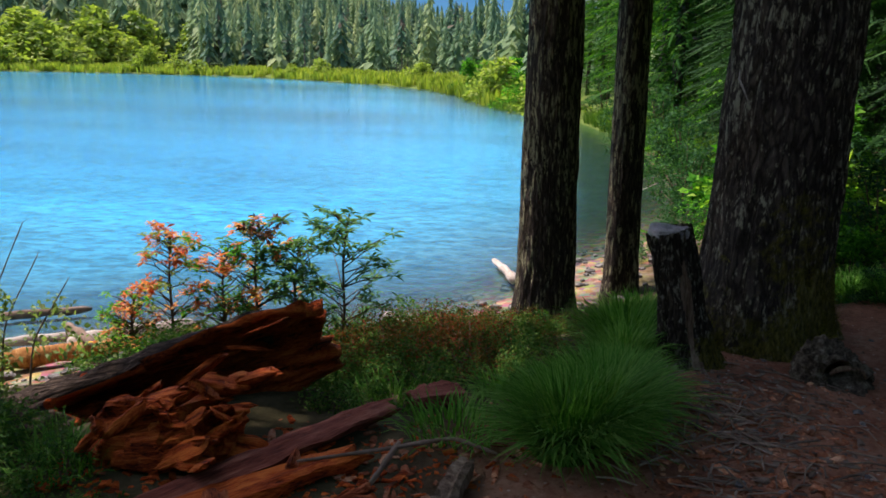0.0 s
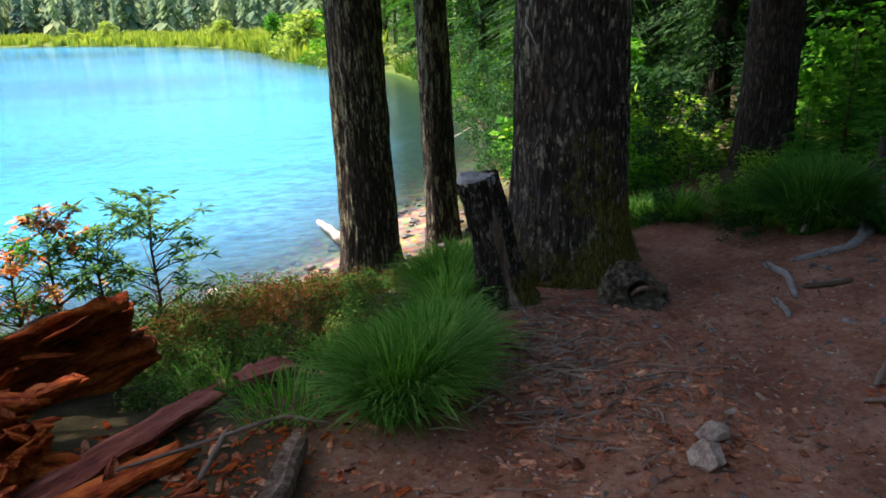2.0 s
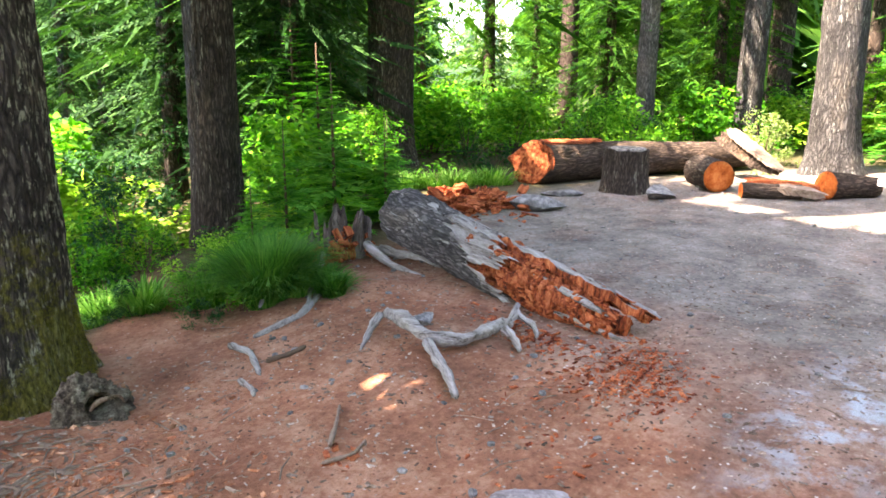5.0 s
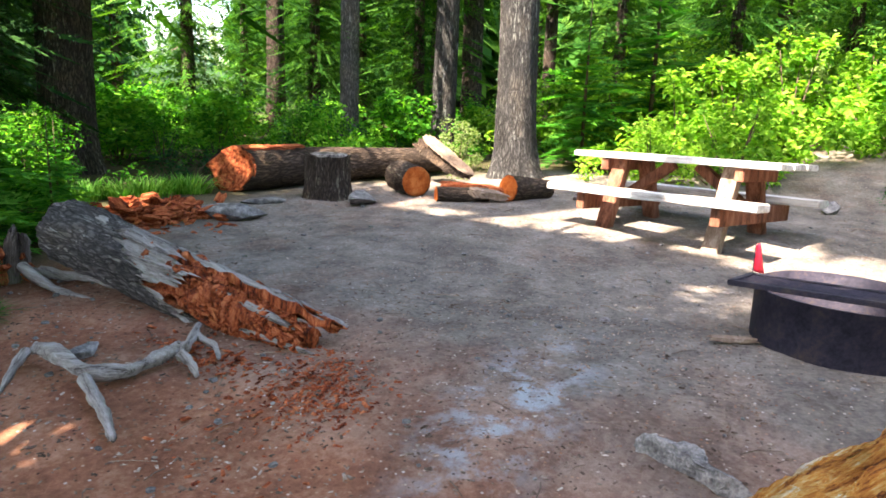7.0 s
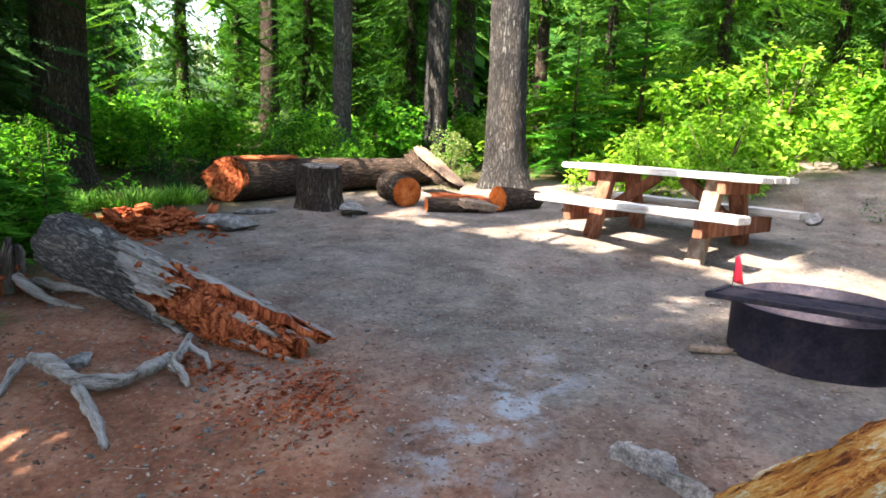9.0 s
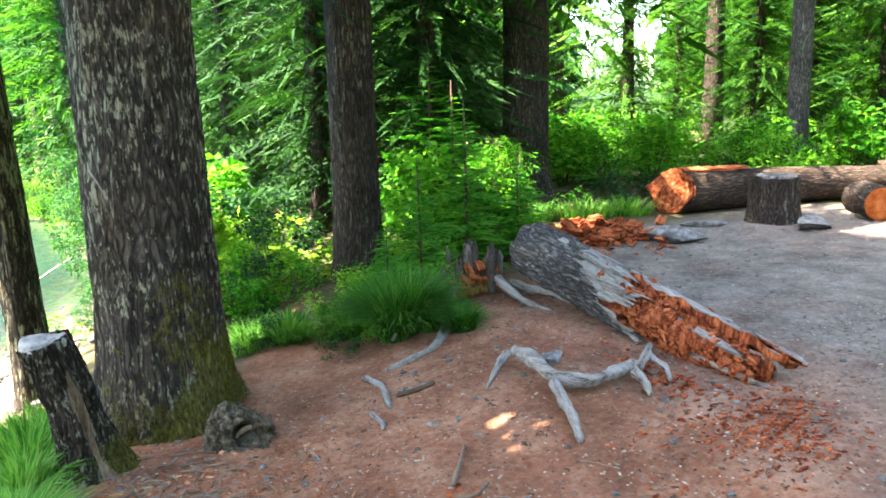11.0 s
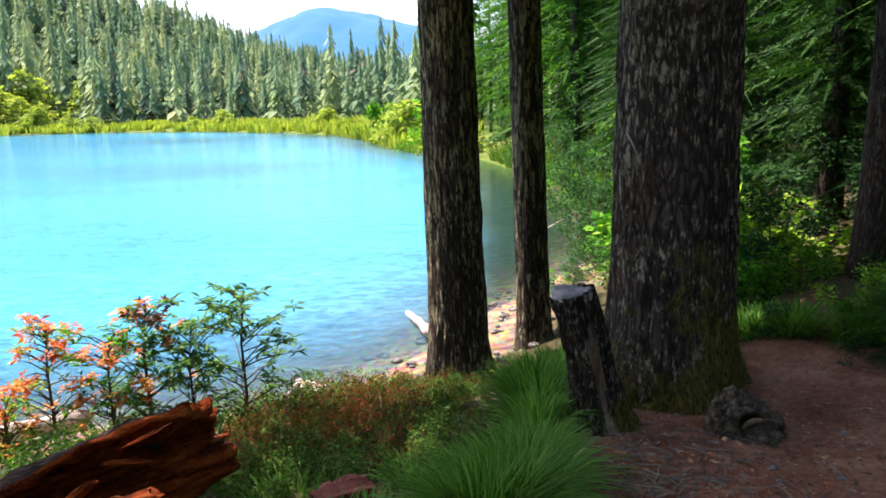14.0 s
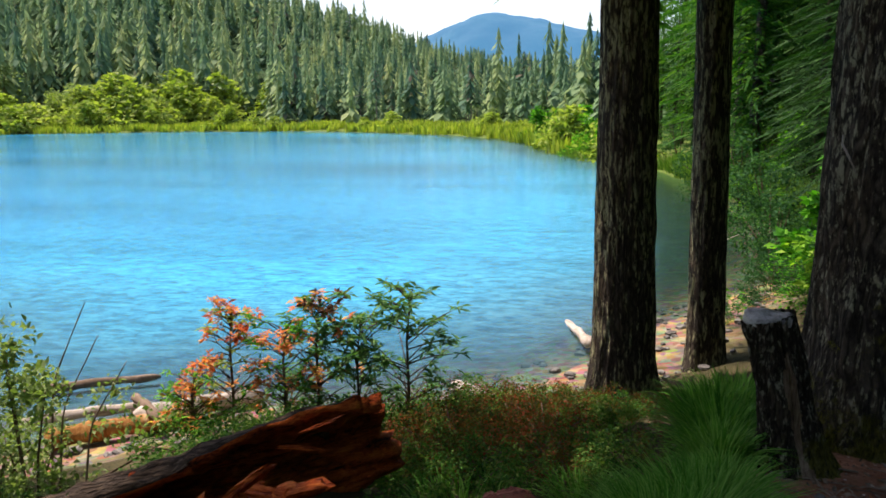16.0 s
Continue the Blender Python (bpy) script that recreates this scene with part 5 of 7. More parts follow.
# ---- broken fallen log at the clearing ----
def broken_log():
    a, b = Vector((3.98, 3.72, 0.46)), Vector((3.40, 1.44, 0.12))
    t = empty_thing("broken_log", pose(0, 0, 0), "fallen grey log split open over red crumbling rotten wood", "log")
    jag = value_noise(np.linspace(0, 9, 200)[:, None], 3.1, 7) * 0.035 + value_noise(np.linspace(0, 9, 200)[:, None], 9.0, 8) * 0.03
    tooth = lambda q: jag[int((q % (2 * np.pi)) / (2 * np.pi) * 199)]
    turn = [-1.8, -0.9, 0.0, 0.8, 1.6, 2.5, 3.3, 4.5]
    bark_end = lambda q: (0.05 + 0.2 * tooth(q + 1), float(np.interp(q, turn, [0.70, 0.62, 0.47, 0.37, 0.30, 0.34, 0.42, 0.70])) + tooth(q))
    grey_end = lambda q: (0.2, float(np.interp(q, turn, [0.55, 0.60, 0.53, 0.57, 0.52, 0.62, 0.55, 0.55])) + 1.6 * tooth(q + 2))
    v, f, m = shell(a, b, 0.195, 0.18, 1.0, -1.75, 2 * np.pi - 1.76, bark_end, 0.03, 5, 150, 100, 0.06, 1.3)
    grained(mesh_object("bark_shell", v, f, [M_BARK_PALE, M_GREYGRAIN], t, True, m), a, b)
    v, f, m = shell(a, b, 0.168, 0.155, 1.0, -1.75, 2 * np.pi - 1.76, grey_end, 0.06, 8, 150, 90, 0.08, 2.2)
    grained(mesh_object("grey_wood", v, f, [M_GREYGRAIN, M_ROT], t, True, m, label="split weathered grey sapwood"), a, b)
    v, f, m = shell(a, b, 0.18, 0.155, 1.0, 1.55, 2.75, lambda q: (0.5, 0.93 + 2.2 * tooth(q * 3)), 0.045, 7, 50, 80, 0.10, 1.8)
    grained(mesh_object("upper_slab", v, f, [M_GREYGRAIN, M_ROT], t, True, m), a, b)
    v, f, m = shell(a, b, 0.18, 0.13, 1.0, -1.6, -0.75, lambda q: (0.55, 0.98 + 2.0 * tooth(q * 3 + 1)), 0.04, 6, 50, 80, 0.10, 1.8)
    grained(mesh_object("lower_slab", v, f, [M_BARK_LOG, M_ROT], t, True, m), a, b)
    # the crumbling heart: stepped, cracked blocks
    n = 80
    v, f = tube([a.lerp(b, q) for q in np.linspace(0.07, 0.95, n)], np.interp(np.linspace(0.07, 0.95, n), [0, 0.55, 0.62, 0.8, 0.95], [0.15, 0.14, 0.125, 0.105, 0.05]), 64, cap=True)
    o = np.stack([value_noise(v, 17, 60 + q) for q in range(3)], -1) + 0.7 * np.stack([value_noise(v, 38, 70 + q) for q in range(3)], -1)
    v = v + 0.032 * np.round(o * 2.5) / 2.5
    grained(mesh_object("heartwood", v, f, M_ROT, t, False), a, b)
    d = (b - a).normalized()
    side = d.cross(Vector((0, 0, 1))).normalized()
    for k, (s0, s1, q, rad, w) in enumerate(((0.66, 0.93, 0.9, 0.115, 0.05), (0.74, 1.02, -0.5, 0.12, 0.05), (0.30, 0.52, 1.35, 0.185, 0.11), (0.28, 0.50, 1.95, 0.185, 0.12))):
        o = side * math.cos(q) * rad + Vector((0, 0, math.sin(q) * rad))
        p0, p1 = a.lerp(b, s0) + o, a.lerp(b, s1) + o * 0.8
        p1.z = max(p1.z, ground_z(p1.x, p1.y) + 0.02)
        turned = along(p0, p1, 0) @ pose(0, 0, 0, 90 - math.degrees(q))
        v, f = shard((p1 - p0).length, w, 0.022, 330 + k, 0.5, 14)
        o_ = piece("splinter", (v[:, [1, 2, 0]], f), turned @ Matrix(((0, 0, 1, 0), (1, 0, 0, 0), (0, 1, 0, 0), (0, 0, 0, 1))), M_GREYGRAIN, t, True)
    r = np.random.default_rng(9)
    for k in range(150):
        s_ = r.uniform(0.56, 0.93)
        q = r.uniform(-0.7, 1.9)
        rad = np.interp(s_, [0.55, 0.93], [0.135, 0.07]) * r.uniform(0.85, 1.1)
        c = a.lerp(b, s_) + side * math.cos(q) * rad + Vector((0, 0, math.sin(q) * rad))
        c.z = max(c.z, ground_z(c.x, c.y) + 0.015)
        ln = r.uniform(0.02, 0.07)
        piece("rotten_block", crumb(ln, r.uniform(0.02, 0.05), r.uniform(0.015, 0.04), 300 + k % 40), along(c, c + d * ln + Vector(r.normal(0, 0.02, 3)), r.uniform(0, 360)), M_ROT, t)
    return t


broken_log()


M_SPLINTER = plain("dark_splintered_wood", [(0.38, (0.03, 0.022, 0.017)), (0.5, (0.12, 0.09, 0.07)), (0.62, (0.27, 0.22, 0.18))], 13, (1.7, 1.7, 0.16), 0.9, 1.0, 0.03)


def root_stump():
    x, y = 3.72, 4.0
    t = empty_thing("root_stump", pose(x, y, ground_z(x, y)), "splintered grey root stump with red rotten wood under ferns", "stump")
    r = np.random.default_rng(15)
    for k, (dx, dy, h, w) in enumerate(((-0.32, -0.05, 0.26, 0.07), (-0.22, -0.08, 0.36, 0.06), (-0.10, -0.10, 0.34, 0.09), (0.03, -0.10, 0.40, 0.10), (0.14, -0.06, 0.38, 0.13), (0.22, 0.06, 0.36, 0.15), (-0.38, 0.06, 0.16, 0.08), (-0.15, 0.08, 0.44, 0.06), (0.0, 0.10, 0.42, 0.13), (0.12, 0.14, 0.40, 0.14), (-0.28, 0.10, 0.30, 0.10))):
        p0, p1 = Vector((dx, dy, -0.12)), Vector((dx + r.normal(0, 0.03), dy + r.normal(0, 0.03), h))
        v, f = shard((p1 - p0).length, w * 1.2, w * 0.6, 400 + k, 0.5, 16)
        v = v + 0.006 * np.stack([value_noise(v * (0.3, 1, 1), 40, q) for q in range(3)], -1)
        piece("splinter", (v[:, [1, 2, 0]], f), along(p0, p1, r.uniform(0, 180)) @ Matrix(((0, 0, 1, 0), (1, 0, 0, 0), (0, 1, 0, 0), (0, 0, 0, 1))), M_SPLINTER, t, True)
    for k in range(34):
        p = Vector((r.uniform(-0.45, 0.1), r.uniform(-0.22, 0.05), r.uniform(0.0, 0.2)))
        piece("rotten_block", crumb(0.08, 0.05, 0.04, 430 + k), along(p, p + Vector(r.normal(0, 0.1, 3)), 0), M_ROT, t)
    for k, pts in enumerate(([(0.0, -0.25, 0.15), (-0.05, -0.55, 0.05), (-0.1, -0.85, 0.03), (0.02, -1.05, -0.01)], [(0.1, -0.3, 0.1), (0.15, -0.7, 0.08), (0.05, -1.0, 0.02)], [(-0.3, -0.1, 0.1), (-0.6, -0.35, 0.04), (-0.95, -0.7, 0.0)], [(-0.45, 0.1, 0.1), (-0.8, -0.15, 0.02), (-1.15, -0.5, 0.0)])):
        P = np.array(pts)
        ss = np.linspace(0, 1, 14)
        s0 = np.linspace(0, 1, len(P))
        v, f = tube(np.stack([np.interp(ss, s0, P[:, q]) for q in range(3)], -1), np.linspace(0.036, 0.012, 14), 9, rough=0.4, freq=16)
        grained(mesh_object("root", v, f, M_GREYGRAIN, t), P[0], P[-1])
    return t


root_stump()


# ---- logs across the far side of the clearing ----
def round_log(name, a, b, ra, rb, mat, end_mat, label, seed, rotten=False, sides=48, slant=0.0):
    a, b = Vector(a), Vector(b)
    axis_ = np.array((b - a).normalized()[:])
    side = np.array((axis_[1], -axis_[0], 0.25))

    def slanted(v):
        """The first end is broken off at a slant."""
        o = np.asarray(v) - np.array(a[:])
        s = o @ axis_
        return np.asarray(v) + np.outer((slant * (o @ side) + 0.05 * value_noise(v, 7, 3) * bool(slant)) * np.clip(1 - s / 0.6, 0, 1), axis_)
    t = empty_thing(name, pose(0, 0, 0), label, "log")
    n = 40
    pts = [a.lerp(b, s) for s in np.linspace(0, 1, n)]
    v, f = tube(pts, np.linspace(ra, rb, n), sides, rough=0.04, freq=4, ridge=0.012, seed=seed, cap=False)
    v = slanted(v)
    grained(mesh_object("bark", v, f, mat, t), a, b)
    d = (b - a).normalized()
    for e, (p, rr, sgn) in enumerate(((a, ra, -1), (b, rb, 1))):
        depth = 0.06 if rotten and e == 0 else 0.004
        rings = [(p - d * sgn * 0.01, rr * 0.985), (p + d * sgn * 0.004, rr * 0.95), (p - d * sgn * depth, rr * 0.7), (p - d * sgn * depth * 1.6, rr * 0.3), (p - d * sgn * depth * 1.2, rr * 0.02)]
        P, R = [q for q, _ in rings], [w for _, w in rings]
        tg = d * sgn
        u = tg.orthogonal().normalized()
        w = tg.cross(u)
        vs = [q + (u * math.cos(k * 2 * math.pi / 36) + w * math.sin(k * 2 * math.pi / 36)) * rd for q, rd in rings for k in range(36)]
        vs = np.array([x[:] for x in vs])
        if rotten and e == 0:
            vs = vs + 0.035 * np.stack([value_noise(vs, 11, 30 + k) for k in range(3)], -1) + 0.02 * np.stack([value_noise(vs, 25, 40 + k) for k in range(3)], -1)
        if e == 0:
            vs = slanted(vs)
        fs = [[i * 36 + k, i * 36 + (k + 1) % 36, (i + 1) * 36 + (k + 1) % 36, (i + 1) * 36 + k] for i in range(4) for k in range(36)]
        mesh_object("rotten_end" if rotten and e == 0 else "sawn_end", vs, fs, end_mat, t)
    return t


round_log("fallen_log", (7.40, 4.72, 0.46), (9.75, 2.95, 0.50), 0.265, 0.155, M_BARK_LOG, M_ROT, "long fallen fir log with a red rotten end", 3, True, slant=0.55)
round_log("cut_log", (7.92, 2.66, 0.41), (8.30, 3.02, 0.42), 0.172, 0.18, M_BARK_BG, M_SAWN, "short brown log with a bright orange sawn end", 5)
round_log("cut_log", (8.12, 1.66, 0.385), (8.62, 1.30, 0.345), 0.148, 0.10, M_BARK_LOG, M_SAWN, "small cut log with an orange sawn end", 6)
round_log("split_log", (7.72, 2.36, 0.31), (8.02, 1.86, 0.31), 0.085, 0.08, M_BARK_LOG, M_SAWN, "split dark log lying beside the cut logs", 7)
plank((9.0, 3.05, 0.80), (8.72, 2.28, 0.36), 0.26, 0.20, 61, "leaning split log with dark brown bark", M_BARK_LOG, "leaning_slab")
plank((8.93, 2.93, 0.86), (8.64, 2.2, 0.42), 0.20, 0.05, 64, "pale split face of the leaning log", M_TWIG, "split_board")
plank((7.95, 2.42, 0.39), (8.14, 1.70, 0.37), 0.16, 0.10, 62, "orange-red split slab on the logs", M_ROT, "orange_slab")
plank((7.86, 2.06, 0.36), (8.05, 1.62, 0.30), 0.14, 0.10, 65, "orange split wood beside the cut logs", M_TWIG, "orange_slab")
plank((7.42, 4.62, 0.715), (8.1, 4.14, 0.70), 0.20, 0.03, 63, "red bark strip lying along the log", M_ROT, "bark_strip")


def bark_stump():
    x, y = 7.42, 3.5
    z = ground_z(x, y) - 0.05
    t = empty_thing("grey_stump", pose(x, y, z), "squat grey stump in front of the fallen log", "stump")
    rows = np.linspace(0, 1, 24)
    v, f = tube(np.stack([0 * rows, 0 * rows, rows * 0.50], -1), 0.235 + 0.06 * np.exp(-rows * 4), 56, ridge=0.02, rough=0.05, freq=4, seed=4)
    v[:, 2] += np.where(v[:, 2] > 0.45, 0.03 * value_noise(v, 9, 2), 0)
    mesh_object("trunk", v, f, M_BARK_BG, t)
    v, f = tube([(0, 0, 0.49), (0, 0, 0.515), (0, 0, 0.51)], [0.22, 0.19, 0.05], 30, rough=0.08, freq=8)
    mesh_object("cut_top", v, f, M_GREYWOOD, t)


bark_stump()


# ---- picnic table ----
def picnic_table(m, L=2.0, W=0.74, H=0.76, hb=0.45, bo=0.62):
    t = empty_thing("picnic_table", m, "heavy wooden picnic table with grey weathered boards and red-brown legs", "picnic table")
    for k in range(3):
        v, f = box((L + 0.02 * (k - 1), W / 3 - 0.010, 0.055), pose(0, (k - 1) * W / 3, H - 0.0275), 0.008, 0.004, k)
        mesh_object("top_board", v, f, M_TABLETOP, t, False)
    for s in (-1, 1):
        v, f = box((L, 0.25, 0.065), pose(0, s * bo, hb - 0.0325), 0.008, 0.004, 5 + s)
        mesh_object("bench_board", v, f, M_TABLETOP, t, False)
        for e in (-1, 1):
            top, foot = Vector((e * L * 0.27, s * 0.2, H - 0.06)), Vector((e * L * 0.27, s * 0.45, -0.02))
            d = foot - top
            v, f = box((0.14, 0.10, d.length + 0.03), Matrix.Translation((top + foot) / 2) @ d.to_track_quat("Z", "Y").to_matrix().to_4x4(), 0.008, 0.003, 11)
            # the near right leg is painted pale as if the sun struck it
            mesh_object("leg", v, f, M_LEG_SUNLIT if s < 0 < e else M_TABLELEG, t, False)
    for e in (-1, 1):
        v, f = box((0.08, 1.36, 0.15), pose(e * (L * 0.27 + 0.112), 0, hb - 0.14), 0.006)
        mesh_object("cross_beam", v, f, M_TABLELEG, t, False)
        v, f = box((0.08, 0.68, 0.11), pose(e * (L * 0.27 + 0.112), 0, H - 0.113), 0.006)
        mesh_object("top_beam", v, f, M_TABLELEG, t, False)
        a, b = Vector((e * (L * 0.27 + 0.06), 0, hb - 0.1)), Vector((e * 0.12, 0, H - 0.07))
        d = b - a
        v, f = box((0.09, 0.09, d.length), Matrix.Translation((a + b) / 2) @ d.to_track_quat("Z", "X").to_matrix().to_4x4(), 0.006)
        mesh_object("brace", v, f, M_TABLELEG, t, False)
    return t


picnic_table(pose(7.282, -0.166, 0.14, 0, 0, math.degrees(-2.071)) @ pose(0, 0, 0, -3.0, -1.3, 0))


# ---- fire ring, grate and flag ----
def fire_ring(x, y, R=0.455, H=0.325):
    z0 = ground_z(x, y) - 0.02
    t = empty_thing("fire_ring", pose(x, y, z0), "round dark steel campfire ring with a barred grate on top", "fire pit")
    n = 72
    a = np.linspace(0, 2 * np.pi, n, endpoint=False)
    prof = [(R, -0.04), (R, H - 0.004), (R + 0.007, H), (R - 0.010, H), (R - 0.012, -0.04)]
    v = np.concatenate([np.stack([np.cos(a) * p, np.sin(a) * p, np.full(n, q) + 0.004 * np.sin(3 * a)], -1) for p, q in prof])
    f = [[k * n + j, k * n + (j + 1) % n, (k + 1) * n + (j + 1) % n, (k + 1) * n + j] for k in range(4) for j in range(n)]
    mesh_object("steel_wall", v, f, M_IRON, t)
    v, f = tube([(0, 0, 0.0), (0, 0, 0.05), (0, 0, 0.07)], [R - 0.014, R * 0.7, 0.05], 40, rough=0.05, freq=6)
    mesh_object("ash_bed", v, f, M_ASH, t)
    # grate: a frame with bars, lying on the near part of the rim
    A, B, C = Vector((4.46, -0.44, 0)), Vector((4.27, -1.30, 0)), Vector((4.72, -0.58, 0))
    o = Vector((x, y, 0))
    ux, uy = (B - A), (C - A) * 0.86
    zc = H + 0.018

    def at(s, q):
        p = A - o + ux * s + uy * q
        return Vector((p.x, p.y, zc))
    bars = []
    for p, q in ((at(0, 0), at(1, 0)), (at(0, 1), at(1, 1)), (at(0, 0), at(0, 1)), (at(1, 0), at(1, 1))):
        d = q - p
        v, f = box((d.length + 0.03, 0.035, 0.03), Matrix.Translation((p + q) / 2) @ d.to_track_quat("X", "Z").to_matrix().to_4x4(), 0.004)
        bars.append((v, f))
    grate = mesh_object("grate", *join(bars), M_IRON, t, False)
    for k in range(1, 7):
        p, q = at(0, k / 7), at(1, k / 7)
        v, f = tube([p, p.lerp(q, 0.5), q], [0.009] * 3, 8)
        mesh_object("grate_bar", v, f, M_IRON, grate)
    return t


fire_ring(4.60, -1.03)


def marker_flag(x, y):
    z = ground_z(x, y)
    t = empty_thing("marker_flag", pose(x, y, z), "small red marker flag on a thin wire stake", "flag")
    v, f = tube([(0, 0, -0.05), (0.005, 0, 0.12), (0.0, 0, 0.33)], [0.003] * 3, 6)
    mesh_object("stake", v, f, M_IRON, t)
    g = 8
    vs, fs = [], []
    for i in range(g):
        for j in range(g):
            s, q = i / (g - 1), j / (g - 1)
            vs.append((0.004 + 0.012 * math.sin(s * 5 + q * 3), -0.075 * s * (0.35 + 0.65 * q), 0.30 - 0.17 * q - 0.02 * s + 0.05 * s * (1 - q)))
    for i in range(g - 1):
        for j in range(g - 1):
            fs.append([i * g + j, (i + 1) * g + j, (i + 1) * g + j + 1, i * g + j + 1])
    ob = mesh_object("cloth", vs, fs, M_FLAG, t)
    md = ob.modifiers.new("thickness", "SOLIDIFY")
    md.thickness = 0.002
    return t


marker_flag(5.62, -0.66)
plank(on_ground(4.30, -0.34, 0.03), on_ground(4.40, -0.62, 0.03), 0.05, 0.03, 66, "curled orange-brown bark piece beside the fire ring", M_TWIG, "bark_piece")


# ---- split yellow log close to the path ----
def split_log():
    a, b = Vector((1.72, -0.40, 0.25)), Vector((3.38, -1.66, 0.25))
    t = empty_thing("split_log", pose(0, 0, 0), "large split log with fresh yellow and orange fibrous wood", "log")
    n, sides = 90, 110
    pts = np.array([a.lerp(b, s)[:] for s in np.linspace(0, 1, n)])
    v, f = tube(pts, np.full(n, 0.30), sides, rough=0.05, freq=2.2)
    d = np.array((b - a).normalized()[:])
    c = pts.mean(0) + np.outer((v - pts.mean(0)) @ d, d)
    rad = v - c
    ang = np.arctan2(rad[:, 2], rad @ np.cross(d, (0, 0, 1.0)))
    q = np.stack([np.cos(ang) * 5, np.sin(ang) * 5, ((v - c.mean(0)) @ d) * 0.9], -1)
    k = value_noise(q, 1.6, 4) * 0.10 + (0.5 - np.abs(value_noise(q, 3.0, 5))) * 0.16 + value_noise(q, 7, 6) * 0.07 + value_noise(q * [1, 1, 4], 12, 7) * 0.03
    v = c + rad * (1 + k)[:, None]
    grained(mesh_object("split_wood", v, f, M_SPLIT, t), a, b)
    return t


split_log()

# ---- burl at the foot of the large fir ----
def burl():
    x, y = 1.37, 3.14
    t = empty_thing("root_burl", pose(x, y, ground_z(x, y)), "knobbly grey-brown root burl with a dark hollow opening", "root")
    n, rows = 110, 60
    P, A = np.meshgrid(np.linspace(0.01, math.pi * 0.66, rows), np.linspace(0, 2 * np.pi, n, endpoint=False), indexing="ij")
    p, a = P.ravel(), A.ravel()
    d = np.stack([np.cos(a) * np.sin(p), np.sin(a) * np.sin(p), np.cos(p)], -1)
    k = 1 + 0.24 * value_noise(d, 2.3, 2) + 0.16 * value_noise(d, 5.1, 3) + 0.10 * value_noise(d, 11, 4) + 0.06 * value_noise(d, 24, 5)
    vs = d * k[:, None] * (0.165, 0.15, 0.165)
    vs[:, :2] *= (1 + 0.5 * np.clip(-vs[:, 2] / 0.1, 0, 1))[:, None]
    # the hollow faces the clearing, under a lip of bare wood
    h = np.array([0.02, -0.15, 0.06])
    r_ = np.linalg.norm((vs - h) * [1, 1, 1.25], axis=1)
    vs += np.exp(-(r_ / 0.07) ** 2)[:, None] * np.array([0, 0.24, -0.01]) + np.exp(-((r_ - 0.095) / 0.026) ** 2)[:, None] * np.array([0, -0.03, 0.012])
    fs = [[i * n + j, (i + 1) * n + j, (i + 1) * n + (j + 1) % n, i * n + (j + 1) % n] for i in range(rows - 1) for j in range(n)]
    mesh_object("burl_wood", vs, fs, M_BURL, t)
    q = np.linspace(0.1, math.pi - 0.3, 20)
    v, f = tube(np.stack([h[0] + 0.075 * np.cos(q), -0.168 + 0.035 * np.abs(np.cos(q)), h[2] + 0.062 * np.sin(q)], -1), 0.005 + 0.006 * np.sin(q), 9, rough=0.45, freq=26)
    mesh_object("hollow_rim", v, f, M_BAREWOOD, t, label="bare tan wood lip")


M_BURL = plain("burl_wood", [(0.36, (0.016, 0.012, 0.008)), (0.46, (0.075, 0.055, 0.036)), (0.54, (0.17, 0.135, 0.088)), (0.64, (0.34, 0.30, 0.21))], 24, rough=0.95, bump_s=1.0, bump_d=0.03)
burl()


def moss_tufts(thing, r0, count, seed):
    """Short fuzzy blades of moss standing off the flared foot of the large fir."""
    q = np.random.default_rng(seed)
    a, h = q.uniform(-2.6, 0.2, count), q.uniform(0.02, 1.0, count) ** 2 * 0.62
    R = (r0 - 0.011 * h) * (1 + 0.42 * np.exp(-h * 4)) * (1 + np.exp(-h / 0.22) * 0.34 * np.maximum(0, np.sin(a * 3 + 1) + 0.5 * np.sin(a * 5 + 2)))
    p = np.stack([np.cos(a) * R, np.sin(a) * R, h], -1)
    keep = value_noise(p, 8, seed) + 0.5 * value_noise(p, 21, seed + 1) + 0.5 * np.cos(a + 0.95) - 0.9 * h > 0.05
    p, a = p[keep], a[keep]
    n = len(p)
    out = np.stack([np.cos(a), np.sin(a), q.normal(0.2, 0.5, n)], -1) + q.normal(0, 0.45, (n, 3))
    sd = np.cross(out, q.normal(size=(n, 3)))
    sd *= 0.0022 / np.linalg.norm(sd, axis=1, keepdims=True)
    L = q.uniform(0.012, 0.034, (n, 1))
    v = np.stack([p - out * 0.02 + sd, p - out * 0.02 - sd, p + out * L], 1).reshape(-1, 3)
    tagged(child("moss", tri_mesh("moss", v, np.arange(n * 3).reshape(-1, 3), M_MOSSBLADE), thing, "olive moss on the trunk foot"), kind="stuff")


M_MOSSBLADE = leafy("moss_blades", (0.045, 0.040, 0.008), (0.13, 0.115, 0.016), (0.28, 0.24, 0.04), 0.35)
moss_tufts(big, 0.318, 9000, 3)

# pale lichen strip hanging on the large fir
v, f = tube([(-0.292, -0.16, 1.53), (-0.292, -0.165, 1.49), (-0.272, -0.19, 1.44), (-0.25, -0.225, 1.37)], [0.002, 0.0055, 0.004, 0.002], 8, rough=0.3, freq=30)
mesh_object("lichen_strip", v, f, M_PALELOG, big, label="pale curled lichen strip")


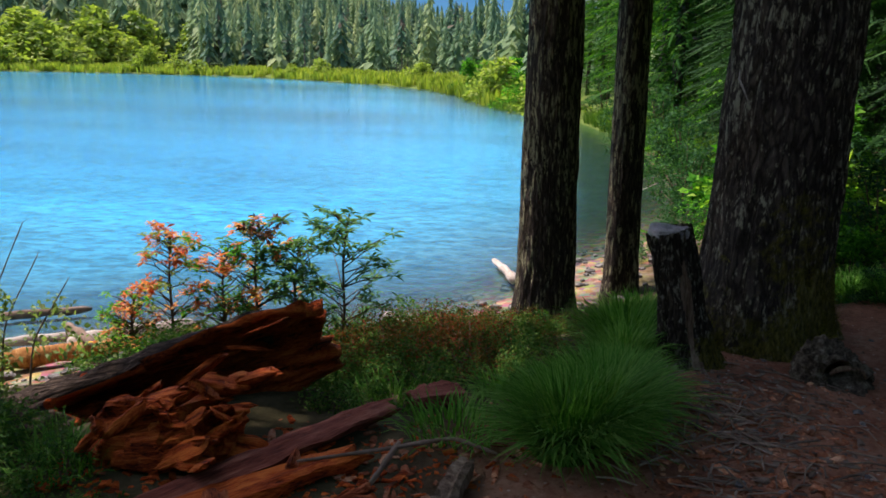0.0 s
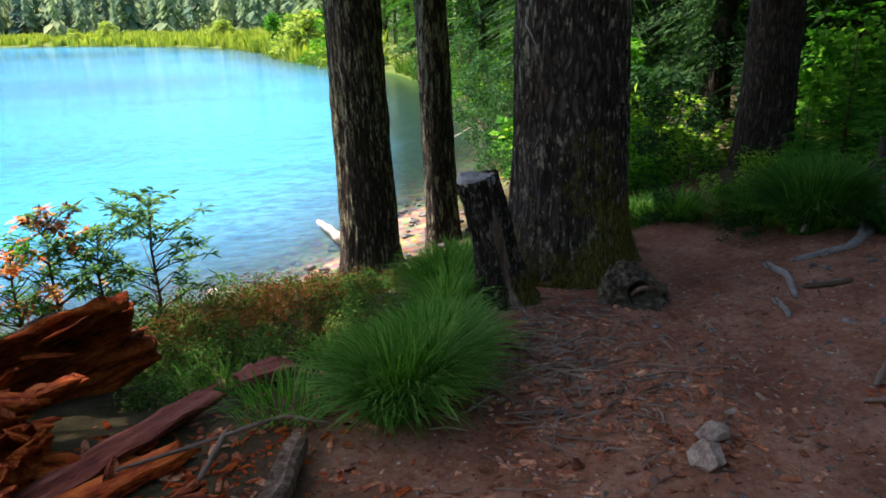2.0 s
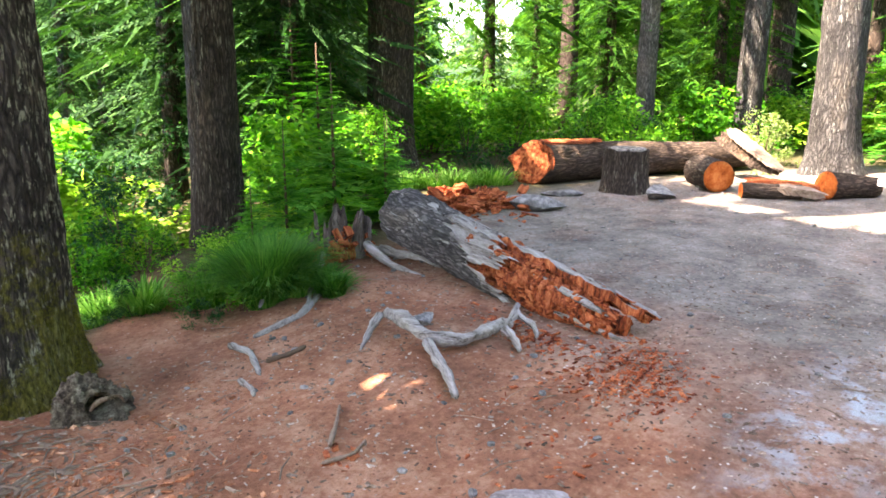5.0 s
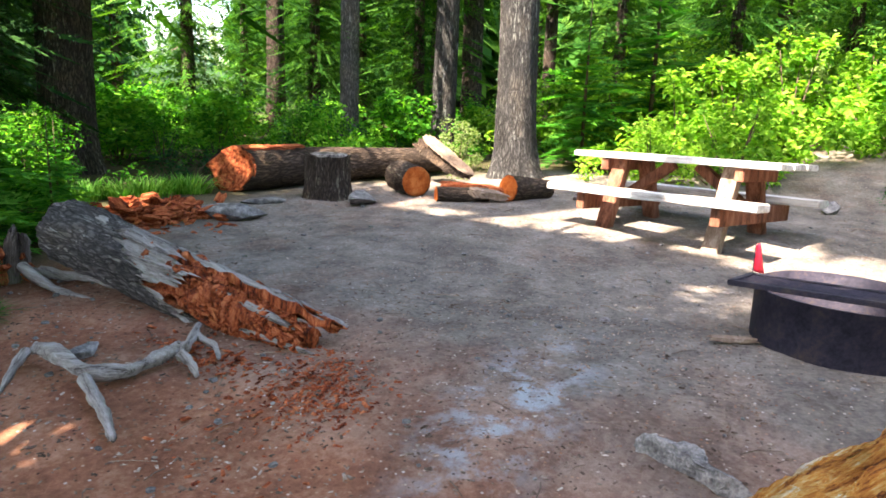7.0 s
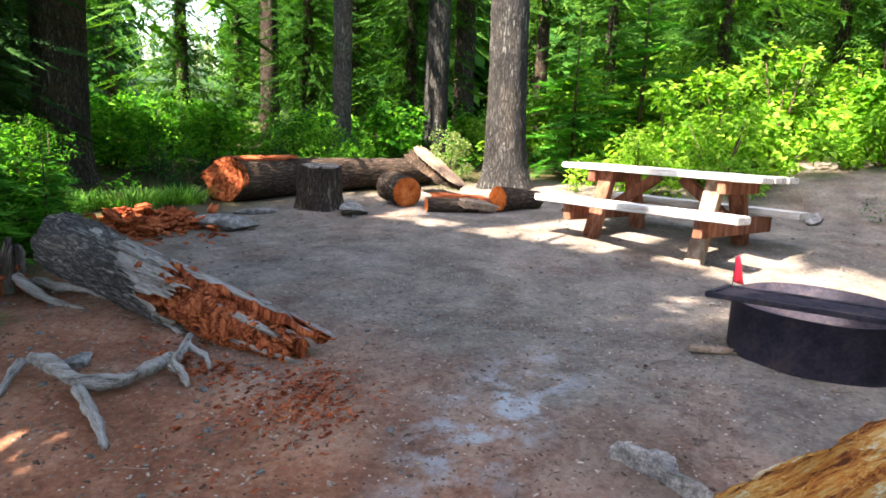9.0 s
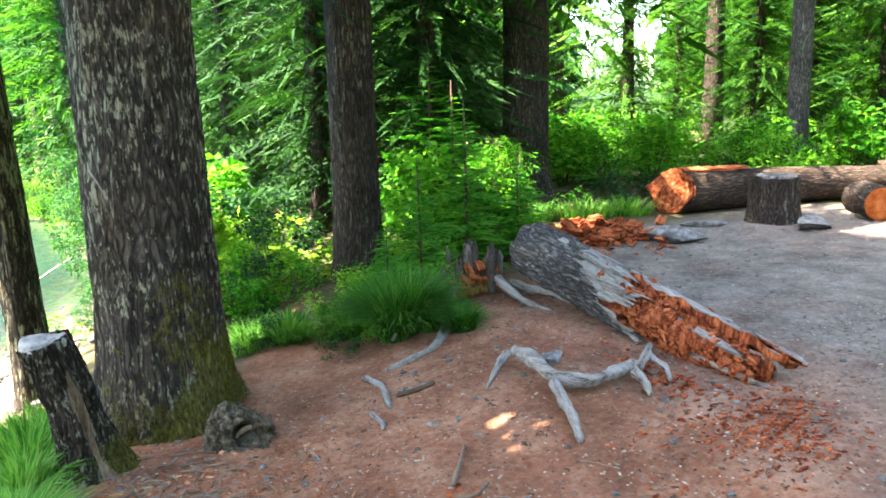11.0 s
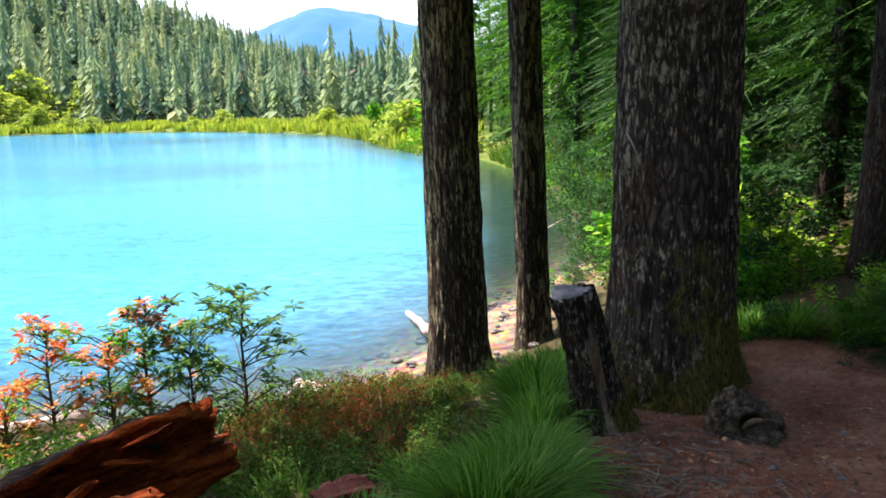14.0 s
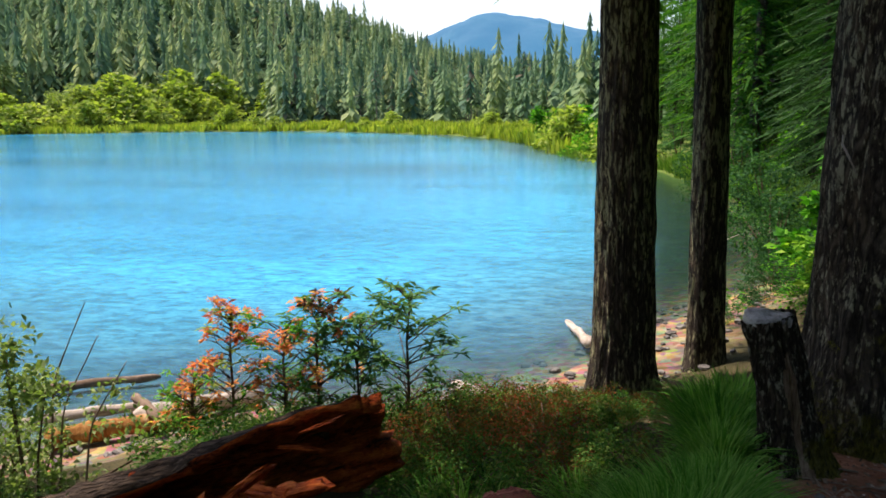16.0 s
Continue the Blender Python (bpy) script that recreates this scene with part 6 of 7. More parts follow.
# ---- grass ----
def blades(spots, count, length, spread, seed, width=0.006, lean=0.9):
    """Arching blades from a patch of ground spots (x, y, radius)."""
    rr = np.random.default_rng(seed)
    S = np.array(spots)
    pick = rr.integers(0, len(S), count)
    a, d = rr.uniform(0, 2 * np.pi, count), np.sqrt(rr.uniform(0, 1, count))
    x, y = S[pick, 0] + np.cos(a) * d * S[pick, 2], S[pick, 1] + np.sin(a) * d * S[pick, 2]
    z = land(np.stack([x, y], -1))[0]
    out = a + rr.normal(0, 0.5, count)
    L = length * rr.uniform(0.5, 1.15, count)
    reach = spread * (0.25 + 0.9 * d) * rr.uniform(0.5, 1.3, count) * lean
    vs = []
    for s, w in ((0, 1.0), (0.35, 0.9), (0.7, 0.65), (1.0, 0.0)):
        px = x + np.cos(out) * L * reach * s ** 1.7
        py = y + np.sin(out) * L * reach * s ** 1.7
        pz = z + L * (s * 1.05 - np.clip(reach, 0, 1.3) * 0.55 * s ** 2.4) - 0.01
        ox, oy = -np.sin(out) * width * w, np.cos(out) * width * w
        if w:
            vs += [np.stack([px + ox, py + oy, pz], -1), np.stack([px - ox, py - oy, pz], -1)]
        else:
            vs.append(np.stack([px, py, pz], -1))
    v = np.stack(vs, 1)
    b = np.arange(count)[:, None] * 7
    f = np.concatenate([b + q for q in ([0, 1, 3], [0, 3, 2], [2, 3, 5], [2, 5, 4], [4, 5, 6])])
    return v.reshape(-1, 3), f


def grass(name, spots, count, length, spread, seed, label, mat=M_GRASS, width=0.006, kind="stuff"):
    if not kind:
        t = empty_thing(name, pose(0, 0, 0), label, "grass")
        for k, s in enumerate(spots):
            v, f = blades([s], count // len(spots), length, spread, seed * 10 + k, width)
            tagged(child("blade_clump", tri_mesh("blade_clump", v, f, mat), t), kind="stuff")
        return t
    v, f = blades(spots, count, length, spread, seed, width)
    return tagged(new(name, tri_mesh(name, v, f, mat)), label, "grass", kind=kind)


grass("grass_tuft", [(0.17, 2.45, 0.12), (0.10, 2.36, 0.11), (0.28, 2.58, 0.12)], 5400, 0.33, 0.95, 1, "thick tuft of long bright green arching grass", width=0.0042, kind="")
grass("grass_tuft", [(0.47, 3.25, 0.09), (0.40, 2.86, 0.09)], 1700, 0.24, 0.85, 2, "green grass tuft beside the cut stump", width=0.0042, kind="")
grass("grass_tuft", [(0.62, 4.0, 0.2), (0.8, 4.3, 0.22), (0.55, 3.6, 0.12)], 2600, 0.30, 0.9, 3, "low green grass behind the stump", width=0.005, kind="")
# darker copy of the grass blades, shade put into the green
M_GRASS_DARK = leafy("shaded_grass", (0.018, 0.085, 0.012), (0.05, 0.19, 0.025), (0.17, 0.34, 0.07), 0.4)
grass("grass_tuft", [(2.72, 3.66, 0.09), (2.84, 3.68, 0.09), (2.94, 3.80, 0.10), (2.86, 3.95, 0.10)], 5200, 0.48, 0.95, 8, "weeping clump of fine grass beside the path, green darkened as in shade", M_GRASS_DARK, 0.004, "")
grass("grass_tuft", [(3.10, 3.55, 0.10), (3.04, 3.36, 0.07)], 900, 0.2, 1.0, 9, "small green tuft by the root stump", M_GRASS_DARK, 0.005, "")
grass("bank_grass", [(2.35, 4.45, 0.12), (2.2, 4.7, 0.14), (2.6, 4.1, 0.10), (6.6, 5.3, 0.4), (7.0, 5.0, 0.25), (6.3, 5.8, 0.4), (2.95, 3.62, 0.1)], 3000, 0.26, 1.0, 4, "soft green grass along the bushes' edge", width=0.006)
grass("bank_grass", [(-0.3, 2.55, 0.2), (-0.6, 3.1, 0.25), (-0.1, 3.1, 0.12), (-1.7, 2.2, 0.2)], 900, 0.16, 1.0, 5, "thin short grass on the bank", width=0.004)
grass("shore_grass", [(5.2 + 0.1 * k, 15 + 1.2 * k, 0.8) for k in range(10)] + [(5.4 - 0.1 * k, 24 + 1.8 * k, 0.9) for k in range(6)] + [(1.5 - 0.5 * k, 41 + 3 * k, 1.4) for k in range(8)], 9000, 0.7, 0.5, 6, "bright green sedge along the inlet", M_SHORE, 0.02)
rr = np.random.default_rng(3)
edge = [(x, y) for x, y in zip(rr.uniform(-110, 5, 4000), rr.uniform(45, 125, 4000))]
ed = shore_distance(edge)
edge = [(x, y, 1.0) for (x, y), d in zip(edge, ed) if 0.2 < d < 7][:420]
grass("shore_sedge", edge, 16000, 1.1, 0.3, 7, "band of yellow-green sedge on the far shore", M_MARSH, 0.10)


# ---- bushes ----
def bush_kind(seed, clumps, count, leaf, mat, r=0.5, h=0.9, aspect=0.5):
    rr = np.random.default_rng(seed)
    c = np.stack([rr.normal(0, r * 0.5, clumps), rr.normal(0, r * 0.5, clumps), rr.uniform(0.08, 1.0, clumps) * h], -1)
    c[:, :2] *= (0.75 + 0.75 * rr.uniform(0, 1, (clumps, 1)))
    c[:, 2] *= np.clip(1.25 - np.hypot(c[:, 0], c[:, 1]) / (r * 1.5), 0.25, 1)
    leaves = tri_mesh("bush_leaves", *leaf_cloud(c, rr.uniform(0.09, 0.26, clumps) * r * 1.6, count, leaf, seed, aspect), mat)
    parts = []
    for k in range(0, clumps, 2):
        p = c[k]
        parts.append(tube([(p[0] * 0.15, p[1] * 0.15, -0.1), (p[0] * 0.5, p[1] * 0.5, p[2] * 0.5), tuple(p)], [0.012, 0.009, 0.004], 5))
    o = mesh_object("stems", *join(parts), M_STEM)
    me = o.data
    bpy.data.objects.remove(o)
    return leaves, me


M_LEAF_LOW = leafy("low_plant_leaves", (0.02, 0.075, 0.014), (0.055, 0.15, 0.025), (0.17, 0.24, 0.05), 0.4)
BUSH = {
    "green": [bush_kind(70 + k, 22, 1900, (0.075, 0.095, 0.06, 0.11)[k], M_LEAF, 0.62, 1.0, (0.5, 0.6, 0.4, 0.62)[k]) for k in range(4)],
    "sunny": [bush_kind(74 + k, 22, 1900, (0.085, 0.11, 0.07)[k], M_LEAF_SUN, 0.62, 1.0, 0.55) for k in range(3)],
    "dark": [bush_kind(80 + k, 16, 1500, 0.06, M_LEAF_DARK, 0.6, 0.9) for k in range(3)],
    "willow": [bush_kind(90 + k, 18, 900, 0.16, M_LEAF_YELLOW, 0.7, 1.0, 0.6) for k in range(3)],
    "pale": [bush_kind(95 + k, 18, 2600, 0.05, M_LEAF_PALE, 0.6, 1.0, 0.6) for k in range(2)],
    "heath": [bush_kind(98 + k, 14, 2600, 0.02, M_HEATH, 0.45, 0.3, 0.6) for k in range(2)],
    "low": [bush_kind(104 + k, 14, 2000, 0.038, M_LEAF_LOW, 0.5, 0.36, 0.42) for k in range(2)],
}
LABELS = {"sunny": ("leafy_bush", "leafy bush at the forest edge, green lightened and yellowed for sunlight", "sunlit bushes"), "green": ("leafy_bush", "bright green leafy bush at the forest edge", "green bushes"), "dark": ("leafy_bush", "leafy bush under the firs, dark green with some shade in the colour", "dark bushes"),
          "willow": ("willow_bush", "yellow-green willow bush by the water", "willow bushes"), "pale": ("pale_bush", "sunlit pale green bush with small round leaves", "pale bushes"),
          "heath": ("heath_shrub", "low reddish and olive heath shrub on the bank", "heath shrubs"), "low": ("low_plant", "low dark green leafy plant on the bank", "low plants")}


def bush(kind, k, x, y, s, turn=0, sz=None):
    name, label, group = LABELS[kind]
    t = empty_thing(name, pose(x, y, ground_z(x, y) - 0.03, 0, 0, turn), label, "bush", group)
    t.scale = (s, s, sz or s)
    lv, st = BUSH[kind][k % len(BUSH[kind])]
    child("leaves", lv, t)
    child("stem", st, t)
    return t


rr = np.random.default_rng(21)
# green bank right of the large fir and round the trunks behind it
for x, y, s in ((2.5, 5.3, 0.55), (3.0, 4.6, 0.6), (3.3, 4.25, 0.55), (2.9, 5.4, 0.7), (3.6, 4.7, 0.75), (4.3, 5.0, 0.85), (4.0, 5.2, 0.8), (4.9, 5.0, 0.7), (4.6, 5.8, 1.0), (5.2, 5.5, 0.9), (5.8, 6.0, 0.9), (2.2, 6.4, 0.7), (2.8, 7.0, 0.9), (3.2, 6.4, 0.9),
                (5.6, 6.6, 1.0), (6.6, 6.6, 0.9), (4.6, 7.2, 1.1), (3.4, 8.2, 1.1), (2.6, 8.6, 0.9), (5.0, 8.6, 1.2), (6.3, 8.2, 1.2), (4.2, 9.4, 1.2), (7.2, 8.8, 1.2), (8.6, 6.6, 0.9), (8.9, 7.6, 1.0), (9.8, 6.6, 1.0), (8.2, 5.9, 0.6), (2.75, 4.25, 0.42), (3.1, 3.95, 0.36), (2.4, 3.85, 0.34), (2.62, 3.75, 0.34), (2.85, 3.85, 0.36), (2.5, 4.15, 0.4), (3.35, 4.0, 0.3), (2.25, 4.4, 0.36)):
    s_ = s * (0.62 if y < 5.7 and x < 5.3 else 0.9)
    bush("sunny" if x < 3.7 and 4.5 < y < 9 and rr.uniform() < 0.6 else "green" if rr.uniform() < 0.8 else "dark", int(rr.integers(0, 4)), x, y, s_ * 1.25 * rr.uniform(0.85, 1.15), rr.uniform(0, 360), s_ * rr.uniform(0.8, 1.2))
# behind the logs
for k in range(40):
    x, y = rr.uniform(9.4, 15), rr.uniform(2.4, 9.5)
    if math.hypot(x - 9.95, y - 2) < 0.7:
        continue
    bush("green" if rr.uniform() < 0.6 else "dark", int(rr.integers(0, 4)), x, y, rr.uniform(0.6, 1.15), rr.uniform(0, 360))
# the sunlit thicket behind the table, in the leaf colour lightened for sun
for k in range(64):
    x, y = rr.uniform(9.8, 17), rr.uniform(-9, 2.4)
    if x < 12.6 + 0.35 * y and y < -1.2 or math.hypot(x - 9.95, y - 2) < 0.7:
        continue
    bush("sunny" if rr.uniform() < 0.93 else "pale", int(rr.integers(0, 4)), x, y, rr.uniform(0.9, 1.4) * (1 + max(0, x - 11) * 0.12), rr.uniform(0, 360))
bush("dark", 1, 8.9, -2.75, 0.6)
bush("dark", 2, 9.3, -3.2, 0.7)
bush("pale", 0, 9.95, 2.82, 0.7)
# inlet and near right shore
for x, y, s in ((4.7, 12.4, 0.9), (4.1, 11.2, 0.8), (5.8, 14.2, 1.3), (6.2, 17, 1.6), (6.8, 20, 1.8), (7.4, 17, 2.0), (6.9, 23, 1.9), (6.6, 27, 1.8), (6.6, 31, 2.2), (5.4, 36, 2.2), (3.0, 39, 2.2), (2.0, 43, 2.4), (0.6, 47.5, 2.4), (2.6, 50, 2.8), (-0.4, 53, 2.4), (-1.5, 60, 2.6), (3.9, 9.9, 0.8), (4.8, 10.4, 1.0), (3.6, 10.8, 0.5), (2.75, 7.2, 0.7), (3.3, 8.4, 0.9), (2.7, 6.2, 0.7), (3.2, 7.6, 1.3), (3.2, 9.2, 1.3), (3.6, 9.0, 1.6), (3.0, 5.9, 0.9)):
    bush(("willow" if rr.uniform() < 0.5 else "green") if y > 38 else ("green" if rr.uniform() < 0.7 else "dark"), int(rr.integers(0, 4)), x, y, s, rr.uniform(0, 360))
bush("dark", 1, 3.5, 9.4, 1.0, 40, 1.3)
# shrubs that hang over the inlet's edge, dark leaf colour in place of shade
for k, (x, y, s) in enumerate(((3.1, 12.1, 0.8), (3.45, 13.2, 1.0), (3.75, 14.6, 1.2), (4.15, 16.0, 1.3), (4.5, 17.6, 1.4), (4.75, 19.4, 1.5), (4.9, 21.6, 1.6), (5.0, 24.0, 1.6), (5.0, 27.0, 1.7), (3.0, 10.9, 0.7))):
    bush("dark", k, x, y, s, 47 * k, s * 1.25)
# far willows
for k in range(330):
    x, y = rr.uniform(-125, 0), rr.uniform(60, 132)
    d = float(shore_distance([(x, y)])[0])
    if not 2.5 < d < (24 if x < -50 else 8):
        continue
    s = float(np.interp(x, [-90, -62, -40, -20], [5.6, 3.8, 2.2, 1.8])) * rr.uniform(0.65, 1.3) * (0.75 + d / 30)
    bush("willow" if rr.uniform() < 0.8 else "pale", int(rr.integers(0, 3)), x, y, s * 1.15, rr.uniform(0, 360), s)
# low plants on the bank
for k in range(34):
    x, y = rr.uniform(-2.5, -0.45), rr.uniform(3.0, 5.4)
    if abs(y - 2.95) < 0.5 and x < -0.6 or math.hypot(x - 0.2, y - 4.2) < 0.3:
        continue
    bush("low", k, x, y, rr.uniform(0.45, 0.85), rr.uniform(0, 360))
for x, y, s in ((-1.95, 2.0, 0.7), (-1.75, 1.75, 0.6), (-2.3, 2.15, 0.8), (-1.55, 2.0, 0.5), (-2.1, 1.6, 0.7), (-0.75, 3.0, 0.5), (-0.6, 3.35, 0.6), (-0.9, 3.5, 0.7), (-3.2, 3.0, 0.8), (-1.85, 2.35, 0.4), (-2.2, 2.5, 0.5), (-1.6, 1.75, 0.4), (-2.0, 2.25, 0.6), (-1.45, 1.85, 0.3), (-2.8, 3.3, 0.7), (-2.9, 2.6, 0.5)):
    bush("low", int(x * 10), x, y, s, x * 90)
for k in range(64):
    x, y = rr.uniform(-1.0, 0.55), rr.uniform(3.5, 6.5)
    if math.hypot(x - 0.37, y - 6.50) < 0.45 or x > 0.1 and y < 4.4:
        continue
    near_fir = max(0.0, 1 - abs(x - 0.06 * y) / 0.55)
    bush("heath", k, x, y, rr.uniform(0.6, 1.0) * (1 - 0.45 * near_fir), rr.uniform(0, 360))
# low growth between the heath and the grass tuft
for k in range(34):
    x, y = rr.uniform(-0.5, 0.34), rr.uniform(3.05, 5.6)
    bush("low" if k % 3 else "heath", k, x, y, rr.uniform(0.35, 0.6), rr.uniform(0, 360))
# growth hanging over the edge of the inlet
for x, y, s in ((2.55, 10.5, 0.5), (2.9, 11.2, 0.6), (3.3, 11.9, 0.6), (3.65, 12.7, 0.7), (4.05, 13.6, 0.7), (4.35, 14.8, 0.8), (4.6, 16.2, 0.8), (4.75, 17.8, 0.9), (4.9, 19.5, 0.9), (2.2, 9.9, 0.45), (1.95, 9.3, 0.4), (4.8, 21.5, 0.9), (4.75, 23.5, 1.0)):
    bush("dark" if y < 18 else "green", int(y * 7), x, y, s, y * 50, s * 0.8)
# left shrub
bush("pale", 0, -3.25, 3.75, 0.85, 20, 1.1)
bush("pale", 1, -3.75, 4.0, 0.8, 120, 0.9)
bush("pale", 1, -3.0, 3.2, 0.5, 200, 0.6)


# ---- shrubs behind the rotten log ----
def lake_shrub(x, y, h, mat, seed, label, reach=0.3, count=900, leaf=0.05, red=0, seeds=0):
    z = ground_z(x, y)
    t = empty_thing("lake_shrub", pose(x, y, z - 0.03), label, "shrub")
    rr = np.random.default_rng(seed)
    stems, tips = [], []
    main = np.array([(0, 0, 0), (0.03, 0, h * 0.35), (0.02, 0.02, h * 0.7), (0.06, 0, h)])
    stems.append(tube(main, [0.013, 0.011, 0.008, 0.003], 7))
    for k in range(46):
        s = rr.uniform(0.2, 0.98)
        a = rr.uniform(0, 6.28)
        p = np.array([np.interp(s, np.linspace(0, 1, 4), main[:, q]) for q in range(3)])
        e = p + np.array([math.cos(a) * reach, math.sin(a) * reach, rr.uniform(0.15, 0.6) * reach * 1.4]) * rr.uniform(0.5, 1.2) * (1.15 - 0.6 * s)
        mid = (p + e) / 2 + (0, 0, 0.02)
        stems.append(tube([p, mid, e], [0.005, 0.004, 0.0018], 5))
        tips.append(e)
        if rr.uniform() < 0.7:
            tw = (mid + e) / 2 + rr.normal(0, 0.05, 3)
            stems.append(tube([mid, (mid + tw) / 2, tw], [0.003, 0.0025, 0.0015], 4))
            tips.append(tw)
    tips.append(main[-1])
    mesh_object("stem", *join(stems), M_STEM, t)
    tips = np.array(tips)[rr.permutation(len(tips))]
    hot = len(tips) * red // (red + count) if red else 0
    if hot:
        child("red_leaves", tri_mesh("red_leaves", *rosettes(tips[:hot], 12, leaf * 0.95, seed + 5, 0.34), M_LEAF_RED), t, "red and orange autumn leaves")
    child("leaves", tri_mesh("leaves", *rosettes(tips[hot:], 12, leaf, seed, 0.28), mat), t)
    for k in range(seeds):
        p = main[-1] + rr.normal(0, 0.06, 3) * (1.4, 1.4, 0.6) + (0.04, 0, 0)
        v, f = leaf_cloud([p], 0.03, 26, 0.05, seed + 30 + k, 0.4)
        child("seed_head", tri_mesh("seed_head", v, f, M_SEED), t, "brown dry seed head")
    return t


M_SHRUB = leafy("narrow_shrub_leaves", (0.028, 0.095, 0.035), (0.07, 0.19, 0.06), (0.18, 0.31, 0.10), 0.45)
M_SEED = leafy("dry_seed_heads", (0.05, 0.02, 0.015), (0.13, 0.05, 0.035), (0.25, 0.12, 0.08), 0.3)
lake_shrub(-1.22, 4.82, 1.02, M_SHRUB, 1, "tall green shrub with narrow leaves by the water", 0.40, 900, 0.075)
lake_shrub(-1.55, 4.75, 0.85, M_SHRUB, 7, "green shrub with narrow leaves by the water", 0.30, 500, 0.07)
lake_shrub(-1.83, 4.75, 1.0, M_SHRUB, 2, "thin shrub with brown seed heads and reddening leaves", 0.30, 360, 0.07, 160, 6)
lake_shrub(-2.05, 4.7, 0.86, M_LEAF, 3, "green and red shrub by the water", 0.30, 420, 0.06, 240)
lake_shrub(-2.45, 4.75, 0.98, M_LEAF_YELLOW, 4, "yellow and orange autumn shrub by the water", 0.27, 260, 0.06, 420)
lake_shrub(-2.65, 4.55, 0.55, M_LEAF, 5, "low green and pink shrub by the water", 0.25, 220, 0.055, 200)
for k, (x, y, h) in enumerate(((-3.1, 3.8, 1.05), (-3.3, 4.0, 1.2), (-2.9, 3.75, 0.9))):
    z = ground_z(x, y)
    stick("bare_twig", [(x, y, z), (x + 0.1, y, z + h * 0.6), (x + 0.3, y + 0.1, z + h)], 0.009, 0.003, M_TWIG, "bare grey branch standing in the pale bush", "twig", 6)


# ---- fir saplings in the bushes ----
M_SAPLING = leafy("sapling_needles", (0.02, 0.13, 0.015), (0.07, 0.28, 0.03), (0.20, 0.46, 0.07), 0.45)
SAPLING = crown_mesh("sapling_crown", 1.35, 0.10, 0.66, 64, 44, 77, 0.16, M_SAPLING, 0.36, None, True)
sv, sf = tube([(0, 0, -0.1), (0, 0, 0.6), (0, 0, 1.5)], [0.02, 0.015, 0.004], 7)
so = mesh_object("stem", sv, sf, M_STEM)
SAPSTEM = so.data
bpy.data.objects.remove(so)
for x, y, s in ((4.2, 4.62, 0.98), (3.55, 4.45, 0.72), (4.7, 4.5, 0.66), (3.05, 4.2, 0.5), (5.3, 5.05, 0.6), (4.9, 5.6, 1.1), (12.2, 0.4, 2.2), (11.3, 1.3, 1.6), (5.9, 7.2, 1.5)):
    t = empty_thing("fir_sapling", pose(x, y, ground_z(x, y), 0, 0, x * 77) @ Matrix.Scale(s, 4), "young bright green fir sapling among bushes", "sapling", "fir saplings")
    child("crown", SAPLING, t)
    child("stem", SAPSTEM, t)


# ---- shore logs ----
def shore_log(a, b, ra, rb, label, mat=M_PALELOG, name="driftwood_log"):
    return stick(name, [a, tuple((np.array(a) + b) / 2 + (0, 0, 0.015)), b], ra, rb, mat, label, "log", 14, 0.14)


shore_log((-5.4, 6.32, -1.25), (-4.22, 6.84, -1.22), 0.055, 0.035, "pale red-brown log floating at the shore", M_TWIG)
shore_log((-4.9, 5.62, -1.24), (-3.9, 6.08, -1.2), 0.05, 0.045, "bleached pale driftwood log at the water's edge")
shore_log((-3.98, 5.98, -1.08), (-3.42, 5.42, -1.02), 0.04, 0.035, "pinkish broken log leaning on the shore", M_TWIG)
shore_log((-3.75, 5.6, -1.12), (-2.95, 6.42, -1.2), 0.10, 0.075, "thick bleached white log on the shore")
shore_log((-4.3, 5.2, -1.15), (-3.3, 5.75, -1.15), 0.09, 0.07, "orange-brown driftwood log on the shore", M_YELLOWWOOD)
shore_log((-0.09, 9.2, -1.2), (0.16, 8.15, -1.16), 0.035, 0.06, "bleached driftwood branch at the water's edge")
shore_log((0.1, 8.5, -1.2), (0.4, 8.05, -1.15), 0.05, 0.04, "bleached driftwood branch at the water's edge")
shore_log((-1.2, 7.05, -1.25), (-0.72, 6.3, -1.12), 0.05, 0.065, "pale driftwood log lying across the shoreline")
shore_log((2.35, 14.0, -1.27), (3.15, 14.4, -0.95), 0.022, 0.01, "pale dead branch reaching over the inlet")
shore_log((-92, 86, -1.25), (-84, 88, -1.22), 0.18, 0.12, "far floating log near the far shore")


# ---- stones ----
def stone(x, y, sx, sy, sz, seed, label, turn=0, sink=0.3, mat=M_STONE, name="stone", block=0.0):
    rr = np.random.default_rng(seed)
    bm = bmesh.new()
    bmesh.ops.create_icosphere(bm, subdivisions=4, radius=1.0)
    co = np.array([v.co[:] for v in bm.verts])
    faces = [[v.index for v in f.verts] for f in bm.faces]
    bm.free()
    if block:
        co = np.sign(co) * np.abs(co) ** (1 - block)
    n = value_noise(co, 1.3, seed) * 0.2 + value_noise(co, 3.1, seed + 1) * 0.08
    co = co * (1 + n)[:, None]
    for _ in range(11):
        d = rr.normal(size=3)
        d /= np.linalg.norm(d)
        h = co @ d
        co -= np.maximum(h - rr.uniform(0.5, 0.75), 0)[:, None] * d
    co = co * 1.3 + 0.02 * np.stack([value_noise(co, 7, seed + q) for q in range(3)], -1)
    ob = mesh_object(name, co * (sx, sy, sz), faces, mat, None, False)
    ob.matrix_world = pose(x, y, ground_z(x, y) + sz * (1 - sink * 2), 0, 0, turn)
    return tagged(ob, label, "stone")


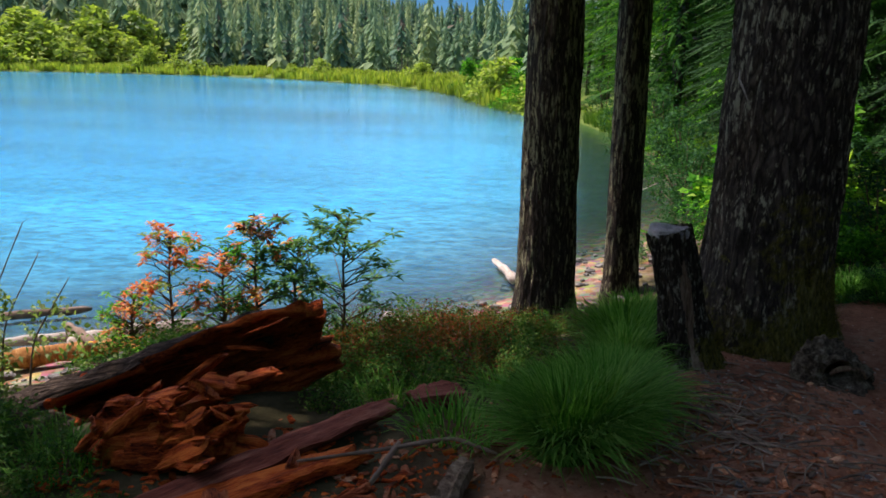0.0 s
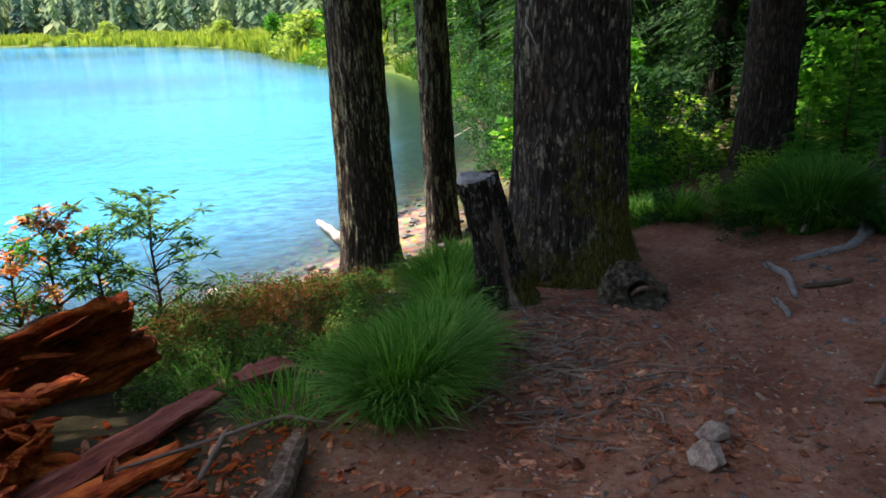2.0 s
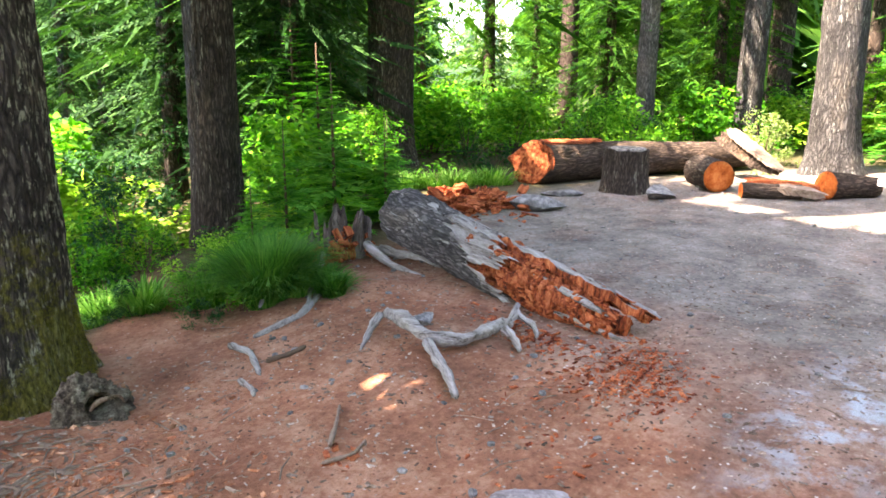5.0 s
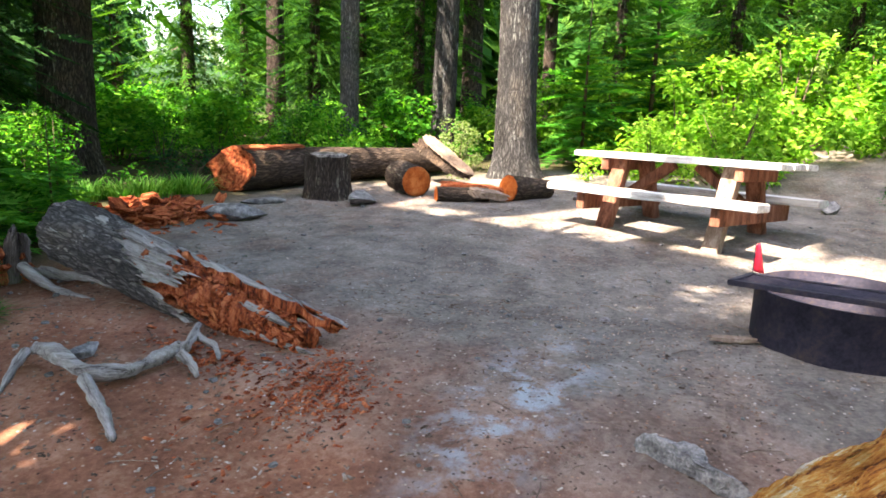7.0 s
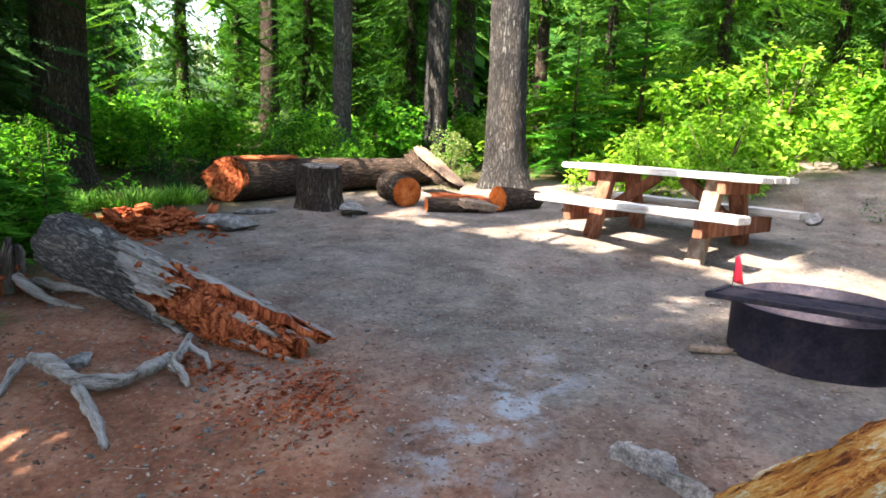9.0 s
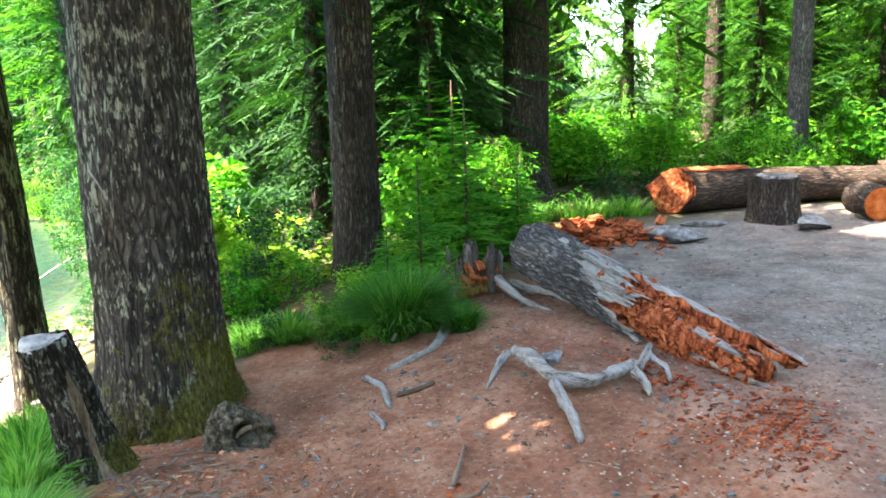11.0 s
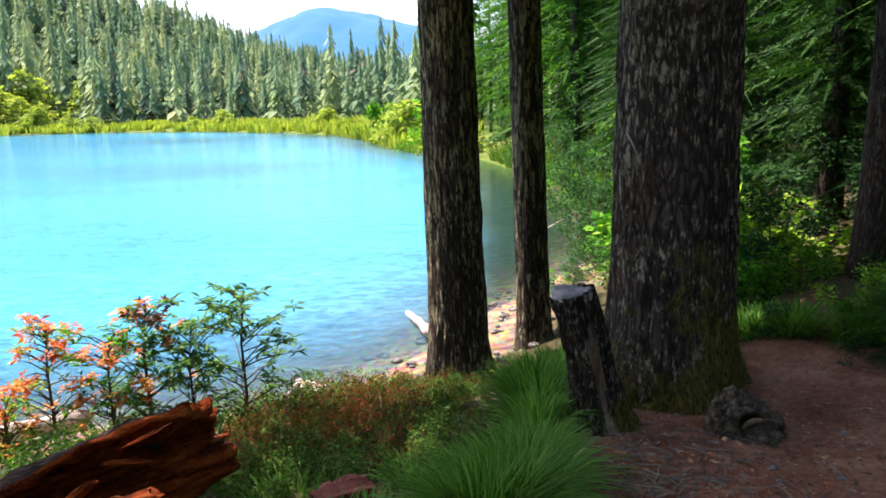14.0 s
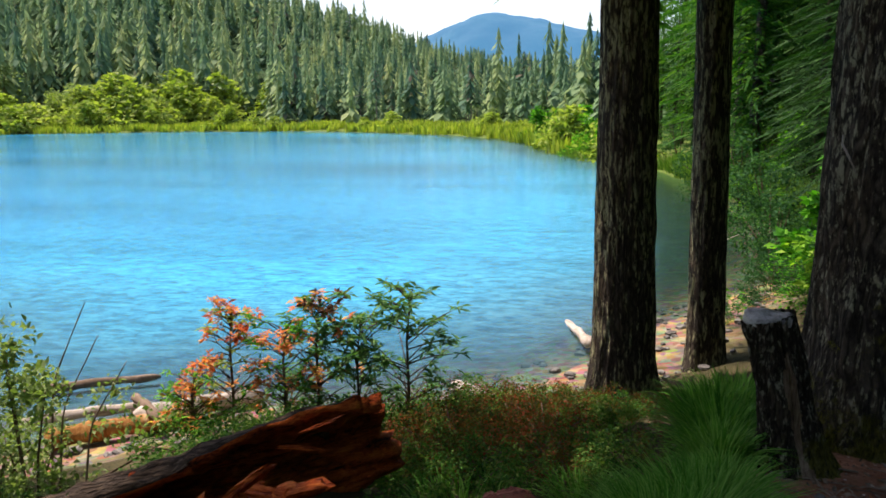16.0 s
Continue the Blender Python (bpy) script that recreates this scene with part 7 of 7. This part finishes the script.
def ridge_rock(x, y, sx, sy, sz, turn, seed, label):
    """A long broken rock with a pale flat top and a steep face."""
    bm = bmesh.new()
    bmesh.ops.create_icosphere(bm, subdivisions=5, radius=1.0)
    co = np.array([v.co[:] for v in bm.verts])
    faces = [[v.index for v in f.verts] for f in bm.faces]
    bm.free()
    co = np.sign(co) * np.abs(co) ** 0.55 * (sx, sy, sz)
    co[:, 1] += 0.012 * np.sin(co[:, 0] * 11 + seed) - 0.25 * co[:, 2]
    co[:, 2] *= 1 - 0.35 * np.clip(-co[:, 0] / sx, 0, 1)
    cuts = np.random.default_rng(seed)
    for _ in range(16):
        d = cuts.normal(size=3) * (0.7, 1.4, 1.0)
        d /= np.linalg.norm(d)
        h = (co / (sx, sy, sz)) @ d
        co = co - (np.maximum(h - cuts.uniform(0.62, 0.95), 0)[:, None] * d) * (sx, sy, sz)
    for fr, am in ((5, 0.02), (13, 0.020), (34, 0.010), (70, 0.005)):
        co = co + am * np.stack([value_noise(co, fr, seed + q) for q in range(3)], -1)
    ob = mesh_object("rock_slab", co, faces, M_STONE, None, False)
    ob.matrix_world = pose(x, y, ground_z(x, y) + 0.03, 0, 0, turn)
    return tagged(ob, label, "stone")


ridge_rock(2.84, -0.28, 0.27, 0.06, 0.095, 50, 4, "long grey rock slab with a pale top half buried in earth")
stone(2.62, -0.52, 0.10, 0.06, 0.04, 4, "grey rock beside the split log", 70, 0.3)
stone(1.80, 1.12, 0.155, 0.10, 0.045, 5, "flat pinkish grey stone half buried in earth", -30, 0.3, M_PALESTONE := plain("pink_grey_stone", [(0.40, (0.12, 0.095, 0.085)), (0.5, (0.23, 0.19, 0.175)), (0.62, (0.36, 0.31, 0.29))], 12, rough=0.9, bump_s=0.5))
stone(0.95, 1.69, 0.038, 0.055, 0.042, 6, "small blocky pale tan stone on the earth", 12, 0.12, M_TANSTONE := plain("tan_stone", [(0.38, (0.13, 0.085, 0.06)), (0.5, (0.30, 0.22, 0.16)), (0.62, (0.46, 0.37, 0.28))], 16, rough=0.92, bump_s=0.8), "stone", 0.45)
stone(1.02, 1.80, 0.05, 0.035, 0.03, 7, "small pale stone on the earth", 0, 0.2, M_TANSTONE)
stone(6.1, 3.82, 0.24, 0.13, 0.09, 8, "grey rock at the edge of the clearing", -60, 0.3)
stone(7.3, 3.05, 0.2, 0.14, 0.07, 9, "flat grey rock before the logs", 10, 0.3)
stone(6.85, 3.95, 0.2, 0.1, 0.04, 10, "flat pale rock before the fallen log", -40, 0.3)
stone(8.1, 2.85, 0.12, 0.1, 0.07, 11, "small grey rock by the stump", 0, 0.3)
stone(2.95, 2.55, 0.10, 0.07, 0.03, 12, "flat grey stone behind the driftwood", 0, 0.3)
stone(9.0, -1.7, 0.14, 0.11, 0.09, 13, "dark rock near the thicket", 0, 0.3)
stone(8.6, 0.95, 0.08, 0.07, 0.06, 14, "pale rock by the grey fir", 0, 0.3, M_PALESTONE)
stone(0.52, 2.62, 0.03, 0.025, 0.03, 15, "small round grey stone by the grass", 0, 0.2)
stone(4.47, 0.22, 0.045, 0.03, 0.012, 16, "small pale green flat stone on the earth", 0, 0.2, M_PALESTONE)


# heap of red rotten blocks at the edge of the clearing
rr = np.random.default_rng(44)
for k in range(110):
    x, y = rr.normal(5.75, 0.24), rr.normal(4.42, 0.26)
    L = rr.uniform(0.05, 0.17) * (1.5 if k < 12 else 1)
    p = Vector(on_ground(x, y, rr.uniform(0.02, 0.10)))
    tagged(piece("rotten_block", shard(L * 1.3, L * 0.7, L * 0.35, 700 + k % 30, 0.6, 4), along(p, p + Vector((rr.normal(), rr.normal(), rr.normal() * 0.3)), rr.uniform(0, 360)), M_ROT), "bright orange-red block of rotten wood in a heap", "wood", "heap of rotten blocks")


# ---- litter: chips, twigs, pebbles ----
def scatter(name, items, mat, label, category):
    v, f = join(items)
    return tagged(mesh_object(name, v, f, mat, None, False), label, category, kind="stuff")


rr = np.random.default_rng(31)


FLAKES = [shard(1.0, 0.8, 0.22, 900 + k, 0.4, 2) for k in range(40)]


def flake(x, y, L, k):
    vf = FLAKES[k % 40]
    vf = (vf[0] * (L, L * rr.uniform(0.35, 0.8), L), vf[1])
    z = ground_z(x, y) + L * 0.05
    return moved(vf, pose(x, y, z, rr.uniform(-20, 20), rr.uniform(-15, 15), rr.uniform(0, 360)))


def patch(cx, cy, sx, sy, turn, n, lo, hi):
    out = []
    for k in range(n):
        a, b = rr.normal(0, sx), rr.normal(0, sy)
        c, s = math.cos(turn), math.sin(turn)
        out.append(flake(cx + a * c - b * s, cy + a * s + b * c, rr.uniform(lo, hi) * rr.uniform(0.5, 1), k))
    return out


scatter("red_wood_chips", patch(3.0, 1.30, 0.20, 0.13, 0.5, 760, 0.012, 0.055) + patch(2.45, 1.35, 0.25, 0.18, 0, 60, 0.02, 0.07) + patch(3.15, 2.0, 0.22, 0.08, 1.2, 220, 0.025, 0.075) + patch(5.75, 4.35, 0.25, 0.3, 0.3, 320, 0.05, 0.2) + patch(1.70, 1.84, 0.05, 0.04, 0, 14, 0.03, 0.07),
        M_ROT, "scattered red-orange chips of rotten wood", "wood chips")
scatter("rotten_flakes", patch(-0.75, 1.95, 0.40, 0.28, 0.6, 900, 0.012, 0.08) + patch(-1.35, 2.05, 0.25, 0.2, 0.3, 160, 0.02, 0.09), M_ROT_WET, "red-orange flakes of rotten wood strewn on the bank", "wood chips")
scatter("bark_flakes", patch(0.82, 2.55, 0.16, 0.34, 0.4, 300, 0.02, 0.075) + patch(1.05, 2.95, 0.16, 0.12, 0.4, 80, 0.02, 0.07) + patch(1.0, 2.1, 0.4, 0.25, 0.2, 80, 0.015, 0.06), M_TWIG, "pale grey-brown bark flakes and splinters by the stump", "litter")
scatter("bank_litter", patch(0.9, 2.35, 0.25, 0.35, 0.35, 420, 0.012, 0.06) + patch(0.72, 2.35, 0.30, 0.45, 0.35, 520, 0.02, 0.075) + patch(0.3, 1.75, 0.5, 0.2, 0, 300, 0.02, 0.07) + patch(-0.55, 2.1, 0.4, 0.35, 0, 280, 0.02, 0.09) + patch(1.1, 2.75, 0.3, 0.2, 0.5, 160, 0.02, 0.06), M_CHIP, "brown bark flakes and wood litter along the bank", "litter")
spread = [flake(x, y, rr.uniform(0.008, 0.035), k) for k, (x, y) in enumerate(zip(np.r_[rr.uniform(0.6, 9, 2600), rr.uniform(0.4, 4.6, 5200)], np.r_[rr.uniform(-2.6, 4.0, 2600), rr.uniform(-0.6, 3.4, 5200)]))]
scatter("ground_litter", spread, M_SPECK, "small bark flakes scattered over the earth", "litter")
tw = []
for k in range(560):
    near = k < 260
    x, y = (rr.normal(0.75, 0.30), rr.normal(2.5, 0.42)) if near else (rr.uniform(0.6, 8), rr.uniform(-2, 3.8))
    L, a = rr.uniform(0.05, 0.2), rr.uniform(0, 6.28)
    x2, y2 = x + math.cos(a) * L, y + math.sin(a) * L
    p, q = Vector(on_ground(x, y, 0.008)), Vector(on_ground(x2, y2, 0.012))
    mid = p.lerp(q, 0.5) + Vector((rr.normal(0, 0.008), rr.normal(0, 0.008), 0.006))
    w = rr.uniform(0.0012, 0.0035) * (1.5 if near else 1)
    tw.append(tube([p, mid, q], [w, w, w * 0.6], 5))
scatter("dry_twigs", tw, M_TWIG, "pale dry twigs strewn over the earth", "twigs")
peb = []
for k in range(900):
    x, y = (rr.uniform(0.3, 8.5), rr.uniform(-2.4, 3.8)) if k < 350 else (rr.uniform(-4.5, 2.6), rr.uniform(5.0, 11))
    d = float(shore_distance([(x, y)])[0])
    if k >= 350 and not -0.6 < d < 1.5:
        continue
    s = rr.uniform(0.008, 0.022) if k < 350 else rr.uniform(0.02, 0.07)
    v, f = shard(s * 2, s * 1.6, s * 1.1, 950 + k % 30, 0.2, 4)
    peb.append(moved((v, f), pose(x, y, ground_z(x, y) + s * 0.2, 0, 0, rr.uniform(0, 360))))
scatter("pebbles", peb, M_STONE, "grey pebbles on the earth and the lake shore", "pebbles")
